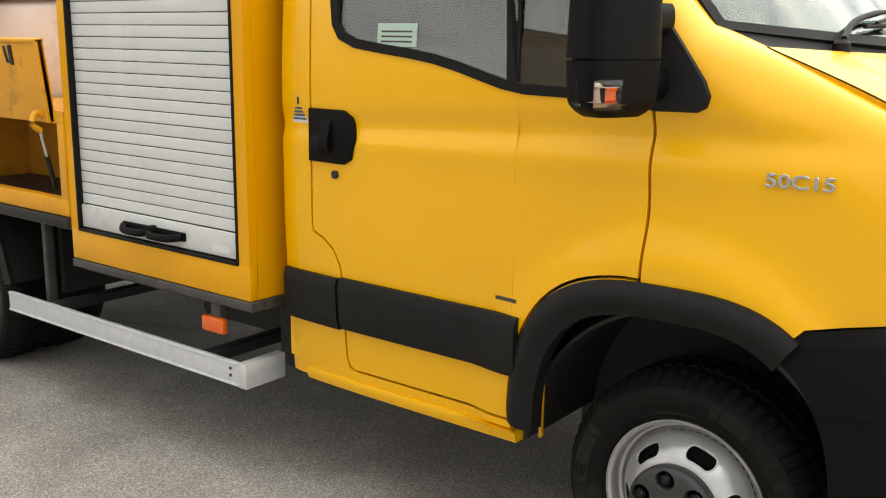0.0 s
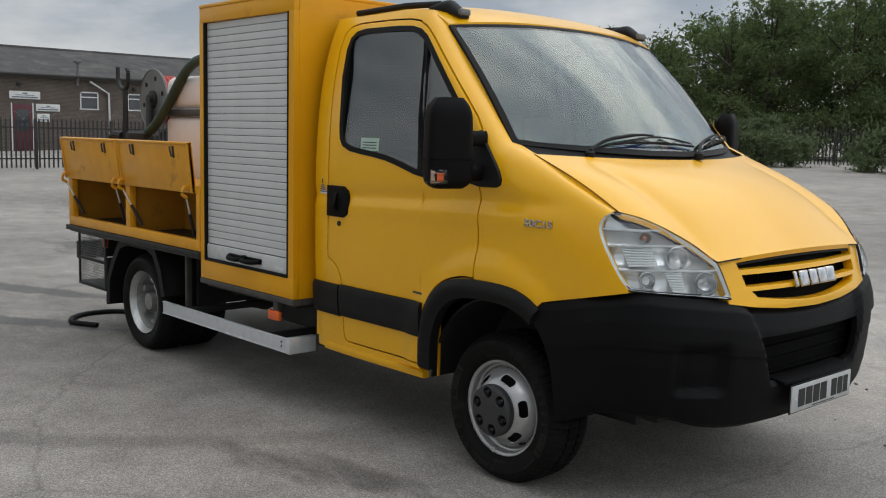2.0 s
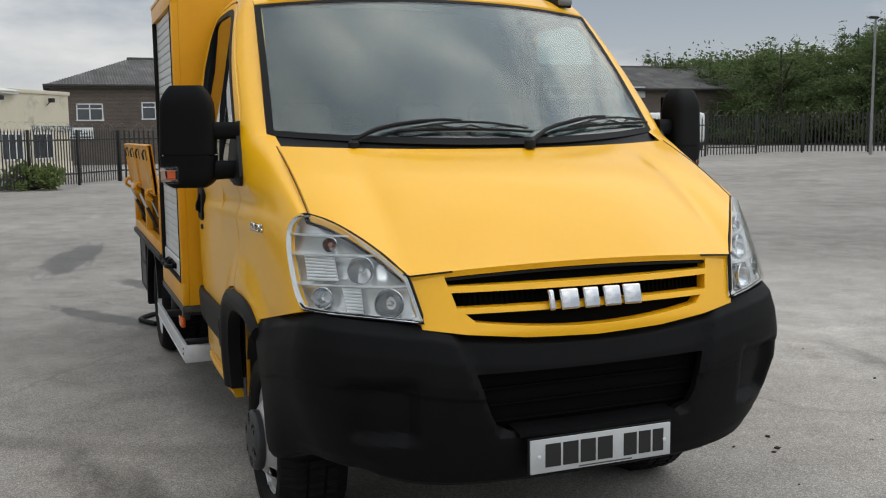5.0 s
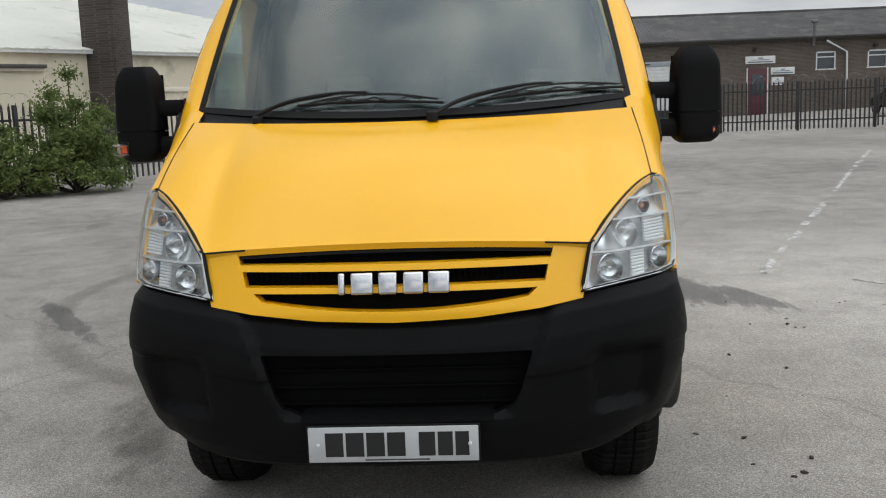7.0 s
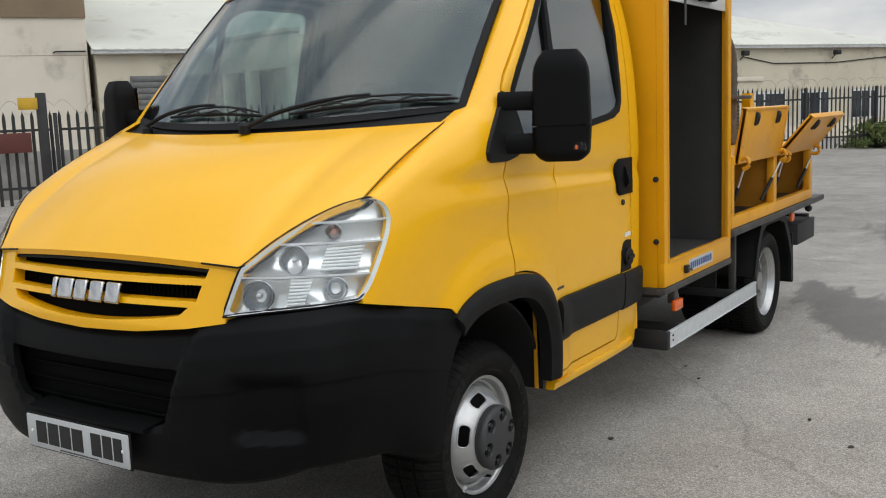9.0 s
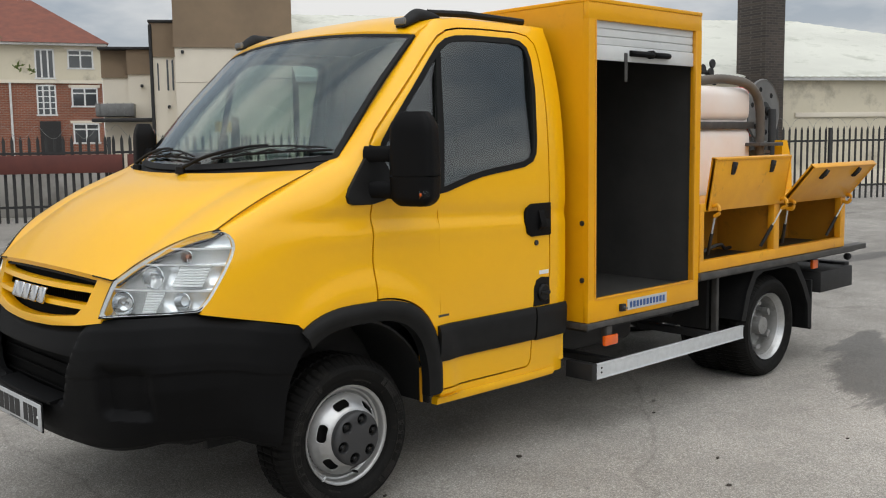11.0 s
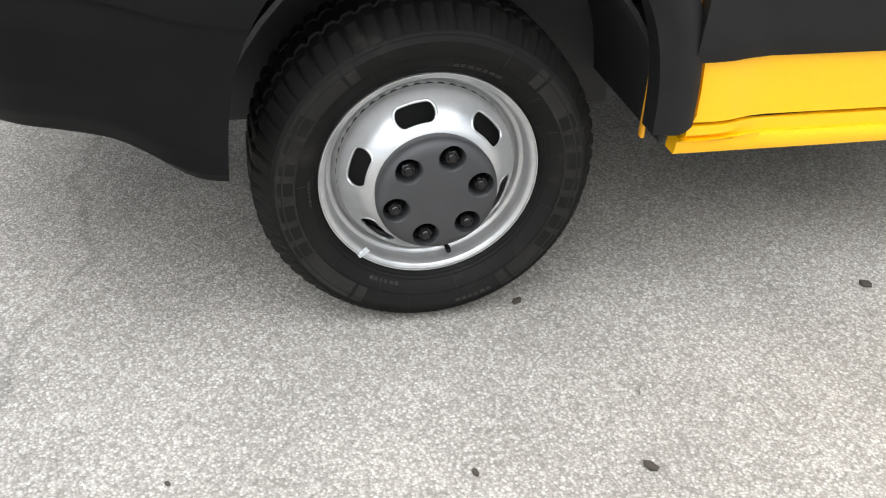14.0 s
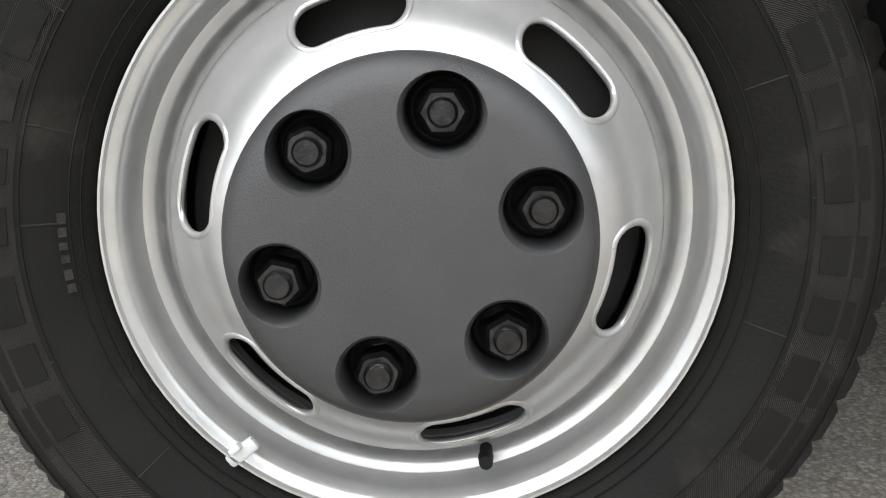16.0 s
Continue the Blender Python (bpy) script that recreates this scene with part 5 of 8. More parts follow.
XS = [-1.395, -1.37, -1.32] + list(np.linspace(-1.26, -0.62, 20)) + list(np.linspace(-0.59, -0.481, 8)) + [-0.479, -0.4788, -0.478, -0.476, -0.472, -0.466, -0.458, -0.448, -0.435] + list(np.linspace(-0.42, 0.28, 36)) + list(np.linspace(0.30, 0.699, 20))
ARCH_OUT = [arch(a, 0.455, 0.592) for a in np.linspace(0.12, 1.52, 22)]
DOOR = [(-0.093, 0.924), (-0.088, 1.10), (-0.091, 1.335), (-0.088, 1.46), (-0.092, 1.545), (-0.108, 1.60), (-0.145, 1.65), (-0.245, 1.755), (-0.36, 1.872), (-0.45, 1.962), (-0.52, 2.03), (-0.59, 2.085), (-0.66, 2.118), (-0.74, 2.132), (-0.88, 2.138), (-1.15, 2.138), (-1.225, 2.125), (-1.265, 2.085), (-1.272, 2.02), (-1.262, 1.70), (-1.254, 1.40), (-1.255, 0.92), (-1.25, 0.895), (-1.20, 0.875), (-1.16, 0.845), (-1.135, 0.80), (-1.128, 0.74), (-1.125, 0.50), (-1.115, 0.468), (-1.09, 0.455), (-0.474, 0.455)] + [p for p in ARCH_OUT if p[1] > 0.47 and p[0] < -0.10]
WIN = [(-1.162, 1.60), (-1.152, 1.535), (-1.125, 1.497), (-1.06, 1.472), (-0.95, 1.458), (-0.85, 1.447), (-0.76, 1.434), (-0.68, 1.416), (-0.60, 1.394), (-0.53, 1.375), (-0.46, 1.364), (-0.28, 1.360), (-0.165, 1.366), (-0.138, 1.385), (-0.132, 1.45), (-0.138, 1.53), (-0.165, 1.60), (-0.225, 1.678), (-0.32, 1.782), (-0.42, 1.888), (-0.505, 1.975), (-0.57, 2.035), (-0.63, 2.07), (-0.70, 2.088), (-0.82, 2.096), (-1.08, 2.098), (-1.15, 2.088), (-1.188, 2.058), (-1.198, 2.00), (-1.188, 1.85)]


# the lamp's rear edge on the wing
LAMP_BACK = [(0.589, 1.269), (0.570, 1.265), (0.554, 1.253), (0.544, 1.233), (0.544, 1.205), (0.560, 1.169), (0.592, 1.118), (0.630, 1.062), (0.665, 1.012), (0.699, 0.977)]


def shrink(poly, d):
    """The polygon moved inwards by d."""
    n, out = len(poly), []
    area = sum(poly[i][0] * poly[(i + 1) % n][1] - poly[(i + 1) % n][0] * poly[i][1] for i in range(n))
    sg = 1 if area > 0 else -1
    for i in range(n):
        p, a, b = Vector(poly[i]), Vector(poly[i - 1]), Vector(poly[(i + 1) % n])
        u, v = (p - a).normalized(), (b - p).normalized()
        m = Vector((-u.y - v.y, u.x + v.x)).normalized() * sg
        k = max(0.5, abs(m.dot(Vector((-u.y, u.x)) * sg)))
        q = p + m * d / k
        out.append((q.x, q.y))
    return out


def side_shell(s):
    def f(u, v):
        x = XS[round(u * (len(XS) - 1))]
        z = z_bot(x) + (z_top(x) - z_bot(x)) * v
        return (x, s * side(x, z), z)

    def g(u, v):
        x, y, z = f(u, v)
        return (x, y - s * 0.03, z)
    return shell(f, g, len(XS) - 1, 84)


def strip(poly, inner, s, out, back):
    """A ring on the cab's side between two outlines."""
    bm = bmesh.new()
    n = len(poly)
    rows = [[bm.verts.new((x, s * (side(x, z) + o), z)) for x, z in P] for P, o in ((poly, out - back), (poly, out), (inner, out), (inner, out - back))]
    for k in range(4):
        a, b = rows[k], rows[(k + 1) % 4]
        for i in range(n):
            bm.faces.new((a[i], a[(i + 1) % n], b[(i + 1) % n], b[i]))
    return bm


def pad(poly, s, out, back, bevel=0.0):
    """A solid plate on the cab's side."""
    bm = bmesh.new()
    a = [bm.verts.new((x, s * (side(x, z) + out), z)) for x, z in poly]
    b = [bm.verts.new((x, s * (side(x, z) - back), z)) for x, z in poly]
    n = len(poly)
    top = bm.faces.new(a)
    bm.faces.new(b[::-1])
    for i in range(n):
        bm.faces.new((a[i], b[i], b[(i + 1) % n], a[(i + 1) % n]))
    if bevel:
        bmesh.ops.bevel(bm, geom=list(top.edges), offset=bevel, segments=2, affect="EDGES", profile=0.5)
    return bm


def slab(x0, x1, z0, z1, s, out, back, nx=12, nz=4, crown=0.4):
    """A moulding on the cab's side with soft long edges."""
    def f(u, v):
        x, z = x0 + (x1 - x0) * u, z0 + (z1 - z0) * v
        e = 1 - abs(2 * v - 1) ** 6 * crown
        return (x, s * (side(x, z) + out * e), z)

    def g(u, v):
        x, z = x0 + (x1 - x0) * u, z0 + (z1 - z0) * v
        return (x, s * (side(x, z) - back), z)
    return shell(f, g, nx, nz)


def text_bars(parent, at, right, up, width, height, n, material, name="print_bar", gap=0.35):
    """Unreadable print: short bars in a row."""
    R, U = Vector(right).normalized(), Vector(up).normalized()
    N = R.cross(U)
    w = width / n
    out = []
    for k in range(n):
        c = Vector(at) + R * (w * (k + 0.5))
        bm = box((-w * (1 - gap) / 2, -0.0006, -height / 2), (w * (1 - gap) / 2, 0.0006, height / 2))
        m = Matrix((R, N, U)).transposed().to_4x4()
        m.translation = c
        bmesh.ops.transform(bm, matrix=m, verts=bm.verts)
        out.append(part(name, bm, material, parent))
    return out


def lining_shell(s):
    XL = [x for x in XS if -1.36 < x < -0.06]

    def f(u, v, d=0.034):
        x = XL[round(u * (len(XL) - 1))]
        z0, z1 = max(z_bot(x) + 0.02, 0.56), z_top(x) - 0.035
        z = z0 + (z1 - z0) * v
        return (x, s * (side(x, z) - d), z)
    return shell(f, lambda u, v: f(u, v, 0.041), len(XL) - 1, 40)


cab = part("cab_floor", box((-1.38, -0.90, 0.46), (-0.52, 0.90, 0.52)), CHASSIS, truck)
for s in (-1, 1):
    door = part("door", side_shell(s), YELLOW, truck)
    carve(door, [prism(shrink(DOOR, 0.0085), "y", s * 0.5, s * 1.3)], "INTERSECT")
    carve(door, [prism(WIN, "y", s * 0.5, s * 1.3)])
    panel = part("side_panel", side_shell(s), YELLOW, truck)
    carve(panel, [prism(DOOR, "y", s * 0.5, s * 1.3)])
    carve(panel, [prism(LAMP_BACK + [(0.76, 0.972), (0.76, 1.42), (0.592, 1.42)], "y", s * 0.5, s * 1.3)])
    carve(part("pillar_lining", lining_shell(s), DASH, truck, "dark grey plastic cab lining"), [prism(shrink(WIN, 0.004), "y", s * 0.5, s * 1.3)])
    part("window_seal", strip(shrink(WIN, -0.003), shrink(WIN, 0.024), s, 0.004, 0.046), RUBBER, door)
    part("door_glass", pad(shrink(WIN, 0.021), s, -0.004, 0.008), PANE, door, "dark tinted side window").visible_shadow = False
    bar = [(-0.512, 1.372), (-0.478, 1.366), (-0.492, 1.60), (-0.548, 2.00), (-0.572, 2.03), (-0.584, 2.03), (-0.532, 1.65)]
    part("window_bar", pad(bar, s, 0.003, 0.012), RUBBER, door)
    # dark reveal behind the shut lines
    rv = strip(shrink(DOOR, -0.02), shrink(DOOR, 0.02), s, -0.024, 0.02)
    part("door_frame", rv, RUBBER, truck)
    # handle, lock, mouldings
    hx = [(-1.252, 1.285), (-1.10, 1.285), (-1.068, 1.265), (-1.05, 1.20), (-1.068, 1.14), (-1.10, 1.122), (-1.252, 1.122)]
    h = part("door_handle", pad(hx, s, 0.012, 0.02, 0.006), BLACK, door)
    part("handle_cup", slab(-1.24, -1.165, 1.155, 1.255, s, 0.0135, 0.0, 4, 4), RUBBER, h)
    part("handle_pull", slab(-1.19, -1.15, 1.150, 1.262, s, 0.028, 0.0, 4, 6, 0.7), BLACK, h)
    lk = lathe([(0.013, 0.0), (0.013, 0.008), (0.009, 0.010), (0.004, 0.008)], 16)
    bmesh.ops.transform(lk, matrix=Matrix.Translation((-1.14, s * (side(-1.14, 1.088) - (0.0 if s > 0 else 0.0)), 1.088)) @ Matrix.Diagonal((1, s, 1, 1)), verts=lk.verts)
    part("lock", lk, CHASSIS, door)
    part("door_moulding", slab(-1.122, -0.448, 0.598, 0.765, s, 0.026, 0.004, 16, 8), TRIM, door)
    part("rear_moulding", slab(-1.385, -1.135, 0.592, 0.760, s, 0.026, 0.004, 8, 8), TRIM, truck)
    mk = slab(-0.535, -0.462, 0.801, 0.811, s, 0.002, 0.0, 3, 1, 0)
    part("model_mark", mk, FLANGE, door)
    # sill lip
    part("sill", slab(-1.31, -0.47, 0.385, 0.425, s, 0.010, 0.03, 14, 4), YELLOW, truck)
    # wheel arch trim
    def af(u, v, s=s):
        a = 0.10 + u * 2.12
        x, z = arch(a, 0.452 - 0.075 * v, 0.590 - 0.088 * v)
        z = max(z, 0.372)
        y = side(min(x, 0.69), max(z, 0.40)) + 0.012 + 0.020 * math.sin(math.pi * min(v * 1.1, 1)) * (1 - 0.6 * ease((a - 2.0) / 0.6)) - 0.008 * v
        return (x, s * y, z)

    def ag(u, v, s=s):
        x, y, z = af(u, v)
        return (x, y - s * (0.022 + 0.03 * v), z)
    part("wheel_arch", shell(af, ag, 48, 6), TRIM, truck)

    def lf(u, v, s=s):
        a = 0.06 + u * (math.pi - 0.12)
        return (-0.02 - 0.44 * math.cos(a), s * (0.90 - 0.38 * v), 0.36 + 0.47 * math.sin(a))

    def lg(u, v, s=s):
        a = 0.06 + u * (math.pi - 0.12)
        return (-0.02 - 0.45 * math.cos(a), s * (0.90 - 0.38 * v), 0.36 + 0.48 * math.sin(a))
    part("wheel_liner", shell(lf, lg, 24, 2), CHASSIS, truck)
    part("inner_wing", box((-0.50, s * 0.50 - 0.02, 0.30), (0.48, s * 0.50 + 0.02, 0.90)), CHASSIS, truck)
    part("arch_flange", box((-0.425, s * 0.895 - 0.008, 0.40), (-0.417, s * 0.895 + 0.008, 0.74), 0.002), YELLOW_WORN, truck)
    # mirror
    mx = -0.17 if s > 0 else -0.105
    def blob(x0, x1, y0, y1, z0, z1, taper):
        def pt(u, v):
            a = 2 * math.pi * u
            c, q = math.cos(a), math.sin(a)
            e = 2 / 4.5
            h = v if taper > 0 else 1 - v
            k = 1 - 0.22 * abs(taper) * h - abs(taper) * max(0.0, (h - 0.62) / 0.38) ** 2.6
            cx, cy = (x0 + x1) / 2, (y0 + y1) / 2
            return Vector((cx + (x1 - x0) / 2 * k * math.copysign(abs(c) ** e, c), cy + (y1 - y0) / 2 * k * math.copysign(abs(q) ** e, q), z0 + (z1 - z0) * v))
        sweep = Matrix.Translation((mx - 0.01, (ya + yb) / 2, 0)) @ Euler((0, 0, radians(s * 20))).to_matrix().to_4x4() @ Matrix.Translation((-(mx - 0.01), -(ya + yb) / 2, 0))
        bm = bmesh.new()
        n, m = 56, 26
        rings = [[bm.verts.new(pt(k / n, j / m)) for k in range(n)] for j in range(m + 1)]
        for j in range(m):
            for k in range(n):
                bm.faces.new((rings[j][k], rings[j][(k + 1) % n], rings[j + 1][(k + 1) % n], rings[j + 1][k]))
        bm.faces.new(rings[0])
        bm.faces.new(rings[-1])
        bm.transform(sweep)
        return bm
    ya, yb = (1.058, 1.250) if s > 0 else (-1.245, -1.048)
    sweep_m = Matrix.Translation((mx - 0.01, (ya + yb) / 2, 0)) @ Euler((0, 0, radians(s * 20))).to_matrix().to_4x4() @ Matrix.Translation((-(mx - 0.01), -(ya + yb) / 2, 0))
    mirror = part("door_mirror", blob(mx - 0.068, mx + 0.052, ya - 0.008, yb + 0.008, 1.462, 1.724, 0.36), BLACK, truck, "large black two-part door mirror")
    part("mirror_foot", blob(mx - 0.068, mx + 0.052, ya - 0.008, yb + 0.008, 1.334, 1.457, -0.34), BLACK, mirror)
    part("mirror_band", blob(mx - 0.062, mx + 0.046, ya + 0.006, yb - 0.006, 1.454, 1.464, 0), RUBBER, mirror)
    part("mirror_face", box((mx - 0.0705, ya + 0.02, 1.48), (mx - 0.0685, yb - 0.02, 1.69), 0.0, m=sweep_m), CHROME, mirror)
    for za, zb_, deep in ((1.515, 1.585, 0.034), (1.362, 1.436, 0.040)):
        root, tip = Vector((-0.085, s * 0.960)), Vector((mx + 0.005, s * 1.085))

        def arm_pt(u, v, side_x=1, root=root, tip=tip, za=za, zb_=zb_, deep=deep):
            p = root.lerp(tip, u)
            k = deep * (0.75 + 0.25 * u) * (1 - 0.35 * abs(2 * v - 1) ** 3)
            return Vector((p.x + side_x * k, p.y, za + 0.006 * (1 - u) + (zb_ - za - 0.006 * (1 - u)) * v))
        part("mirror_arm", shell(lambda u, v: arm_pt(u, v, 1), lambda u, v: arm_pt(u, v, -1), 8, 8), BLACK, mirror)
    yo = (yb if s > 0 else ya)
    part("indicator", box((mx - 0.006, yo - s * 0.058, 1.366), (mx + 0.052, yo - s * 0.006, 1.404), 0.014, m=sweep_m), CLEAR, mirror, "clear and amber indicator lens")
    part("indicator_shell", box((mx - 0.002, yo - s * 0.054, 1.369), (mx + 0.044, yo - s * 0.010, 1.401), 0.010, m=sweep_m), AMBER_LENS, mirror)
    part("indicator_bulb", box((mx + 0.010, yo - s * 0.050, 1.374), (mx + 0.050, yo - s * 0.034, 1.396), 0.007, m=sweep_m), AMBER, mirror)
    sail = [(-0.215, 1.385), (-0.16, 1.352), (-0.09, 1.338), (0.015, 1.340), (0.038, 1.352), (0.045, 1.378), (0.030, 1.412), (-0.03, 1.490), (-0.078, 1.552), (-0.105, 1.590), (-0.135, 1.58), (-0.175, 1.50), (-0.215, 1.43)]
    part("mirror_sail", pad(sail, s, 0.016, 0.01, 0.008), TRIM, mirror)

# warning triangle, sticker, fuel flap, badge
tri_bm = pad([(-1.345, 1.235), (-1.270, 1.235), (-1.3075, 1.325)], -1, 0.0015, 0.004)
wt = part("warning_sticker", tri_bm, WHITE, truck, "white triangular warning sticker with blue print")
for k in range(4):
    zz = 1.245 + k * 0.011
    part("print_bar", slab(-1.3375 + k * 0.005, -1.2775 - k * 0.005, zz, zz + 0.006, -1, 0.0022, 0.0, 1, 1, 0), BLUEPRINT, wt)
part("print_bar", slab(-1.311, -1.304, 1.293, 1.316, -1, 0.0022, 0.0, 1, 1, 0), PRINT, wt)
stk = part("window_sticker", pad([(-0.975, 1.475), (-0.83, 1.475), (-0.83, 1.54), (-0.975, 1.54)], -1, -0.009, 0.004), STICKER, truck, "pale green notice inside the window")
for k in range(3):
    part("print_bar", slab(-0.96, -0.845, 1.487 + k * 0.014, 1.492 + k * 0.014, -1, -0.0035, 0.008, 1, 1, 0), FLANGE, stk)
fuel = [(-1.255, 0.765), (-1.128, 0.765), (-1.125, 0.86), (-1.145, 0.90), (-1.18, 0.912), (-1.245, 0.905)]
fl = part("fuel_recess", pad(fuel, 1, 0.003, 0.004), RUBBER, truck)
cap_bm = lathe([(0.042, 0.0), (0.042, 0.016), (0.036, 0.022), (0.012, 0.022)], 24)
join(cap_bm, box((-0.034, 0.02, -0.008), (0.034, 0.03, 0.008), 0.003))
bmesh.ops.transform(cap_bm, matrix=Matrix.Translation((-1.192, side(-1.192, 0.832), 0.832)), verts=cap_bm.verts)
part("fuel_cap", cap_bm, TRIM, fl)
lab = part("fuel_label", pad([(-1.24, 0.925), (-1.165, 0.925), (-1.165, 0.945), (-1.24, 0.945)], 1, 0.0015, 0.003), WHITE, truck)
for s in (-1, 1):
    if s < 0:
        fc = bpy.data.curves.new("model_badge", "FONT")
        fc.body, fc.size, fc.extrude, fc.bevel_depth = "50C15", 0.050, 0.003, 0.0012
        fc.align_x, fc.align_y = "CENTER", "CENTER"
        fc.materials.append(CHROME)
        fo = bpy.data.objects.new("model_badge", fc)
        scene.collection.objects.link(fo)
        dg = bpy.context.evaluated_depsgraph_get()
        fme = bpy.data.meshes.new_from_object(fo.evaluated_get(dg))
        bpy.data.objects.remove(fo)
        ang = math.degrees(math.atan2(side(0.33, 1.2) - side(0.19, 1.2), 0.14))
        fb = tagged(new("model_badge", fme), "chrome model badge")
        fb.parent = truck
        fb.matrix_basis = pose(0.26, -side(0.26, 1.20) - 0.004, 1.20, 90, 0, -ang) @ Matrix.Diagonal((1.12, 0.86, 1, 1))

# bonnet
LAMP_RISE = smooth((0.0, 0.06, 0.2, 0.4, 0.6, 0.8, 1.0), (1.085, 1.099, 1.138, 1.184, 1.222, 1.251, 1.268))


def front_edge(y):
    """The front edge of the bonnet: over the grille, then along the headlamp."""
    a = abs(y)
    if a < 0.62:
        q = a / 0.62
        return 0.950 - 0.047 * q * q, 1.109 - 0.024 * q * q
    q = (a - 0.62) / (0.862 - 0.62)
    return 0.903 - 0.315 * q ** 1.02, LAMP_RISE(q)


def bonnet_pt(u, v):
    t = 2 * v - 1
    y = 0.860 * t
    x1, z1 = front_edge(y)
    b = 1 - abs(t) ** 2.6
    x0, z0 = 0.115 + 0.20 * (1 - t * t), 1.492 - 0.02 * (1 - t * t)
    x = x0 + (x1 - x0) * u
    z = z0 + (z1 - z0) * u + (0.052 * b + 0.012) * math.sin(math.pi * u ** 1.15)
    # raised centre with a soft fold on each side
    z += 0.010 * ease((0.62 - abs(y)) / 0.08) * math.sin(math.pi * min(u * 1.02, 1))
    return Vector((x, y, z))


part("bonnet", shell(lambda u, v: bonnet_pt(0.004 + u * 0.993, 0.007 + v * 0.986), lambda u, v: bonnet_pt(0.004 + u * 0.993, 0.007 + v * 0.986) - Vector((0.006, 0, 0.02)), 30, 60), YELLOW, truck)
for edge in (0.0035, 0.9965):
    part("bonnet_seam", tube([bonnet_pt(0.01 + 0.98 * k / 24, edge) for k in range(25)], 0.0018, 6), RUBBER, truck)
for sg in (-1, 1):
    part("bonnet_seam", tube([bonnet_pt(0.9985, 0.5 + sg * (0.275 + 0.09 * k / 8)) + Vector((0.0015, 0, -0.001)) for k in range(9)], 0.0032, 6), RUBBER, truck)
part("bonnet_gap", shell(lambda u, v: bonnet_pt(u, v) - Vector((0.008, 0, 0.024)), lambda u, v: bonnet_pt(u, v) - Vector((0.008, 0, 0.03)), 12, 30), RUBBER, truck)

# windscreen, scuttle, roof
def screen_pt(u, v, grow=0.0):
    """u from the foot to the top, v from right to left."""
    t = 2 * v - 1
    y0, y1 = 0.868 + grow, 0.800 + grow
    foot = Vector((0.010 + 0.29 * (1 - abs(t) ** 2.2), y0 * t, 1.530 - 0.045 * (1 - t * t)))
    top = Vector((-0.505 + 0.10 * (1 - abs(t) ** 2.4), y1 * t, 2.088 + 0.040 * (1 - t * t)))
    p = foot.lerp(top, u)
    return p + Vector((0.5, 0, 0.5)) * (0.030 * math.sin(math.pi * u) * (1 - 0.3 * t * t))


part("windscreen", shell(lambda u, v: screen_pt(0.028 + u * 0.954, 0.010 + v * 0.980), lambda u, v: screen_pt(0.028 + u * 0.954, 0.010 + v * 0.980) - Vector((0.004, 0, 0.004)), 16, 30), SCREEN, truck, "wide tinted windscreen").visible_shadow = False
off = Vector((0.004, 0, 0.004))
for a, b, c, d in ((0.0, 0.036, 0.0, 1.0), (0.974, 0.998, 0.0, 1.0), (0.03, 0.98, 0.0, 0.014), (0.03, 0.98, 0.986, 1.0)):
    part("screen_border", shell(lambda u, v: screen_pt(a + u * (b - a), c + v * (d - c)) + off * 0.3, lambda u, v: screen_pt(a + u * (b - a), c + v * (d - c)) - off * 2, 10, 24), RUBBER, truck)


def scuttle_pt(u, v):
    t = 2 * v - 1
    a, b = bonnet_pt(0.0, 0.5 + 0.49 * t), screen_pt(0.03, 0.5 + 0.49 * t)
    p = a.lerp(b, u)
    p.z -= 0.022 * math.sin(math.pi * u) + 0.004
    return p


part("scuttle", shell(scuttle_pt, lambda u, v: scuttle_pt(u, v) - Vector((0, 0, 0.02)), 6, 30), TRIM, truck, "black plastic scuttle under the screen")


def roof_pt(u, v):
    t = 2 * v - 1
    x0 = -0.505 + 0.10 * (1 - abs(t) ** 2.4)
    x = x0 + (-1.395 - x0) * u
    edge = Z_S(max(min(x, -0.53), -1.4)) if abs(t) > 0.999 else 0
    zc = 2.132 + 0.115 * (1 - (1 - min(u / 0.55, 1)) ** 2.2) - 0.03 * max(0, u - 0.7)
    ze = 2.092 + 0.082 * (1 - (1 - min(u / 0.25, 1)) ** 2)
    k = (1 - abs(t) ** 3.2)
    return Vector((x, (0.800 - 0.004 * u) * t, ze + (zc - ze) * k))


part("roof", shell(roof_pt, lambda u, v: roof_pt(u, v) - Vector((0, 0, 0.025)), 26, 40), YELLOW, truck)
part("headlining", shell(lambda u, v: roof_pt(0.015 + u * 0.97, v) - Vector((0, 0, 0.030)), lambda u, v: roof_pt(0.015 + u * 0.97, v) - Vector((0, 0, 0.040)), 12, 24), LINING, truck)


def corner_lining(s):
    def f(u, v, d=0.037):
        x = -1.357 + 0.13 * u
        z = 0.56 + (z_top(x) - 0.03 - 0.56) * v
        return (x, s * (side(x, z) - d), z)
    return shell(f, lambda u, v: f(u, v, 0.047), 5, 40)


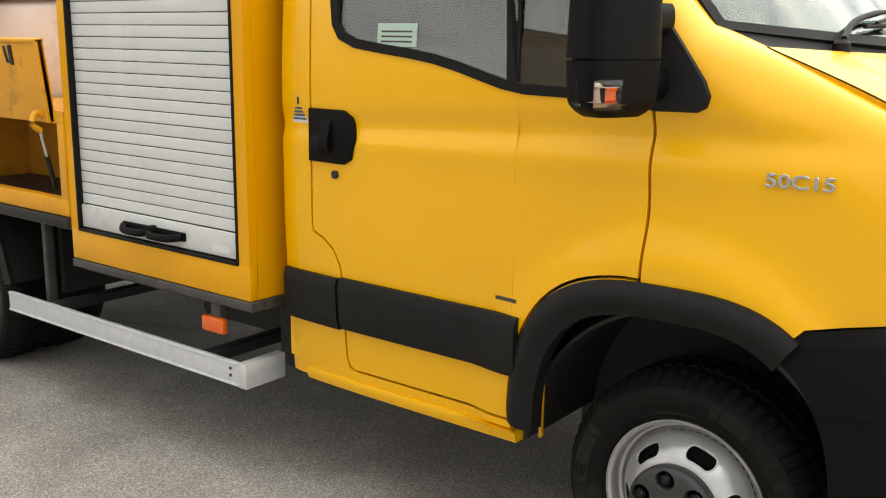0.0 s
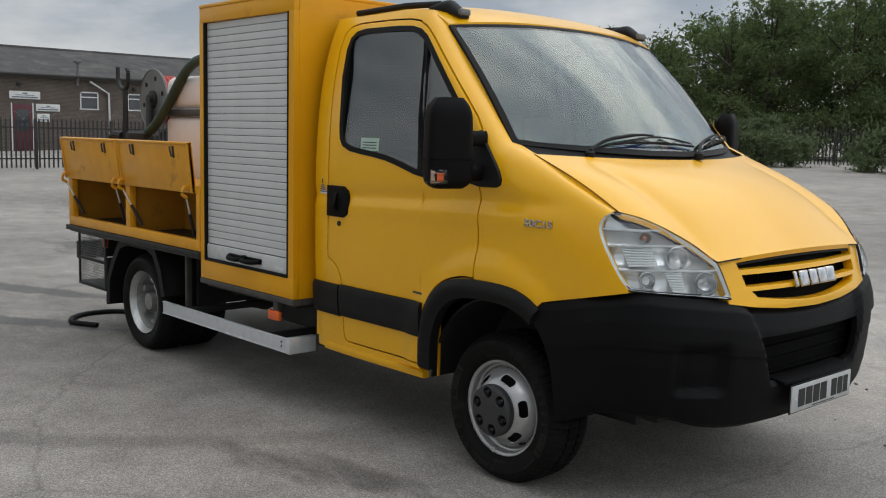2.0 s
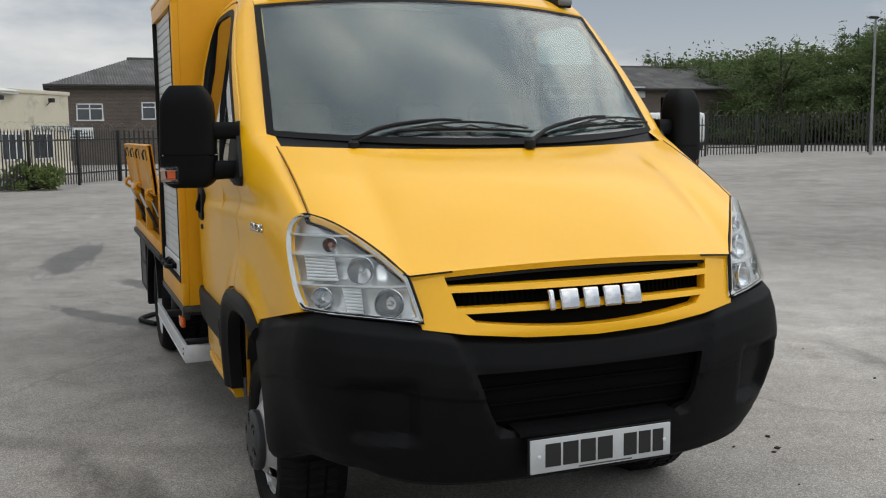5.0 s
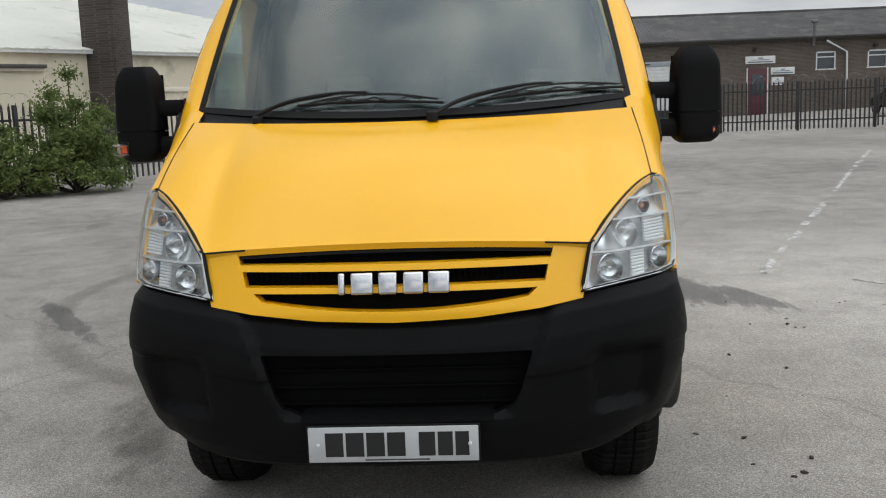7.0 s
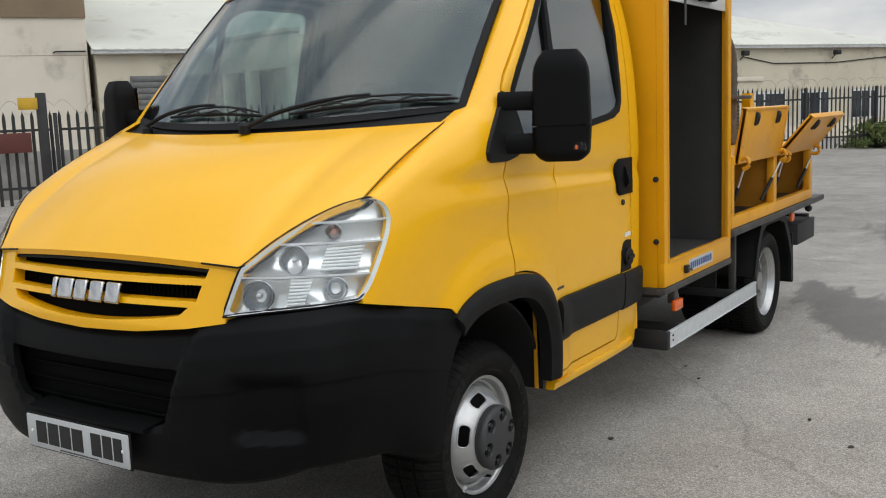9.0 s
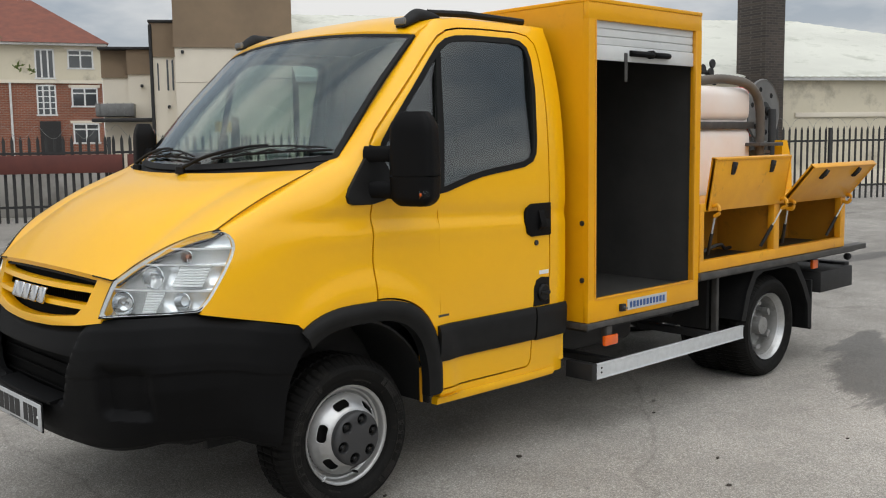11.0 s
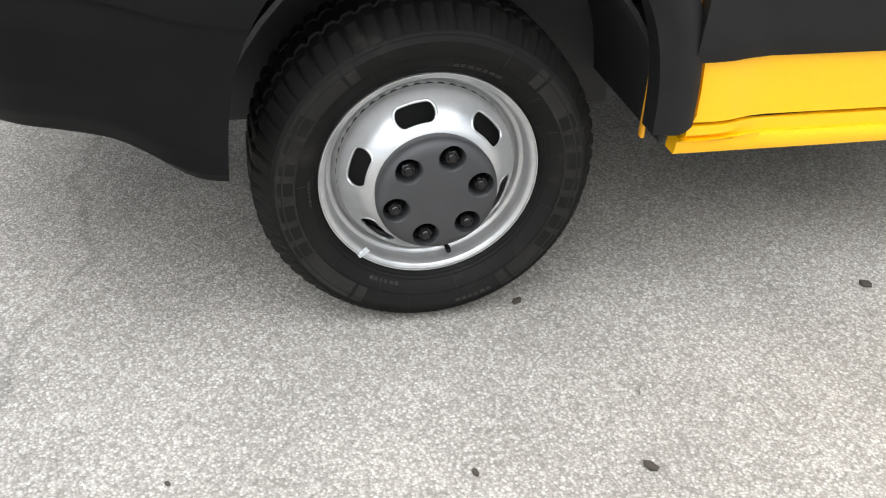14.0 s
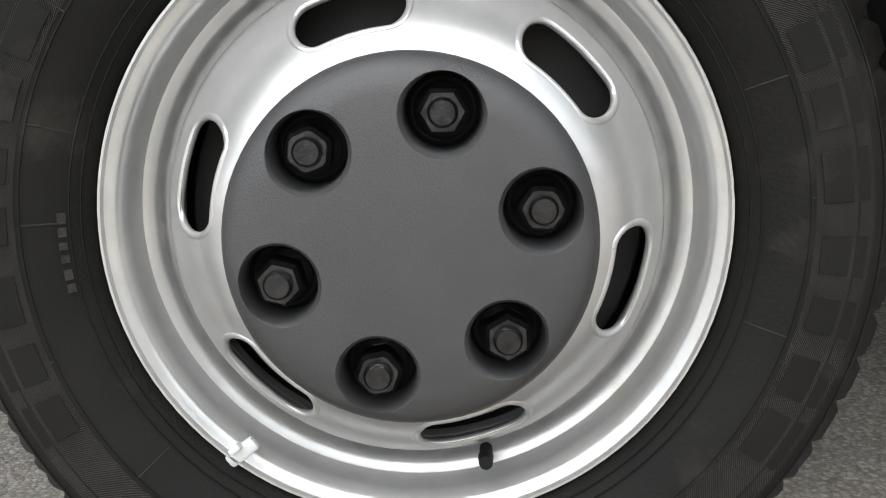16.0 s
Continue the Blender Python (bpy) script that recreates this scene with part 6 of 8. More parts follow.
for s in (-1, 1):
    part("corner_lining", corner_lining(s), DASH, truck, "dark grey plastic cab lining")
part("cab_back", box((-1.395, -0.93, 0.45), (-1.36, 0.93, 1.50)), YELLOW, truck)
part("cab_lining", box((-1.355, -0.88, 0.52), (-1.345, 0.88, 1.55), 0.002), DASH, truck)
for s in (-1, 1):
    part("door_lining", box((-1.25, min(s * 0.885, s * 0.90), 0.56), (-0.53, max(s * 0.885, s * 0.90), 1.34), 0.004), DASH, truck)
for s in (-1, 1):
    part("door_lining", box((-0.53, min(s * 0.885, s * 0.90), 0.98), (-0.12, max(s * 0.885, s * 0.90), 1.34), 0.004), DASH, truck)


def back_pt(u, v, x=-1.364):
    t = 2 * v - 1
    z = 1.495 + (min(roof_pt(0.98, v).z, z_top(-1.37) + 0.12 * (1 - abs(t))) - 0.022 - 1.495) * u
    return Vector((x, (side(-1.37, min(z, z_top(-1.37) - 0.01)) - 0.026) * t, z))


part("cab_back_upper", shell(back_pt, lambda u, v: back_pt(u, v, -1.392), 20, 30), CHASSIS, truck)

# roof lamps at the front corners
for s in (-1, 1):
    def pod(u, v, s=s, k=1.0):
        a = 2 * math.pi * v
        x = -0.50 - 0.20 * u
        r = 0.042 * math.sin(math.pi * (0.12 + 0.80 * (1 - u))) ** 0.6
        base = 2.135 + 0.045 * min(u * 2.2, 1)
        return Vector((x, s * (0.705 + 0.055 * math.cos(a) * (0.6 + 0.4 * u)), base + r * max(math.sin(a), -0.4)))
    bm = bmesh.new()
    rings = [[bm.verts.new(pod(i / 12, k / 20)) for k in range(20)] for i in range(13)]
    for i in range(12):
        for k in range(20):
            bm.faces.new((rings[i][k], rings[i][(k + 1) % 20], rings[i + 1][(k + 1) % 20], rings[i + 1][k]))
    bm.faces.new(rings[0])
    bm.faces.new(rings[-1])
    pd = part("roof_lamp", bm, TRIM, truck, "dark roof corner lamp pod")
    part("lamp_lens", box((-0.512, s * 0.705 - 0.035, 2.138), (-0.488, s * 0.705 + 0.035, 2.172), 0.010), GREY, pd)
    part("roof_rail", tube([(-0.66, s * 0.72, 2.205), (-0.9, s * 0.735, 2.214), (-1.30, s * 0.74, 2.205)], 0.016, 8), TRIM, truck)

# wipers
for y0, y1, ym in ((-0.58, 0.14, -0.25), (0.10, 0.84, 0.45)):
    def on(y, u):
        v = 0.5 + y / (2 * 0.862)
        p = screen_pt(u, v)
        return p + Vector((0.015, 0, 0.015))
    arm = part("wiper_arm", tube(bend([on(y0, 0.0) + Vector((0.02, 0, -0.01)), on(y0 + 0.12, 0.065), on(ym - 0.02, 0.115), on(ym + 0.10, 0.118)], 5), [0.0085] * 10 + [0.006] * 6, 8), TRIM, truck)
    blade = [on(y0 + 0.16 + (y1 - y0 - 0.16) * k / 8, 0.055 + 0.020 * math.sin(math.pi * k / 8)) - Vector((0.005, 0, 0.005)) for k in range(9)]
    part("wiper_blade", tube(blade, 0.006, 6), RUBBER, arm)
    spring = [on(y0 + 0.22 + (y1 - y0 - 0.24) * k / 8, 0.068 + 0.040 * math.sin(math.pi * k / 8)) for k in range(9)]
    part("blade_frame", tube(spring, 0.0045, 6), TRIM, arm)
    for k in (0.25, 0.5, 0.75):
        q = [on(y0 + 0.2 + (y1 - y0 - 0.2) * (k + d), 0.063 + 0.028 * (1 - abs(d) * 8)) for d in (-0.09, 0.0, 0.09)]
        part("blade_bracket", tube(q, 0.004, 6), TRIM, arm)
    part("wiper_spindle", lathe([(0.022, 1.47), (0.022, 1.50), (0.012, 1.51)], 12, "z"), TRIM, arm).matrix_basis = Matrix.Translation((screen_pt(0.0, 0.5 + y0 / 1.724).x + 0.03, y0, 0.0))

# grille panel between the lamps
def nose_x(y, z):
    return 1.022 - 0.185 * y * y - 0.34 * max(z - 0.90, 0) ** 1.0 + 0.0


BUMP_TOP = curve((0.0, 0.25, 0.45, 0.60, 0.78, 0.90), (0.878, 0.886, 0.906, 0.930, 0.945, 0.950))


def grille_pt(u, v, d=0.0):
    t = 2 * v - 1
    zt = 1.104 - 0.024 * t * t
    zb0 = BUMP_TOP(abs(t) * 0.585) - 0.006
    z = zb0 + (zt - zb0) * u
    half = 0.586 + 0.030 * u
    return Vector((nose_x(half * t, z) - d, half * t, z))


gp = part("grille_panel", shell(lambda u, v: grille_pt(u, v), lambda u, v: grille_pt(u, v, 0.045), 20, 60), YELLOW, truck, "yellow grille panel with three dark slots")


def slot(z0, z1, half, smile, lean):
    pts = []
    for k in range(17):
        y = -half + 2 * half * k / 16
        pts.append((y, z0 + smile * (y / half) ** 2))
    for k in range(17):
        y = half + lean - 2 * (half + lean) * k / 16
        pts.append((y, z1))
    return prism(pts, "x", 0.7, 1.3)


carve(gp, [slot(1.048, 1.118, 0.490, 0.0, 0.02), slot(0.980, 1.028, 0.470, 0.0, 0.012), slot(0.906, 0.962, 0.415, 0.030, 0.03)])
part("grille_backing", shell(lambda u, v: grille_pt(u, v, 0.06), lambda u, v: grille_pt(u, v, 0.08), 4, 30), MESHM, truck)
for k in range(56):
    y = -0.50 + k * 0.018
    if abs(y) < 0.47:
        part("grille_fin", box((nose_x(y, 1.0) - 0.062, y - 0.0025, 0.975), (nose_x(y, 1.0) - 0.050, y + 0.0025, 1.045)), MESHM, gp)
# maker's mark: five plain chrome blocks
for a, b in ((-0.170, -0.148), (-0.130, -0.060), (-0.044, 0.014), (0.032, 0.096), (0.108, 0.176)):
    c = (a + b) / 2
    m = pose(nose_x(c, 0.985) + 0.010, c, 0.992, 0, -17, math.degrees(math.atan(-0.37 * c)))
    part("maker_mark", box((-0.008, -(b - a) / 2, -0.034), (0.010, (b - a) / 2, 0.034), 0.007, m=m, seg=3), CHROME, gp, "plain chrome block of the maker's mark")

# headlamps
def lamp_in(a, s):
    """Inner edge from the top to the inner foot."""
    if a < 0.72:
        y = 0.862 - (0.862 - 0.62) * (a / 0.72)
        x, z = front_edge(y)
        return Vector((x, s * y, z))
    q = (a - 0.72) / 0.28
    return Vector((0.903 + 0.055 * q ** 0.85, s * (0.62 - 0.032 * q), 1.085 - 0.141 * q))


LQ = [k / 9 for k in range(10)]


def lamp_out(a, s):
    """Outer edge from the top, down the wing, along the bumper to the inner foot."""
    if a < 0.52:
        q = a / 0.52
        x, z = float(np.interp(q, LQ, [p[0] for p in LAMP_BACK])), float(np.interp(q, LQ, [p[1] for p in LAMP_BACK]))
        return Vector((x, s * side(x, z), z))
    q = (a - 0.52) / 0.48
    p = [(0.698, side(0.698, 0.973), 0.973), (0.80, 0.852, 0.968), (0.90, 0.715, 0.958), (0.958, 0.590, 0.944)]
    k = min(int(q * 3), 2)
    f = q * 3 - k
    return Vector((p[k][0] + (p[k + 1][0] - p[k][0]) * f, s * (p[k][1] + (p[k + 1][1] - p[k][1]) * f), p[k][2] + (p[k + 1][2] - p[k][2]) * f))


def lamp_pt(u, v, s, bulge=0.055, sink=0.0):
    a, b = lamp_in(u, s), lamp_out(u, s)
    p = a.lerp(b, v)
    w = 4 * v * (1 - v) * math.sin(math.pi * min(max(u, 0.02), 0.98)) ** 0.7
    n = Vector((0.72, s * 0.66, 0.18))
    return p + n * (bulge * w - sink)


def lamp_level(z, v, s):
    """How far down the lamp lies the height z, at v across it."""
    lo_u, hi_u = 0.02, 0.985
    for _ in range(30):
        mid_u = (lo_u + hi_u) / 2
        if lamp_pt(mid_u, v, s, 0.02, 0.0).z > z:
            lo_u = mid_u
        else:
            hi_u = mid_u
    return lo_u


def lamp_bar(z, v0, v1, s, sink, n=12, drop=0.0):
    """Points of a level line across the lamp."""
    out = []
    for k in range(n + 1):
        v = v0 + (v1 - v0) * k / n
        out.append(lamp_pt(lamp_level(z - drop * k / n, v, s), v, s, 0.02, sink))
    return out


for s in (-1, 1):
    def mould(u, v, s=s, back=0.0):
        """The reflector's back: three tiers, each hollow, meeting in shelves."""
        p = lamp_pt(u, v, s, 0.02, 0.0)
        z = p.z
        lo, hi = (1.140, 1.28) if z > 1.140 else (1.048, 1.140) if z > 1.048 else (0.93, 1.048)
        q = (z - lo) / (hi - lo)
        d = 0.026 + 0.030 * (1 - abs(2 * q - 1) ** 2.5)
        d = d * ease(min(v, 1 - v) / 0.07) + 0.012 * (1 - ease(min(v, 1 - v) / 0.07))
        return p - Vector((0.80, s * 0.55, 0.10)) * (d + back)
    lamp = part("headlamp", shell(mould, lambda u, v: mould(u, v, s, 0.01), 110, 44), SILVERED, truck, "large swept clear headlamp with silver reflector", 50)
    part("lens", shell(lambda u, v: lamp_pt(0.01 + u * 0.98, 0.01 + v * 0.98, s, 0.030, -0.004), lambda u, v: lamp_pt(0.01 + u * 0.98, 0.01 + v * 0.98, s, 0.030, 0.002), 30, 16), CLEAR, lamp).visible_shadow = False
    rim_in = [lamp_in(k / 24, s) for k in range(25)] + [lamp_out(k / 24, s) for k in range(23, 0, -1)]
    part("lamp_seal", tube([p - Vector((0.007, s * 0.006, 0)) for p in rim_in] + [rim_in[0] - Vector((0.007, s * 0.006, 0))], 0.0065, 8), RUBBER, lamp)
    # white bezel of one width all round, then the shelves between the tiers
    def rim_band(near):
        def f(u, v, lift=0.0):
            uu = 0.012 + 0.975 * u
            w = min(0.45, 0.013 / max((lamp_in(uu, s) - lamp_out(uu, s)).length, 0.01))
            q = w * v + 0.004
            return lamp_pt(uu, q if near else 1 - q, s, 0.026, 0.001 + 0.012 * v + lift)
        return shell(f, lambda u, v: f(u, v, 0.006), 48, 4)
    part("silver_band", rim_band(True), BEZEL, lamp)
    part("silver_band", rim_band(False), BEZEL, lamp)
    part("silver_band", shell(lambda u, v: lamp_pt(0.950 + 0.04 * v, 0.05 + 0.9 * u, s, 0.02, 0.008), lambda u, v: lamp_pt(0.950 + 0.04 * v, 0.05 + 0.9 * u, s, 0.02, 0.014), 20, 2), BEZEL, lamp)
    for zt, dr in ((1.206, 0.0), (1.148, 0.006), (1.058, 0.008)):
        front, rear = lamp_bar(zt, 0.05, 0.94, s, 0.008, drop=dr), lamp_bar(zt, 0.05, 0.94, s, 0.045, drop=dr)
        sh = bmesh.new()
        rows = [[sh.verts.new(p + Vector((0, 0, h))) for p in line] for line, h in ((front, 0.0028), (rear, 0.0028), (rear, -0.0028), (front, -0.0028))]
        for k in range(4):
            for i in range(len(front) - 1):
                sh.faces.new((rows[k][i], rows[k][i + 1], rows[(k + 1) % 4][i + 1], rows[(k + 1) % 4][i]))
        part("tier_shelf", sh, BEZEL, lamp)
    spots = [(lamp_pt(i / 60, j / 40, s, 0.02, 0.0), i / 60, j / 40) for i in range(1, 60) for j in range(1, 40)]

    def lamp_at(y, z, sink):
        _, u, v = min(spots, key=lambda q: (abs(q[0].y) - y) ** 2 + (q[0].z - z) ** 2)
        return lamp_pt(u, v, s, 0.02, sink)
    # fluted panels beside the bowls
    for y0, y1, z0, z1, n in ((0.815, 0.892, 1.072, 1.140, 8), (0.762, 0.806, 0.978, 1.046, 8)):
        a0, b0, a1, b1 = lamp_at(y0, z0, 0.020), lamp_at(y1, z0, 0.020), lamp_at(y0, z1, 0.020), lamp_at(y1, z1, 0.020)
        for k in range(n):
            part("flute", tube([a0.lerp(a1, k / (n - 1)), b0.lerp(b1, k / (n - 1))], 0.0046, 8), BEZEL, lamp)
    # bowls with their bulbs
    face = Euler((0, radians(-6), radians(s * 32))).to_matrix().to_4x4()
    for y0, z0, r, sink, mt in ((0.752, 1.102, 0.044, 0.020, CHROME), (0.690, 1.003, 0.047, 0.020, CHROME), (0.862, 1.016, 0.033, 0.018, None), (0.818, 1.180, 0.024, 0.018, AMBER_DULL)):
        c = lamp_at(y0, z0, sink)
        prof = [(r, 0.006), (r * 0.97, 0.0), (r * 0.85, -0.014), (r * 0.62, -0.027), (r * 0.30, -0.035), (0.001, -0.037)]
        bowl = lathe(prof + [(rr + 0.002, h - 0.002) for rr, h in prof[::-1]], 36, "x", closed=True)
        bowl.transform(Matrix.Translation(c) @ face)
        bw = part("reflector_bowl", bowl, CHROME_DARK, lamp)
        if mt:
            bulb = lathe([(0.002, 0.002), (0.008, 0.0), (0.010, -0.010), (0.010, -0.034)], 14, "x")
            bulb.transform(Matrix.Translation(c) @ face)
            part("bulb", bulb, mt, bw)

# bumper
BP = [(0.20, 0.984), (0.32, 0.987), (0.44, 0.986), (0.55, 0.974), (0.65, 0.957), (0.74, 0.938), (0.81, 0.905), (0.87, 0.855), (0.92, 0.785), (0.96, 0.70), (0.992, 0.60), (1.02, 0.48), (1.04, 0.36), (1.052, 0.24), (1.058, 0.12), (1.060, 0.0)]
BP = BP + [(x, -y) for x, y in BP[-2::-1]]
BT = curve((0.20, 0.29, 0.345, 0.55, 0.70, 0.80, 0.90, 0.96, 1.0, 1.02, 1.06), (0.866, 0.870, 0.878, 0.927, 0.958, 0.963, 0.953, 0.944, 0.928, 0.908, 0.880))
BPROF = ((0.0, -0.070), (0.04, -0.036), (0.12, -0.018), (0.26, -0.008), (0.44, -0.004), (0.585, 0.000), (0.600, 0.0045), (0.66, 0.005), (0.80, -0.004), (0.93, -0.024), (1.0, -0.055))


BLINE = [Vector((p.x, p.y)) for p in bend([(x, y, 0.0) for x, y in BP], 8)]
BNORM = []
for i in range(len(BLINE)):
    t = (BLINE[min(i + 5, len(BLINE) - 1)] - BLINE[max(i - 5, 0)]).normalized()
    n = Vector((t.y, -t.x))
    BNORM.append(n if n.dot(BLINE[i] - Vector((0.2, 0.0))) > 0 else -n)


def bumper_pt(u, v, thick=0.0):
    k = u * (len(BLINE) - 1)
    i = min(int(k), len(BLINE) - 2)
    p = BLINE[i].lerp(BLINE[i + 1], k - i)
    n = BNORM[i].lerp(BNORM[i + 1], k - i).normalized()
    j = v * (len(BPROF) - 1)
    q = min(int(j), len(BPROF) - 2)
    h = BPROF[q][0] + (BPROF[q + 1][0] - BPROF[q][0]) * (j - q)
    o = BPROF[q][1] + (BPROF[q + 1][1] - BPROF[q][1]) * (j - q)
    front = ease((p.x - 0.88) / 0.15)
    zb = 0.395 + 0.05 * (1 - front) - 0.05 * ease((0.62 - p.x) / 0.2)
    # lower part tucks under at the corners
    o -= 0.13 * (1 - 0.75 * front) * ease((p.x - 0.45) / 0.3) * max(0, 0.46 - h)
    z = zb + (BT(p.x) - zb) * h
    # middle set back between two slanting folds, pockets at the corners
    o -= 0.028 * ease((0.34 + 0.42 * (z - 0.50) - abs(p.y)) / 0.035) * ease((z - 0.555) / 0.03)
    if p.x > 0.7:
        o -= 0.040 * ease((abs(p.y) - 0.60) / 0.05) * ease((0.85 - abs(p.y)) / 0.05) * ease((z - 0.545) / 0.05) * ease((0.785 - z) / 0.06)
    p = p + n * (o * (0.35 + 0.65 * ease((p.x - 0.38) / 0.2)) - thick)
    return Vector((p.x, p.y, z))


bumper = part("front_bumper", shell(lambda u, v: bumper_pt(u, v), lambda u, v: bumper_pt(u, v, 0.03), 200, 70), BLACK, truck, "broad black plastic front bumper")
def rounded(y0, y1, z0, z1, r=0.03, k=4):
    pts = []
    for cx, cy, a0 in ((y1 - r, z1 - r, 0), (y0 + r, z1 - r, 90), (y0 + r, z0 + r, 180), (y1 - r, z0 + r, 270)):
        pts += [(cx + r * math.cos(radians(a0 + 90 * i / k)), cy + r * math.sin(radians(a0 + 90 * i / k))) for i in range(k + 1)]
    return pts


carve(bumper, [prism([(-0.425, 0.772), (-0.385, 0.645), (-0.36, 0.60), (-0.31, 0.578), (0.31, 0.578), (0.36, 0.60), (0.385, 0.645), (0.425, 0.772)], "x", 0.8, 1.3)])
arch_cut = [arch(a, 0.424, 0.512) for a in np.linspace(0.0, math.pi, 60)]
for s in (-1, 1):
    carve(bumper, [prism(arch_cut + [(0.394, 0.1), (-0.454, 0.1)], "y", s * 0.70, s * 1.2), prism([(0.10, 1.0), (0.283, 0.884), (0.233, 0.775), (0.10, 0.70)], "y", s * 0.70, s * 1.2)])
intake = part("lower_intake", box((0.88, -0.50, 0.54), (0.96, 0.50, 0.80), 0.004), MESHM, bumper)
for k in range(3):
    part("intake_bar", box((0.962, -0.40, 0.60 + k * 0.055), (0.975, 0.40, 0.607 + k * 0.055), 0.002), MESHM, intake)
part("intake_lip", shell(lambda u, v: Vector((1.068 - 0.10 * (0.36 * (2 * u - 1)) ** 2 - 0.09 * v, 0.300 * (2 * u - 1), 0.578 + 0.012 * v)), lambda u, v: Vector((1.068 - 0.10 * (0.36 * (2 * u - 1)) ** 2 - 0.09 * v, 0.300 * (2 * u - 1), 0.566)), 20, 3), BLACK, bumper)
under = part("underguard", box((0.40, -0.62, 0.42), (0.92, 0.62, 0.48), 0.02), CHASSIS, truck)

# number plate with print as bars
plate = part("number_plate", box((1.0705, -0.275, 0.447), (1.0785, 0.251, 0.559), 0.003), PLATE, truck, "white front number plate")
part("plate_border", box((1.0665, -0.281, 0.441), (1.0725, 0.257, 0.565), 0.003), RUBBER, plate)
for a, b in ((-0.222, -0.166), (-0.158, -0.102), (-0.094, -0.038), (-0.030, 0.026), (0.068, 0.118), (0.126, 0.172), (0.180, 0.222)):
    part("plate_bar", box((1.0780, a, 0.466), (1.0796, b, 0.542)), PRINT, plate)
part("plate_small_print", box((1.0780, -0.10, 0.4525), (1.0792, 0.10, 0.457)), FLANGE, plate)
for y in (-0.245, 0.225):
    bm = lathe([(0.006, 1.078), (0.006, 1.081), (0.003, 1.083)], 12, "x")
    bmesh.ops.translate(bm, vec=(0, y, 0.503), verts=bm.verts)
    part("plate_screw", bm, WHITE, plate)

# cab interior
def dash_pt(u, v):
    t = 2 * v - 1
    prof = [(0.24, 1.475), (0.05, 1.50), (-0.12, 1.49), (-0.22, 1.43), (-0.27, 1.30), (-0.24, 1.10), (-0.16, 0.85)]
    k = u * (len(prof) - 1)
    i = min(int(k), len(prof) - 2)
    x = prof[i][0] + (prof[i + 1][0] - prof[i][0]) * (k - i)
    z = prof[i][1] + (prof[i + 1][1] - prof[i][1]) * (k - i)
    return Vector((x - 0.12 * t * t * (1 - u), 0.84 * t, z - 0.03))


part("dashboard", shell(dash_pt, lambda u, v: dash_pt(u, v) - Vector((-0.02, 0, 0.03)), 18, 24), DASH, truck)
sw = lathe([(0.205, 0.0), (0.214, 0.009), (0.205, 0.018), (0.196, 0.009)], 40, "z", closed=True)
for a in (90, 210, 330):
    join(sw, tube([(0, 0, -0.01), (0.2 * math.cos(radians(a)), 0.2 * math.sin(radians(a)), 0.008)], 0.014, 8))
join(sw, lathe([(0.001, 0.005), (0.07, 0.0), (0.07, -0.03), (0.03, -0.06)], 20, "z"))
bmesh.ops.transform(sw, matrix=pose(-0.36, -0.42, 1.36, 0, -58, 0), verts=sw.verts)
part("steering_wheel", sw, DASH, truck)
for y in (-0.42, 0.20, 0.62):
    st = part("seat", box((-1.02, y - 0.24, 0.72), (-0.52, y + 0.24, 0.90), 0.05, seg=3), SEAT, truck)
    part("backrest", box((-0.075, -0.235, 0.0), (0.075, 0.235, 0.66), 0.06, m=pose(-1.03, y, 0.82, 0, -12, 0), seg=3), SEAT, st)
    part("headrest", box((-0.05, -0.13, 0.0), (0.05, 0.13, 0.19), 0.045, m=pose(-1.175, y, 1.50, 0, -10, 0), seg=3), SEAT, st)

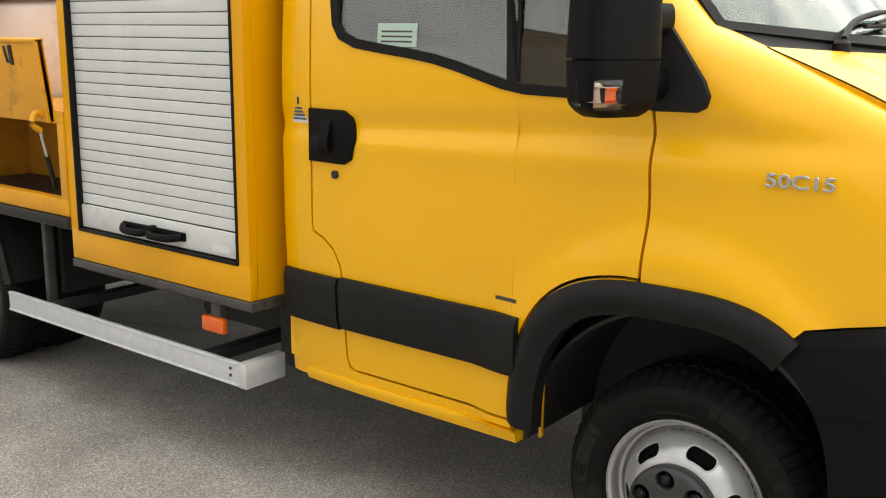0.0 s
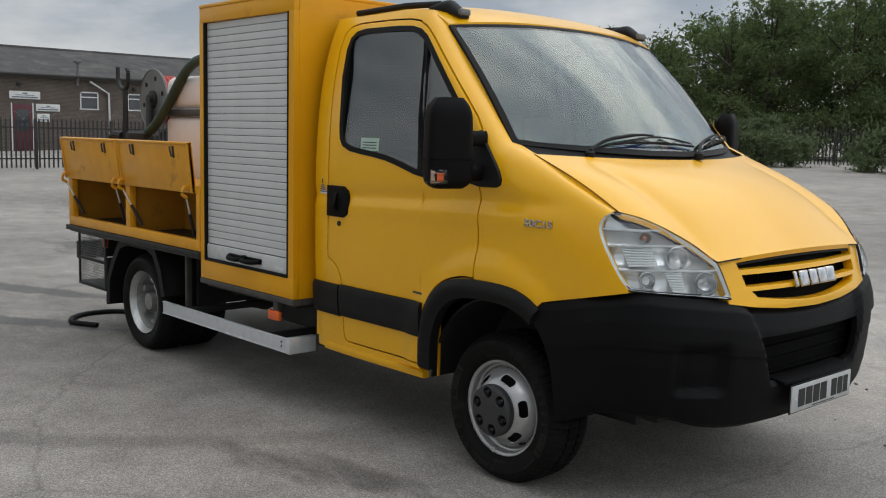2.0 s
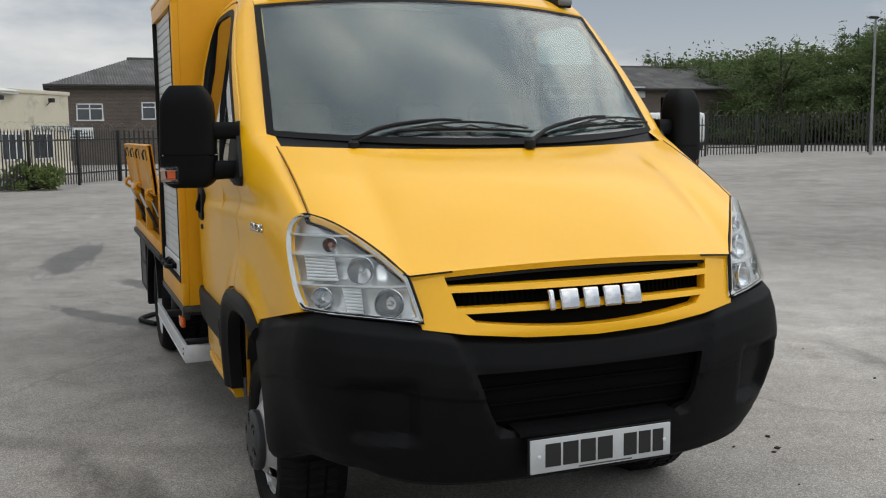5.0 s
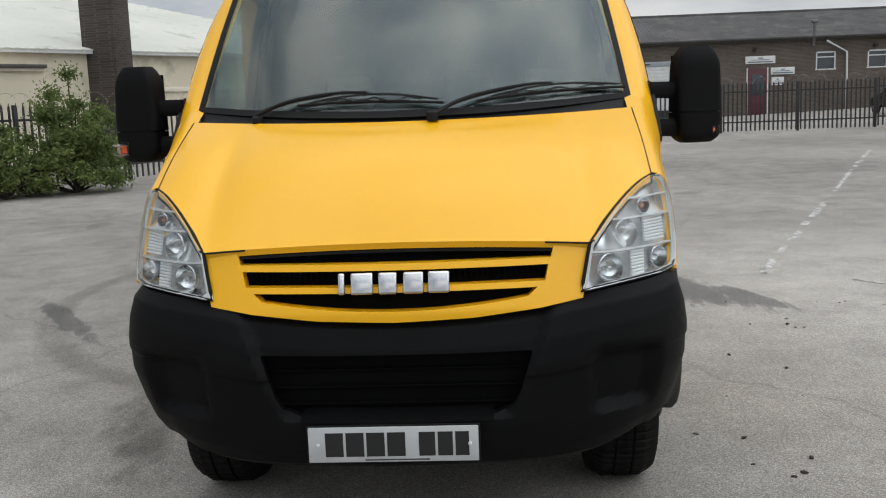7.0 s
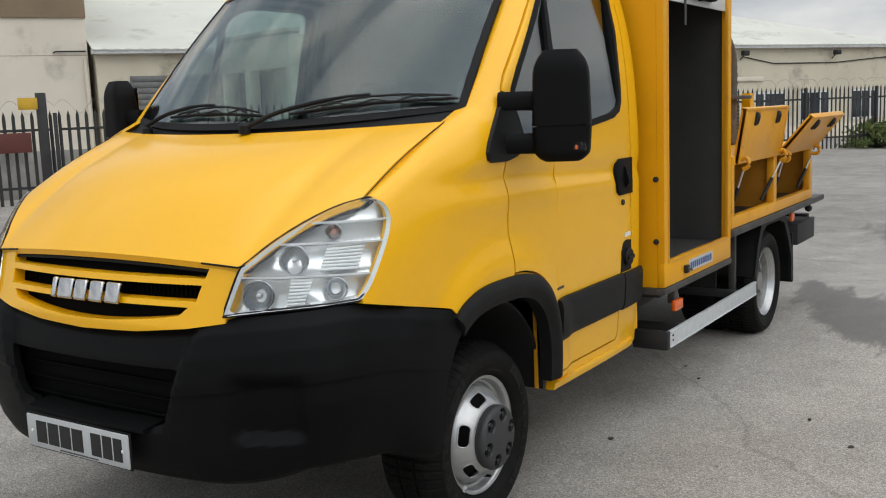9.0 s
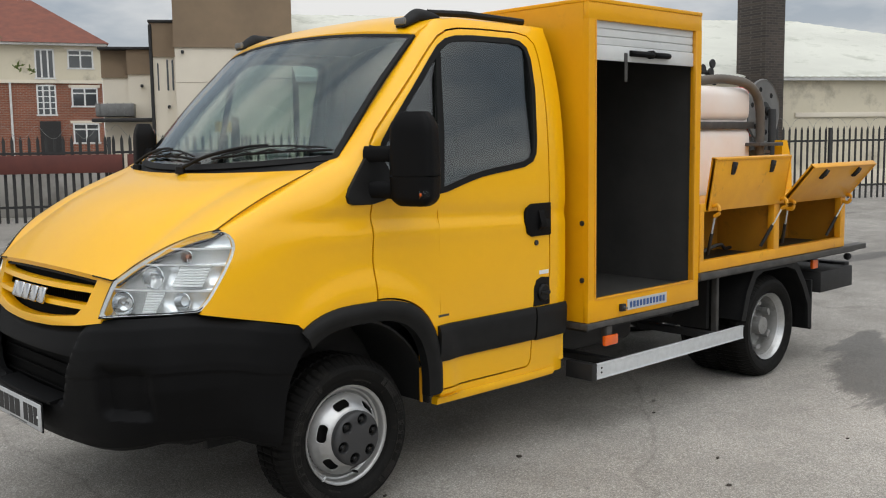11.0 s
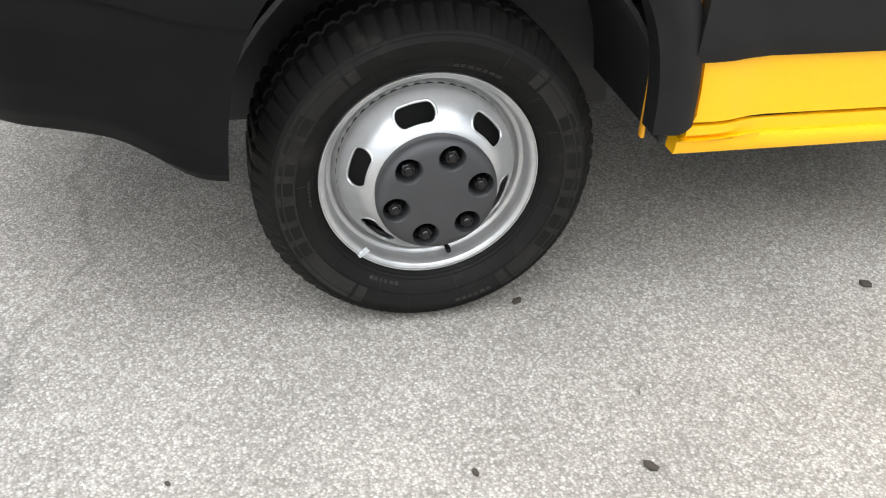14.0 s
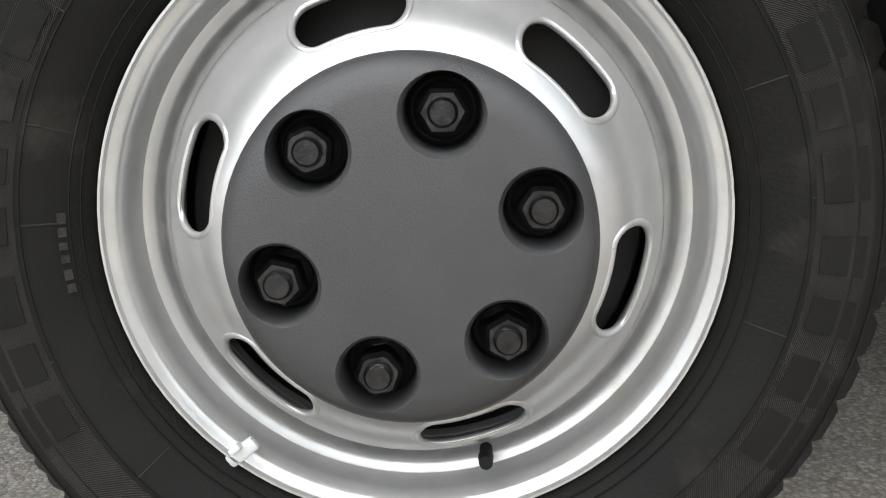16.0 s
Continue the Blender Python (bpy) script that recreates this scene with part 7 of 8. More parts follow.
# front wheels: steel disc set outwards, grey cap, six nuts
def wheel_meshes(dished):
    o = {}
    w = 0.0
    tp = [(0.2190, -0.008), (0.2200, -0.002), (0.2218, 0.0035), (0.2262, 0.0085), (0.234, 0.0165), (0.262, 0.031), (0.292, 0.035), (0.312, 0.028), (0.326, 0.012), (0.334, -0.006)]
    tread = [(0.3445, -0.022), (0.3455, -0.060), (0.336, -0.062), (0.336, -0.070), (0.3465, -0.072), (0.3465, -0.098), (0.337, -0.100), (0.337, -0.108), (0.3465, -0.110)]
    half = tp + tread
    prof = half + [(r, -0.20 - h) for r, h in half[::-1] if True]
    prof = [(r, h) for r, h in prof]
    n = 360
    bm = lathe(prof, n, "y", closed=True)
    bm.verts.ensure_lookup_table()
    for v in bm.verts:
        r = math.hypot(v.co.x, v.co.z)
        a = math.atan2(v.co.z, v.co.x) / (2 * math.pi) * n
        k = round(a) % 6
        fine = round(a) % 3
        cut = 0
        if r > 0.342 and k in (0, 1):
            cut = 0.007 if k == 0 else 0.005
        elif 0.322 < r <= 0.342 and k == 0 and not (-0.15 < v.co.y < -0.05):
            cut = 0.0055
        elif 0.322 < r <= 0.342 and fine == 0 and not (-0.15 < v.co.y < -0.05):
            cut = 0.0022
        if cut:
            v.co.x *= (r - cut) / r
            v.co.z *= (r - cut) / r
    o["tyre"] = bm
    if not dished:
        pr = [(0.2196, -0.004), (0.2203, 0.0025), (0.2192, 0.0060), (0.2174, 0.0060), (0.2160, 0.0025), (0.2135, 0.0012), (0.2090, 0.0), (0.2056, -0.0045), (0.2040, -0.0150), (0.2026, -0.0260), (0.1995, -0.0310), (0.1930, -0.0330), (0.1906, -0.0355), (0.1888, -0.0430), (0.1862, -0.0460), (0.1800, -0.0470), (0.1760, -0.0475), (0.1740, -0.055), (0.180, -0.055), (0.188, -0.05), (0.1915, -0.18), (0.197, -0.18), (0.2075, -0.03)]
        o["disc"] = lathe([(0.1795, -0.0470), (0.1787, -0.0330), (0.1772, -0.0220), (0.1745, -0.0160), (0.1700, -0.0090), (0.1630, 0.0015), (0.1550, 0.0125), (0.1460, 0.0225), (0.1370, 0.0310), (0.1280, 0.0380), (0.1200, 0.0430), (0.105, 0.0460), (0.105, 0.0410), (0.1190, 0.0380), (0.1270, 0.0330), (0.1355, 0.0262), (0.1440, 0.0178), (0.1528, 0.0080), (0.1608, -0.0035), (0.1680, -0.0145), (0.1725, -0.0260), (0.1735, -0.0375)], 144, "y", closed=True)
    else:
        pr = [(0.2205, 0.018), (0.2235, 0.012), (0.222, 0.004), (0.2145, 0.000), (0.2075, -0.004), (0.203, -0.014), (0.199, -0.028), (0.192, -0.040), (0.188, -0.060), (0.186, -0.105), (0.180, -0.125), (0.165, -0.135), (0.13, -0.140), (0.115, -0.128), (0.085, -0.128), (0.08, -0.11), (0.06, -0.085), (0.058, -0.02), (0.03, -0.015), (0.001, -0.015), (0.001, -0.16), (0.19, -0.16), (0.21, -0.02)]
    o["rim"] = lathe(pr, 96, "y", closed=True)
    return o


def slot_cutter(ang, r0, long, wide, lo, hi):
    pts = []
    for side_a, c in ((0, 1), (180, -1)):
        for i in range(9):
            a = radians(side_a - 90 + 180 * i / 8)
            pts.append((c * (long / 2 - wide / 2) + wide / 2 * math.cos(a), wide / 2 * math.sin(a)))
        pts += [(c * (long / 2 - wide / 2) * q, c * wide / 2) for q in (0.6, 0.2, -0.2, -0.6)]
    bm = prism(pts, "y", lo, hi)
    for v in bm.verts:
        # bend along the circle
        phi = v.co.x / r0
        rr = r0 + v.co.z
        v.co.x, v.co.z = rr * math.sin(phi), rr * math.cos(phi)
    bmesh.ops.transform(bm, matrix=Euler((0, radians(ang), 0)).to_matrix().to_4x4(), verts=bm.verts)
    bmesh.ops.recalc_face_normals(bm, faces=bm.faces)
    return bm


fm, rm = wheel_meshes(False), wheel_meshes(True)
wheel = part("front_wheel", fm["rim"], RIM, truck, "silver steel wheel with slots and a black tyre", 40)
disc = part("wheel_disc", fm["disc"], RIM, wheel, "", 50)
carve(disc, [slot_cutter(15 + 60 * k, 0.1480, 0.080, 0.030, -0.06, 0.12) for k in range(6)])
HUB = [(0.010, 0.890, 0.337), (0.010, -0.890, 0.337)]
part("tyre", fm["tyre"], TYRE, wheel, "black road tyre with worn tread", 25)
cap_bm = lathe([(0.116, 0.036), (0.1183, 0.056), (0.1192, 0.063), (0.1184, 0.0695), (0.1145, 0.076), (0.107, 0.0815), (0.095, 0.084), (0.06, 0.0852), (0.03, 0.0856), (0.008, 0.0858)], 72)
cap = part("wheel_cap", cap_bm, CAP, wheel, "dark grey plastic wheel cap", 40)
for k in range(6):
    a = radians(75 + 60 * k)
    hx, hz = -0.085 * math.cos(a), 0.085 * math.sin(a)
    bm = lathe([(0.0235, 0.046), (0.0245, 0.078), (0.0252, 0.0815), (0.0275, 0.0848), (0.034, 0.100)], 32)
    bmesh.ops.translate(bm, vec=(hx, 0, hz), verts=bm.verts)
    bmesh.ops.recalc_face_normals(bm, faces=bm.faces)
    carve(cap, [bm])
    st = lathe([(0.0232, 0.0465), (0.0232, 0.0500), (0.0205, 0.0520), (0.004, 0.0520)], 24)
    bmesh.ops.translate(st, vec=(hx, 0, hz), verts=st.verts)
    part("nut_seat", st, RUBBER, wheel)
for k in range(6):
    a = radians(75 + 60 * k)
    hx, hz = -0.085 * math.cos(a), 0.085 * math.sin(a)
    nb = lathe([(0.001, 0.053), (0.0185, 0.053), (0.0185, 0.058), (0.0158, 0.060), (0.0158, 0.076), (0.013, 0.080), (0.0095, 0.080), (0.0092, 0.083), (0.0075, 0.0855), (0.001, 0.0855)], 6 * 4)
    for v in nb.verts:
        r = math.hypot(v.co.x, v.co.z)
        if 0.0125 < r < 0.0165:
            t = (math.atan2(v.co.z, v.co.x) + k * 0.4) % (math.pi / 3) - math.pi / 6
            f = math.cos(math.pi / 6) / math.cos(t) * 1.02
            v.co.x *= f
            v.co.z *= f
    bmesh.ops.translate(nb, vec=(hx, 0, hz), verts=nb.verts)
    nut = part("wheel_nut", nb, NUT, wheel, "", 25)
DISC_Y = smooth((0.105, 0.120, 0.128, 0.137, 0.146, 0.155, 0.163, 0.170, 0.1745), (0.046, 0.043, 0.038, 0.031, 0.0225, 0.0125, 0.0015, -0.009, -0.016))
for k in range(6):
    lip = []
    for c in (1, -1):
        flat = [(c * 0.025 + 0.0158 * math.cos(t), 0.0158 * math.sin(t)) for t in [radians((0 if c > 0 else 180) - 90 + 15 * i) for i in range(13)]]
        for px, pz in flat + [(c * 0.025 * q, c * 0.0158) for q in (0.75, 0.5, 0.25, 0.0, -0.25, -0.5, -0.75)]:
            a, rr = px / 0.1480 + radians(15 + 60 * k), 0.1480 + pz
            lip.append((rr * math.sin(a), DISC_Y(rr) - 0.0026, rr * math.cos(a)))
    part("slot_lip", tube(lip + [lip[0]], 0.0030, 10), RIM, wheel, "", 80)
# added black sleeve and backing that stand in for the shade behind the slots
part("barrel_lining", lathe([(0.1775, -0.040), (0.1795, -0.040), (0.1830, -0.175), (0.1800, -0.175)], 48, closed=True), CHASSIS, wheel)
part("brake_drum", lathe([(0.165, -0.045), (0.168, -0.05), (0.168, -0.15), (0.10, -0.15)], 40), CHASSIS, wheel)
va = radians(-75)
vv = tube([(-0.186 * math.cos(va), -0.030, 0.186 * math.sin(va)), (-0.185 * math.cos(va), -0.012, 0.185 * math.sin(va)), (-0.1835 * math.cos(va), -0.010, 0.1835 * math.sin(va)), (-0.182 * math.cos(va), 0.006, 0.182 * math.sin(va))], [0.005, 0.0045, 0.0058, 0.0052], 12)
part("valve", vv, RUBBER, wheel)
wa = radians(-128)
wb = box((-0.013, -0.0045, -0.005), (0.013, 0.0035, 0.006), 0.0025, m=pose(-0.2110 * math.cos(wa), 0.0025, 0.2110 * math.sin(wa), 0, 128 - 90, 0))
join(wb, box((-0.005, -0.002, 0.004), (0.005, 0.007, 0.0095), 0.002, m=pose(-0.2110 * math.cos(wa), 0.0055, 0.2110 * math.sin(wa), 0, 128 - 90, 0)))
part("balance_weight", wb, ALU, wheel)
# raised sidewall print as plain bars on arcs, thin rings and radial lines
SIDE_Y = curve((0.2200, 0.2218, 0.2262, 0.234, 0.262, 0.292, 0.312, 0.326), (-0.002, 0.0035, 0.0085, 0.0165, 0.031, 0.035, 0.028, 0.012))
def band_pt(a0, a1, r0, r1, lift):
    def f(u, v):
        a, r = radians(a0 + (a1 - a0) * u), r0 + (r1 - r0) * v
        return (-r * math.cos(a), SIDE_Y(r) + lift, r * math.sin(a))
    return f


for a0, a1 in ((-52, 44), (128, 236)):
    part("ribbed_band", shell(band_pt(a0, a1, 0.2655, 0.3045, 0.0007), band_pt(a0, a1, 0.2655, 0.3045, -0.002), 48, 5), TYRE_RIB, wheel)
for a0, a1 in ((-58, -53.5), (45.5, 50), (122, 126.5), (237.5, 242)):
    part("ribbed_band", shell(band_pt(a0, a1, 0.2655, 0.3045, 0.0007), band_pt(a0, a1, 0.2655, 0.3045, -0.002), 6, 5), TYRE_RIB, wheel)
for a0, a1, n, r0, r1 in ((-36, 30, 7, 0.270, 0.299), (146, 212, 7, 0.270, 0.299), (60, 84, 7, 0.240, 0.247), (-120, -104, 6, 0.240, 0.247), (-78, -62, 6, 0.286, 0.293), (176, 190, 6, 0.236, 0.241)):
    for k in range(n):
        p0 = a0 + (a1 - a0) * (k + 0.10 + 0.12 * ((k * 7) % 3) / 2) / n
        p1 = a0 + (a1 - a0) * (k + 0.90 - 0.22 * ((k * 5) % 4) / 3) / n

        def sf(u, v, lift=0.0009):
            a = radians(p0 + (p1 - p0) * u)
            r = r0 + (r1 - r0) * v
            return (-r * math.cos(a), SIDE_Y(r) + lift, r * math.sin(a))
        part("sidewall_bar", shell(lambda u, v: sf(u, v, 0.0016), lambda u, v: sf(u, v, -0.002), 5, 2), TYRE if r1 - r0 > 0.02 else TYRE_MARK, wheel)
for r in (0.2285, 0.2345, 0.2625, 0.3035, 0.311):
    part("sidewall_ring", lathe([(r - 0.0007, SIDE_Y(r - 0.0007) - 0.001), (r - 0.0005, SIDE_Y(r) + 0.0010), (r + 0.0005, SIDE_Y(r) + 0.0010), (r + 0.0007, SIDE_Y(r + 0.0007) - 0.001)], 96, closed=True), TYRE, wheel)
for k, a in enumerate((4, 22, 41, 63, 85, 118, 146, 163, 178, 199, 221, 247, 262, 284, 301, 322, 343)):
    a = radians(a)
    r0, r1 = (0.236, 0.262) if k % 3 else (0.262, 0.303)
    part("sidewall_rib", tube([(-(r0 + (r1 - r0) * q) * math.cos(a), SIDE_Y(r0 + (r1 - r0) * q) + 0.0003, (r0 + (r1 - r0) * q) * math.sin(a)) for q in (0, 0.33, 0.67, 1)], 0.0006, 5), TYRE_MARK, wheel)
wheel.matrix_basis = Matrix.Translation(HUB[0])
wheel2 = same("front_wheel", wheel, truck, Matrix.Translation(HUB[1]) @ Euler((0, 0, math.pi)).to_matrix().to_4x4() @ Euler((0, radians(26), 0)).to_matrix().to_4x4())
tagged(wheel2, "silver steel wheel with slots and a black tyre")
for c in wheel.children:
    same(c.name.split(".")[0], c, wheel2)
part("brake_disc", lathe([(0.17, 0.80), (0.17, 0.83), (0.05, 0.84)], 32), FLANGE, truck).matrix_basis = Matrix.Translation((0.01, 0, 0.337))
part("brake_disc", lathe([(0.17, -0.80), (0.17, -0.83), (0.05, -0.84)], 32), FLANGE, truck).matrix_basis = Matrix.Translation((0.01, 0, 0.337))

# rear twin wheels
# dish coloured dark for its shade, its outer edge left in plain silver
rear = part("rear_wheel", rm["rim"], RIM_SHADED, truck, "deep dished silver rear wheel", 40)
carve(rear, [slot_cutter(60 * k, 0.150, 0.055, 0.028, -0.30, -0.05) for k in range(6)])
rear.matrix_basis = Matrix.Translation((-3.45, 0.968, 0.337))
part("rim_edge", lathe([(0.2232, 0.012), (0.2236, 0.0165), (0.2222, 0.0190), (0.2120, 0.0050), (0.2045, -0.010), (0.2005, -0.024), (0.1985, -0.024), (0.203, -0.014), (0.2075, -0.0045), (0.2145, -0.001)], 72, closed=True), RIM, rear)
part("tyre", rm["tyre"], TYRE, rear, "black twin rear tyre", 25)
rt = [c for c in rear.children if c.name.startswith("tyre")][0]
same("inner_tyre", rt, rear, Matrix.Translation((0, -0.235, 0)))
rear2 = same("rear_wheel", rear, truck, Matrix.Translation((-3.45, -0.968, 0.337)) @ Euler((0, 0, math.pi)).to_matrix().to_4x4())
same("tyre", rt, rear2)
same("rim_edge", [c for c in rear.children if c.name.startswith("rim_edge")][0], rear2)
same("inner_tyre", rt, rear2, Matrix.Translation((0, -0.235, 0)))
part("axle", tube([(-3.45, -0.75, 0.337), (-3.45, 0.75, 0.337)], 0.07, 12), CHASSIS, truck)
part("differential", lathe([(0.02, -0.16), (0.13, -0.10), (0.16, 0.0), (0.13, 0.10), (0.02, 0.16)], 20), CHASSIS, truck).matrix_basis = Matrix.Translation((-3.45, 0, 0.337))
part("front_axle", tube([(0.01, -0.75, 0.30), (0.01, 0.75, 0.30)], 0.05, 10), CHASSIS, truck)
part("engine_block", box((-0.45, -0.45, 0.30), (0.55, 0.45, 1.05), 0.03), CHASSIS, truck)

# chassis rails and parts below
for s in (-1, 1):
    part("chassis_rail", box((-4.55, s * 0.42 - 0.04, 0.46), (0.30, s * 0.42 + 0.04, 0.64), 0.01), CHASSIS, truck)
    part("leaf_spring", tube(bend([(-2.85, s * 0.52, 0.46), (-3.45, s * 0.52, 0.36), (-4.05, s * 0.52, 0.46)], 6), 0.03, 6), CHASSIS, truck)
for x in (-1.6, -2.4, -3.2, -4.1):
    part("cross_member", box((x - 0.04, -0.44, 0.48), (x + 0.04, 0.44, 0.60), 0.01), CHASSIS, truck)
part("fuel_tank", box((-2.45, 0.18, 0.36), (-1.62, 0.62, 0.58), 0.05, seg=3), CHASSIS, truck)
part("battery_box", box((-1.60, -0.80, 0.33), (-1.40, -0.45, 0.62), 0.02), CHASSIS, truck)
part("pump_unit", box((-2.30, -0.60, 0.34), (-1.75, -0.20, 0.56), 0.04), CHASSIS, truck)
part("exhaust", tube(bend([(-0.6, 0.2, 0.36), (-1.8, 0.1, 0.38), (-2.8, -0.1, 0.36), (-3.2, -0.15, 0.50)], 5), 0.035, 10), FLANGE, truck)
part("prop_shaft", tube([(-0.5, 0, 0.42), (-3.35, 0, 0.38)], 0.04, 10), CHASSIS, truck)

# side steps, marker lamps
for s in (-1, 1):
    stp = part("side_step", box((-3.035, s * 1.035 - 0.006, 0.326), (-1.542, s * 1.035 + 0.006, 0.410), 0.003), ALU, truck, "long silver aluminium side guard rail")
    for zz in (0.330, 0.404):
        part("step_flange", box((-3.035, min(s * 1.020, s * 1.045), zz - 0.004), (-1.542, max(s * 1.020, s * 1.045), zz + 0.004), 0.002), ALU, stp)
    part("step_end", box((-1.5415, min(s * 0.86, s * 1.044), 0.322), (-1.500, max(s * 0.86, s * 1.044), 0.414), 0.006), ALU if s < 0 else CHASSIS, stp)
    for zz in (0.36, 0.385):
        bm = lathe([(0.006, 0.0), (0.006, 0.004), (0.002, 0.005)], 8)
        bmesh.ops.transform(bm, matrix=Matrix.Translation((-1.58, s * 1.041, zz)) @ Matrix.Diagonal((1, s, 1, 1)), verts=bm.verts)
        part("rivet", bm, FLANGE, stp)
    for x in (-1.75, -2.75):
        part("step_bracket", box((x - 0.03, min(s * 0.45, s * 1.03), 0.36), (x + 0.03, max(s * 0.45, s * 1.03), 0.40), 0.005), CHASSIS, stp)
    ml = part("marker_lamp", box((-1.725, min(s * 1.02, s * 1.045), 0.495), (-1.610, max(s * 1.02, s * 1.045), 0.55), 0.008), AMBER, truck, "orange side marker lamp")
    part("lamp_bracket", box((-1.69, min(s * 0.99, s * 1.03), 0.53), (-1.64, max(s * 0.99, s * 1.03), 0.60), 0.006), FLANGE, ml)
    part("marker_lamp", box((-4.10, min(s * 0.985, s * 1.01), 0.665), (-4.02, max(s * 0.985, s * 1.01), 0.73), 0.008), AMBER, truck, "orange side marker lamp")
    # rear mudguard
    def mg(u, v, s=s, d=0.0):
        prof = [(-3.02, 0.44), (-3.08, 0.62), (-3.16, 0.74), (-3.26, 0.775), (-3.62, 0.775), (-3.74, 0.74), (-3.86, 0.60), (-3.95, 0.45), (-3.965, 0.26)]
        k = u * (len(prof) - 1)
        i = min(int(k), len(prof) - 2)
        x = prof[i][0] + (prof[i + 1][0] - prof[i][0]) * (k - i)
        z = prof[i][1] + (prof[i + 1][1] - prof[i][1]) * (k - i)
        cx, cz = -3.48, 0.35
        return Vector((x + (cx - x) * d, s * (1.03 - 0.50 * v), z + (cz - z) * d))
    mud = part("mudguard", shell(lambda u, v: mg(u, v), lambda u, v: mg(u, v, d=0.03), 32, 2), TRIM, truck, "black plastic rear mudguard")
    part("mudguard_lip", shell(lambda u, v: mg(u, 0.0, d=0.11 * v) + Vector((0, s * 0.006, 0)), lambda u, v: mg(u, 0.03, d=0.11 * v), 32, 2), TRIM, mud)
    part("mudguard_back", box((-3.975, min(s * 0.55, s * 1.03), 0.25), (-3.955, max(s * 0.55, s * 1.03), 0.60), 0.004), TRIM, mud)
    part("mudguard_stay", box((-2.86, min(s * 0.93, s * 0.97), 0.34), (-2.83, max(s * 0.93, s * 0.97), 0.76), 0.005), FLANGE, mud)
part("underbody_screen", box((-3.02, -0.80, 0.36), (-2.99, 0.80, 0.72)), CHASSIS, truck)

# tall locker body behind the cab
BX0, BX1, BY, BZ0, BZ1 = -2.50, -1.462, 1.045, 0.640, 2.292
part("locker_front", box((BX1 - 0.025, -BY + 0.036, BZ0), (BX1 - 0.001, BY - 0.036, BZ1 - 0.001), 0.0), YELLOW_BODY, truck)
part("locker_back", box((BX0 + 0.001, -BY + 0.036, BZ0), (BX0 + 0.025, BY - 0.036, BZ1 - 0.001), 0.0), YELLOW_WORN, truck)
part("locker_roof", box((BX0, -BY - 0.004, BZ1), (BX1, BY + 0.004, BZ1 + 0.02), 0.004), YELLOW_BODY, truck)
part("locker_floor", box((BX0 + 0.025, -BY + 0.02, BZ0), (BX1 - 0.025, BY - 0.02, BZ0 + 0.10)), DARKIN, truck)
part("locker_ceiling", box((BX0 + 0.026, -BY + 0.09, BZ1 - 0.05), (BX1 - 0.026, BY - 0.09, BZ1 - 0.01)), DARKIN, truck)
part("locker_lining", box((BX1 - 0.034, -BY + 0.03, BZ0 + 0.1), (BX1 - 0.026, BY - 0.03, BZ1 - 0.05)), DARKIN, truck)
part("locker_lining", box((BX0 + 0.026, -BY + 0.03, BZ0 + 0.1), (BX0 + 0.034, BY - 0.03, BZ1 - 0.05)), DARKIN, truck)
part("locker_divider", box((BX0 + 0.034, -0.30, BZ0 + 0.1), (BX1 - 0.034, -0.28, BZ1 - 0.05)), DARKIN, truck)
for s in (-1, 1):
    ya, yb = sorted((s * (BY - 0.035), s * BY))
    oz0, oz1, ox0, ox1 = 0.762, 2.205, -2.445, -1.517
    part("locker_sill", box((BX0, ya, BZ0), (BX1, yb, oz0), 0.004), YELLOW_BODY, truck)
    part("locker_header", box((BX0, ya, oz1), (BX1, yb, BZ1), 0.004), YELLOW_BODY, truck)
    part("locker_post", box((BX0 + 0.0005, ya + (0.0005 if s < 0 else 0), oz0 - 0.003), (ox0, yb, oz1 + 0.003), 0.0), YELLOW_BODY, truck)
    part("locker_post", box((ox1, ya + (0.0005 if s < 0 else 0), oz0 - 0.003), (BX1 - 0.0005, yb, oz1 + 0.003), 0.0), YELLOW_BODY, truck)
    fa, fb_ = sorted((s * (BY - 0.02), s * (BY + 0.004)))
    for c, d in (((ox0 - 0.003, oz0 - 0.006), (ox0 + 0.008, oz1)), ((ox1 - 0.008, oz0 - 0.006), (ox1 + 0.003, oz1)), ((ox0, oz0 - 0.008), (ox1, oz0 + 0.004))):
        part("shutter_guide", box((c[0], fa, c[1]), (d[0], fb_, d[1]), 0.002), RUBBER if s < 0 else YELLOW_WORN, truck)
    ea, eb = sorted((s * (BY - 0.05), s * (BY + 0.006)))
    part("locker_edge", box((BX0, ea, BZ0 - 0.034), (BX1 + 0.012, eb, BZ0 - 0.002), 0.004), FLANGE, truck)
part("locker_edge", box((BX1 - 0.05, -BY + 0.05, BZ0 - 0.034), (BX1 + 0.0118, BY - 0.05, BZ0 - 0.0022), 0.0), FLANGE, truck)
part("locker_base", box((BX0, -BY + 0.05, BZ0 - 0.06), (BX1 - 0.05, BY - 0.05, BZ0 - 0.004)), CHASSIS, truck)
for zz in (0.865, 1.165):
    bm = lathe([(0.014, BX1 - 0.002), (0.014, BX1 + 0.006), (0.006, BX1 + 0.008)], 10, "x")
    bmesh.ops.translate(bm, vec=(0, 1.005, zz), verts=bm.verts)
    part("locker_bolt", bm, CHASSIS, truck)

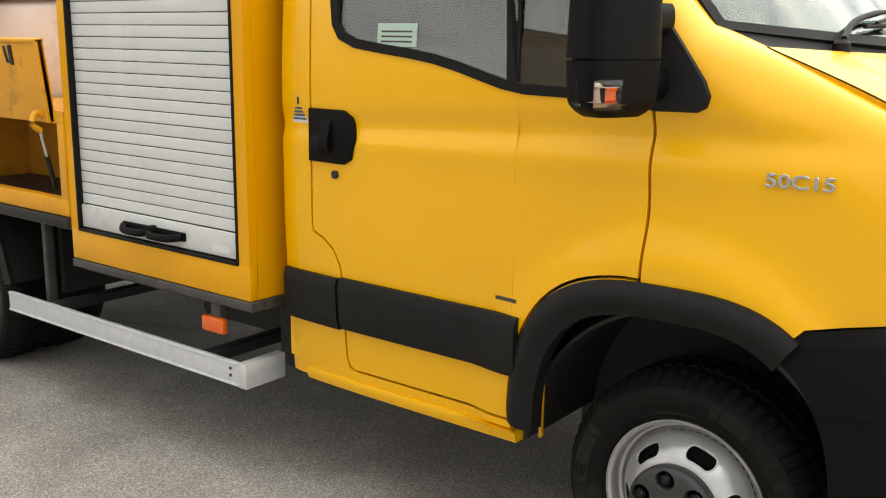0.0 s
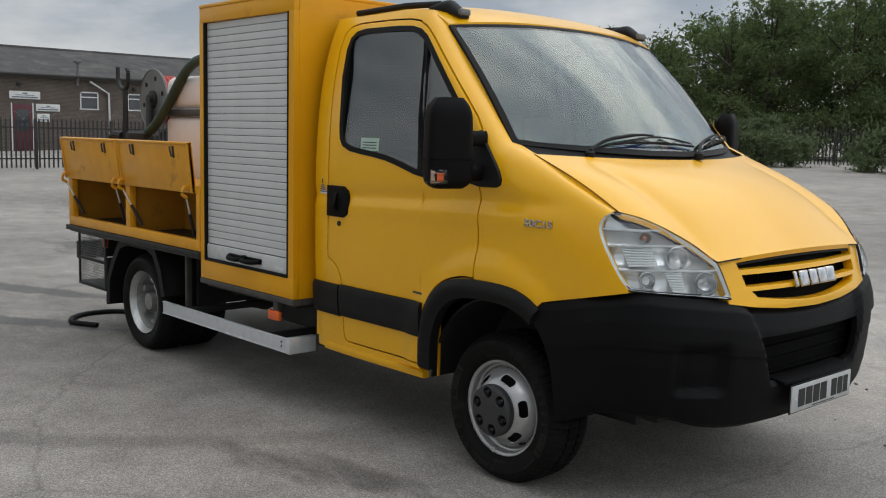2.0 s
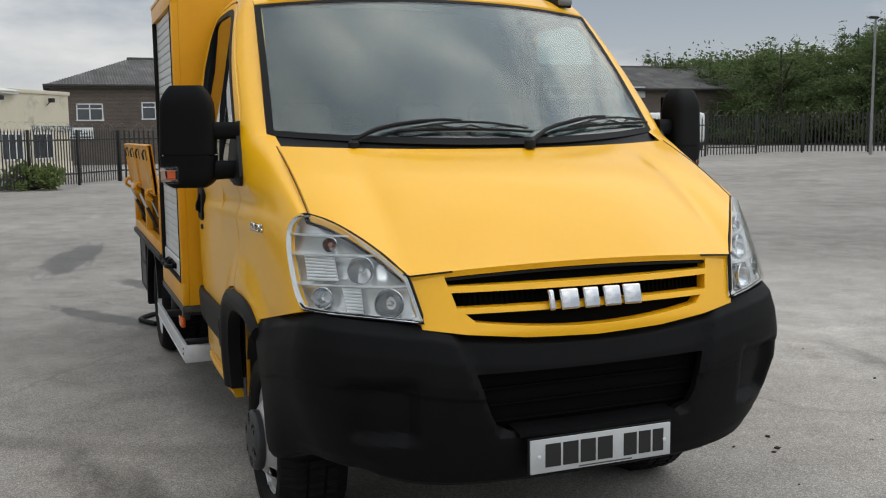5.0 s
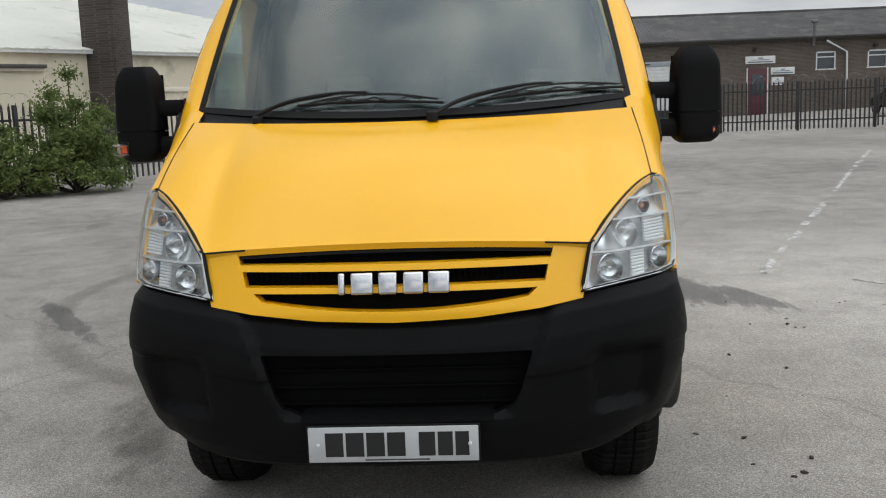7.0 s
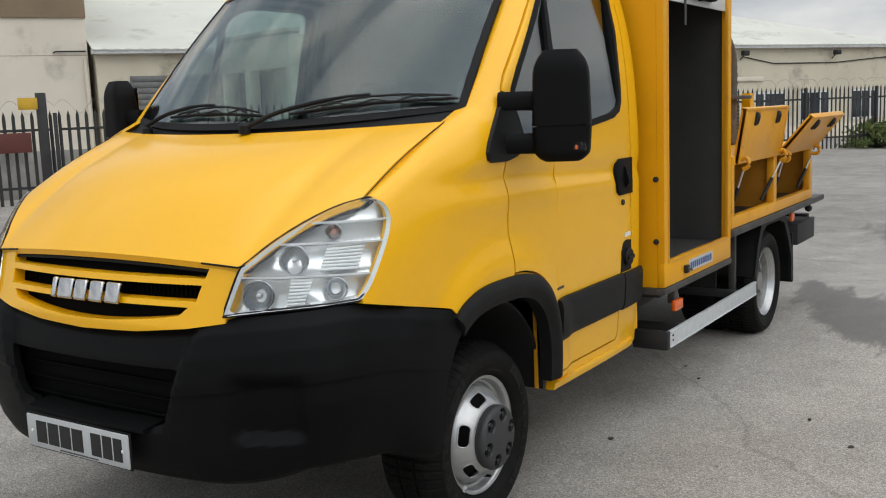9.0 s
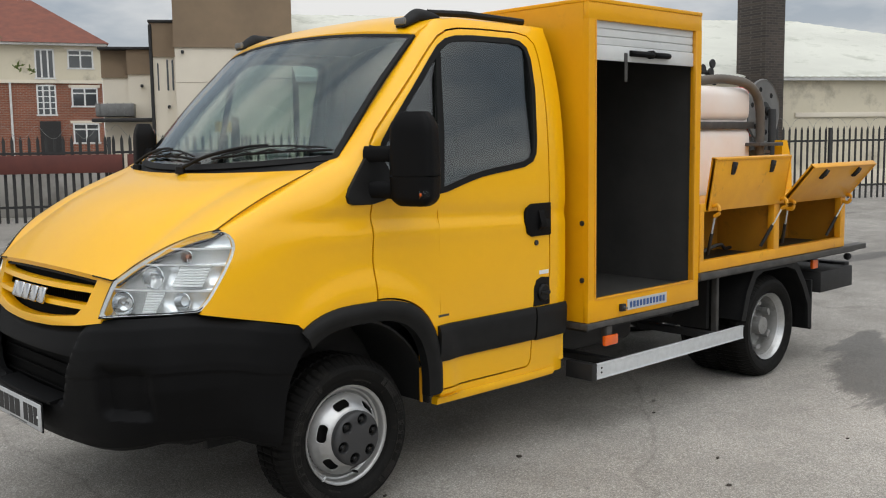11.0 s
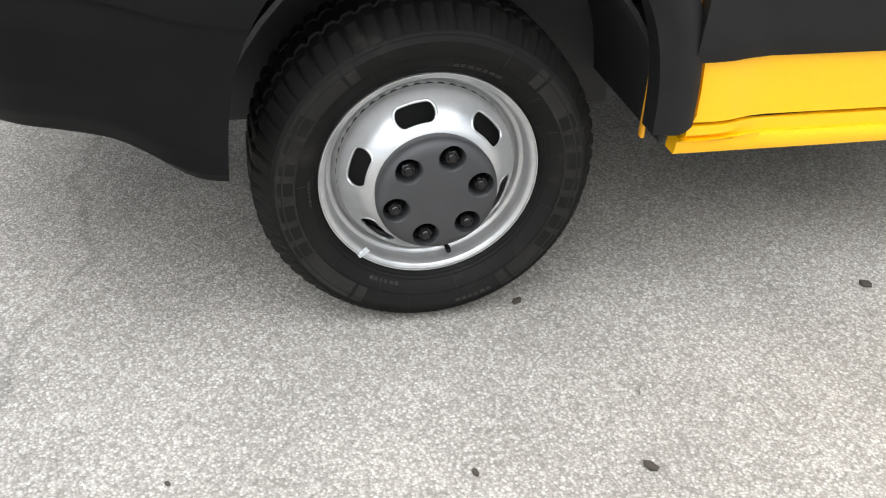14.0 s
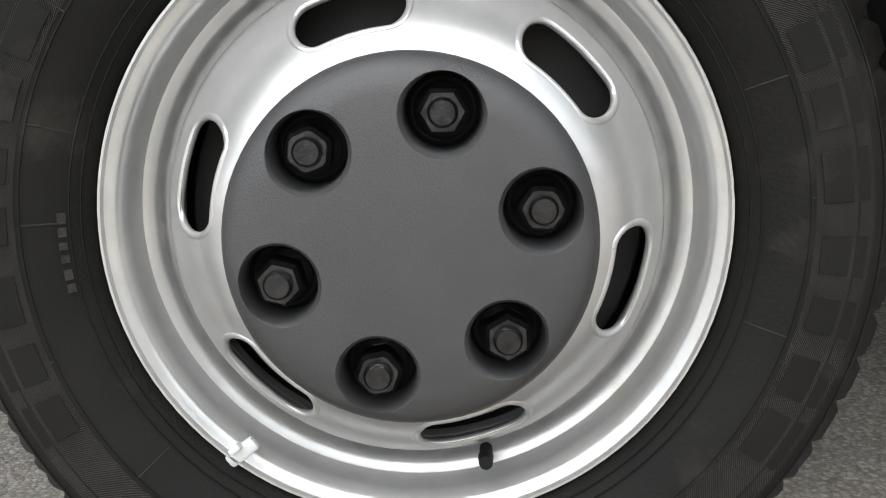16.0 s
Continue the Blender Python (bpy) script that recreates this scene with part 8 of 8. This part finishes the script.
# roller shutter, closed on the right: one slat above another
shut = part("roller_shutter", box((-2.44, -1.018, 0.765), (-1.522, -1.010, 2.205)), FLANGE, truck, "closed white slatted roller shutter")
def slat_mesh(h):
    def f(u, v):
        return (-2.438 + 0.915 * u, -1.0215 - 0.0022 * min(1, 16 * v, 16 * (1 - v)) - 0.0010 * (1 - (2 * v - 1) ** 2), (h - 0.0030) * v)
    return shell(f, lambda u, v: (-2.438 + 0.915 * u, -1.019, (h - 0.0030) * v), 1, 16)
pitch = (2.205 - 0.862) / 32
first = None
for k in range(32):
    if first is None:
        first = part("slat", slat_mesh(pitch), SHUTTER, shut)
        first.matrix_basis = Matrix.Translation((0, 0, 0.862))
    else:
        same("slat", first, shut, Matrix.Translation((0, 0, 0.862 + k * pitch)))
part("bottom_bar", box((-2.438, -1.034, 0.770), (-1.523, -1.020, 0.858), 0.004), SHUTTER, shut)


def lift_handle(parent, x, y, z, s, w=0.36):
    h = part("lift_handle", box((x - w / 2, min(y, y + s * 0.012), z - 0.016), (x + w / 2, max(y, y + s * 0.012), z + 0.016), 0.004), BLACK, parent)
    part("grip", tube(bend([(x - w / 2 + 0.01, y + s * 0.012, z), (x - w / 2 + 0.06, y + s * 0.045, z - 0.006), (x - 0.03, y + s * 0.045, z - 0.006), (x - 0.01, y + s * 0.02, z)], 4), 0.014, 8), BLACK, h)
    part("grip", tube(bend([(x + 0.01, y + s * 0.02, z), (x + 0.03, y + s * 0.045, z - 0.006), (x + w / 2 - 0.06, y + s * 0.045, z - 0.006), (x + w / 2 - 0.01, y + s * 0.012, z)], 4), 0.014, 8), BLACK, h)
    bm = lathe([(0.022, 0.0), (0.022, 0.03), (0.012, 0.034)], 14)
    bmesh.ops.transform(bm, matrix=Matrix.Translation((x, y, z)) @ Matrix.Diagonal((1, s, 1, 1)), verts=bm.verts)
    part("lock_barrel", bm, BLACK, h)


lift_handle(shut, -1.98, -1.034, 0.812, -1)
part("shutter_label", box((-1.66, -1.0355, 0.785), (-1.57, -1.034, 0.806)), WHITE, shut)
# rolled up on the left: the lowest slats show under the header
up = part("raised_shutter", box((-2.44, 1.010, 2.03), (-1.522, 1.018, 2.205)), SHUTTER, truck, "raised white roller shutter with black handle")
for k in range(3):
    same("slat", first, up, Matrix.Translation((0, 0, 2.085 + k * pitch)) @ Matrix.Diagonal((1, -1, 1, 1)))
part("bottom_bar", box((-2.438, 1.020, 2.005), (-1.523, 1.032, 2.083), 0.004), SHUTTER, up)
lift_handle(up, -2.0, 1.032, 2.05, 1)
part("latch_strap", box((-1.80, 1.033, 1.90), (-1.775, 1.039, 2.05), 0.003), FLANGE, up)
part("grab_strip", box((-1.545, 1.00, 0.93), (-1.527, 1.012, 1.22), 0.003), ALU, truck)
# maker's strip and catch on the left sill
sgn = part("maker_label", box((-2.17, 1.0455, 0.668), (-1.80, 1.0475, 0.728)), PLATE, truck, "white label with dark blue print")
text_bars(sgn, (-1.815, 1.0485, 0.697), (-1, 0, 0), (0, 0, 1), 0.34, 0.034, 11, BLUEPRINT)
ct = part("sill_catch", box((-1.765, 1.046, 0.672), (-1.725, 1.066, 0.712), 0.004), CHASSIS, truck)
part("catch_pin", tube([(-1.745, 1.05, 0.692), (-1.745, 1.085, 0.692)], 0.008, 8), GREY, ct)

# flat bed with side lockers
bed = part("bed_floor", box((-4.62, -1.04, 0.745), (-2.50, 1.04, 0.79), 0.004), FLANGE, truck)
for s in (-1, 1):
    xe = -4.60 if s < 0 else -4.40
    xm = -3.535 if s < 0 else -3.41
    a, b = sorted((s * 1.005, s * 1.052))
    lk = part("side_locker", box((xe, a, 0.800), (-2.502, b, 0.868), 0.004), YELLOW_WORN, truck, "yellow steel side locker with its flaps raised")
    part("locker_rail", box((xe, a, 1.160), (-2.502, b, 1.205), 0.004), YELLOW_WORN, lk)
    for x0, x1 in ((xe, xe + 0.07), (xm - 0.035, xm + 0.035), (-2.545, -2.502)):
        part("locker_upright", box((x0, a, 0.866), (x1, b, 1.162), 0.003), YELLOW_WORN, lk)
    c, d = sorted((s * 0.60, s * 0.62))
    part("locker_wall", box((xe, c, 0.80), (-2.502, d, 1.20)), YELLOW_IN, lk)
    c, d = sorted((s * 0.60, s * 1.05))
    part("locker_top", box((xe, c, 1.196), (-2.502, d, 1.210), 0.002), YELLOW_WORN, lk)
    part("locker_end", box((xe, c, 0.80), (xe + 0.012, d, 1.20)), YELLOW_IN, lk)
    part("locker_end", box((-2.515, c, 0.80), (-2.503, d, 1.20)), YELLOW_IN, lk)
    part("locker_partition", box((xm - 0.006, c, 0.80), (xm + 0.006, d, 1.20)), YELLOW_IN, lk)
    c, d = sorted((s * 0.62, s * 1.003))
    part("locker_tray", box((xe + 0.02, c, 0.80), (-2.52, d, 0.835)), CHASSIS, lk)
    e0, e1 = sorted((s * 0.99, s * 1.066))
    part("bed_edge", box((-4.74 if s > 0 else -4.64, e0, 0.757), (-2.50, e1, 0.797), 0.006), FLANGE if s > 0 else CHASSIS, lk)
    # raised flaps with gas struts and catches
    for x0, x1, tilt in (((-3.585, -2.56, 6), (-4.60, -3.60, 7)) if s < 0 else ((-3.46, -2.56, 9), (-4.39, -3.475, 40))):
        m = Matrix.Translation((0, s * 1.056, 1.165)) @ Euler((radians(-s * tilt), 0, 0)).to_matrix().to_4x4()
        fl = part("flap", box((x0, -0.012, 0.0), (x1, 0.012, 0.315), 0.004, m=m), YELLOW_WORN, lk, "raised yellow locker flap")
        part("flap_lip", box((x0, -0.022, 0.302), (x1, 0.018, 0.318), 0.004, m=m), YELLOW_WORN, fl)
        for xx in (x0 + 0.006, x1 - 0.006):
            part("flap_edge", box((xx - 0.006, -s * 0.0 - 0.020, 0.0), (xx + 0.006, 0.016, 0.315), 0.003, m=m), YELLOW_WORN, fl)
        for xx in (x0 + 0.24, x1 - 0.20):
            lt = part("latch", box((xx - 0.014, s * 0.012 - 0.004, 0.215), (xx + 0.014, s * 0.012 + 0.022 * (1 if s > 0 else 1) - 0.008, 0.292), 0.004, m=m), CHASSIS, fl)
            part("latch_hook", tube([m @ Vector((xx - 0.03, s * 0.02, 0.285)), m @ Vector((xx, s * 0.034, 0.265)), m @ Vector((xx + 0.004, s * 0.03, 0.225))], 0.006, 6), CHASSIS, fl)
        for xx in (x0 + 0.045, x1 - 0.045):
            hook = bend([m @ Vector((xx, 0.0, 0.02)), m @ Vector((xx, s * 0.04, 0.04)), m @ Vector((xx, s * 0.06, 0.0)), m @ Vector((xx, s * 0.03, -0.03))], 4)
            part("hinge_hook", tube(hook, 0.012, 8), YELLOW_WORN, fl)
            inw = 0.10 if xx < (x0 + x1) / 2 else -0.10
            p0, p1 = m @ Vector((xx, s * 0.035, -0.02)), Vector((xx + inw * 0.9, s * 0.985, 0.885))
            mid = p0.lerp(p1, 0.45)
            part("strut_rod", tube([p0, mid], 0.006, 8), ALU, fl)
            part("strut_body", tube([mid, p1], 0.011, 8), CHASSIS, fl)
part("stored_rods", tube(bend([(-2.7, 0.85, 0.85), (-2.95, 0.9, 0.92), (-3.2, 0.8, 0.87), (-3.35, 0.75, 0.86)], 6), 0.012, 6), CHASSIS, truck)

# rear underrun, cage, lamps
part("rear_bumper", box((-4.66, -0.98, 0.52), (-4.58, 0.98, 0.66), 0.01), CHASSIS, truck)
part("tail_board", box((-4.60, 0.60, 0.49), (-4.10, 1.03, 0.64), 0.006), CHASSIS, truck)
part("tow_knob", lathe([(0.001, -0.03), (0.022, -0.02), (0.028, 0.0), (0.022, 0.02), (0.001, 0.03)], 14, "x"), CHASSIS, truck).matrix_basis = Matrix.Translation((-4.62, 0.98, 0.70))
cage = part("mesh_cage", box((-4.47, -1.03, 0.345), (-3.98, -0.68, 0.37), 0.003), CHASSIS, truck, "black wire mesh carrier under the bed")
for z in (0.345, 0.545, 0.74):
    part("cage_rail", box((-4.47, -1.035, z), (-3.98, -1.02, z + 0.022), 0.003), CHASSIS, cage)
for x in (-4.465, -3.985):
    part("cage_post", box((x - 0.012, -1.035, 0.345), (x + 0.012, -1.02, 0.76), 0.003), CHASSIS, cage)
for k in range(24):
    part("cage_wire", tube([(-4.46 + k * 0.0205, -1.028, 0.36), (-4.46 + k * 0.0205, -1.028, 0.74)], 0.0022, 4), GREY, cage)
for k in range(18):
    part("cage_wire", tube([(-4.46, -1.026, 0.365 + k * 0.0205), (-3.985, -1.026, 0.365 + k * 0.0205)], 0.0022, 4), GREY, cage)

# water tank, hose reel, pump gear on the bed
def soft_box(x0, x1, y0, y1, z0, z1, r):
    return box((x0, y0, z0), (x1, y1, z1), r, seg=4)


tank = part("water_tank", soft_box(-3.95, -2.56, -0.56, 0.56, 1.16, 1.66, 0.06), TANK, truck, "cloudy white plastic water tank")
part("tank_upper", soft_box(-3.95, -2.56, -0.56, 0.56, 1.70, 1.95, 0.07), TANK, tank)
part("tank_waist", box((-3.93, -0.53, 1.62), (-2.58, 0.53, 1.74), 0.01), TANK, tank)
part("tank_strap", box((-3.96, -0.57, 1.655), (-2.55, 0.57, 1.705), 0.006), FLANGE, tank)
part("tank_cradle", box((-4.0, -0.58, 0.79), (-2.54, 0.58, 1.165), 0.01), CHASSIS, tank)
reel = part("hose_reel", lathe([(0.10, -0.43), (0.10, 0.43)], 32), GREY, truck, "grey steel hose reel with red hose")
reel.matrix_basis = Matrix.Translation((-4.36, 0.0, 1.79))
for y in (-0.45, 0.41):
    sg = -1 if y < 0 else 1
    rf = part("reel_flange", lathe([(0.004, y - 0.004), (0.232, y - 0.004), (0.236, y - 0.010), (0.242, y), (0.236, y + 0.010), (0.232, y + 0.004), (0.004, y + 0.004)], 48), GREY, reel)
    part("reel_hub", lathe([(0.07, y + sg * 0.004), (0.07, y + sg * 0.02), (0.035, y + sg * 0.025), (0.035, y + sg * 0.05), (0.01, y + sg * 0.052)], 16), CHASSIS, reel)
    for k in range(6):
        a = radians(60 * k + 15)
        bm = lathe([(0.020, y - 0.006), (0.020, y + 0.006)], 12)
        bmesh.ops.translate(bm, vec=(0.165 * math.cos(a), 0, 0.165 * math.sin(a)), verts=bm.verts)
        part("reel_hole", bm, RUBBER, reel)
for k in range(20):
    part("hose_turn", lathe([(0.175 + 0.018 * math.cos(t * math.pi / 4), -0.405 + k * 0.0405 + 0.020 * math.sin(t * math.pi / 4)) for t in range(8)], 40, "y", closed=True), RED, reel)
for s in (-1, 1):
    part("reel_frame", box((-0.05, s * 0.485 - 0.015, -1.00), (0.03, s * 0.485 + 0.015, 0.015), 0.01), CHASSIS, reel)
gh = bend([(-3.0, -0.48, 1.97), (-3.20, -0.54, 2.04), (-3.415, -0.56, 2.05), (-3.59, -0.58, 1.96), (-3.80, -0.60, 1.75), (-3.975, -0.62, 1.59), (-4.11, -0.64, 1.50), (-4.16, -0.66, 1.40)], 14)
part("suction_hose", tube(gh, [0.036 + 0.003 * (k % 2) for k in range(len(gh))], 12), HOSE, truck, "thick dark green ribbed suction hose", 60)
gh = bend([(-3.2, 0.40, 1.96), (-3.45, 0.46, 1.99), (-3.65, 0.52, 2.0), (-3.85, 0.58, 1.96), (-3.97, 0.60, 1.82), (-3.985, 0.60, 1.5), (-3.985, 0.60, 1.22)], 12)
part("delivery_hose", tube(gh, [0.031 + 0.003 * (k % 2) for k in range(len(gh))], 10), PIPE, truck, "brown ribbed delivery hose", 60)
stand = part("hose_stand", tube([(-4.33, -0.70, 1.20), (-4.33, -0.70, 1.86)], 0.022, 8), CHASSIS, truck, "black forked hose guide")
part("fork", tube(bend([(-4.46, -0.70, 2.03), (-4.45, -0.70, 1.92), (-4.38, -0.70, 1.86), (-4.30, -0.70, 1.88), (-4.27, -0.70, 1.98), (-4.29, -0.70, 2.01)], 5), 0.017, 8), CHASSIS, stand)
part("pump_head", box((-4.36, -0.82, 1.205), (-4.05, -0.62, 1.42), 0.03), CHASSIS, truck)
part("pump_motor", lathe([(0.07, 1.40), (0.085, 1.42), (0.085, 1.52), (0.06, 1.54)], 20, "z"), CHASSIS, truck).matrix_basis = Matrix.Translation((-4.12, -0.70, 0))
part("feed_hose", tube(bend([(-4.35, -0.72, 1.50), (-4.46, -0.74, 1.50), (-4.52, -0.76, 1.42), (-4.50, -0.76, 1.25)], 5), 0.03, 8), CHASSIS, truck)
# engine cowl and cooler on the left
cowl = part("engine_cowl", prism([(-4.20, 1.57), (-4.27, 1.57), (-4.31, 1.49), (-4.345, 1.38), (-4.36, 1.21), (-4.20, 1.21)], "y", 0.60, 0.66), YELLOW, truck, "curved yellow engine cowl")
cool = part("cooler", box((-4.14, 0.36, 1.21), (-3.98, 0.60, 1.50), 0.006), GREY, truck)
for k in range(10):
    part("cooler_fin", box((-4.13, 0.60, 1.235 + k * 0.026), (-3.99, 0.606, 1.245 + k * 0.026)), CHASSIS, cool)
part("cooler_lid", box((-4.18, 0.36, 1.53), (-3.85, 0.68, 1.555), 0.005), FLANGE, cool)
gear = part("jetting_gear", tube(bend([(-3.25, 0.35, 1.96), (-3.35, 0.40, 2.03), (-3.55, 0.42, 2.05), (-3.70, 0.40, 1.98)], 5), 0.018, 8), CHASSIS, truck)
for x, z in ((-3.38, 2.05), (-3.48, 2.07), (-3.58, 2.05), (-3.60, 2.11)):
    part("valve_wheel", lathe([(0.03, -0.008), (0.034, 0.0), (0.03, 0.008)], 14), CHASSIS, gear).matrix_basis = Matrix.Translation((x, 0.44, z))
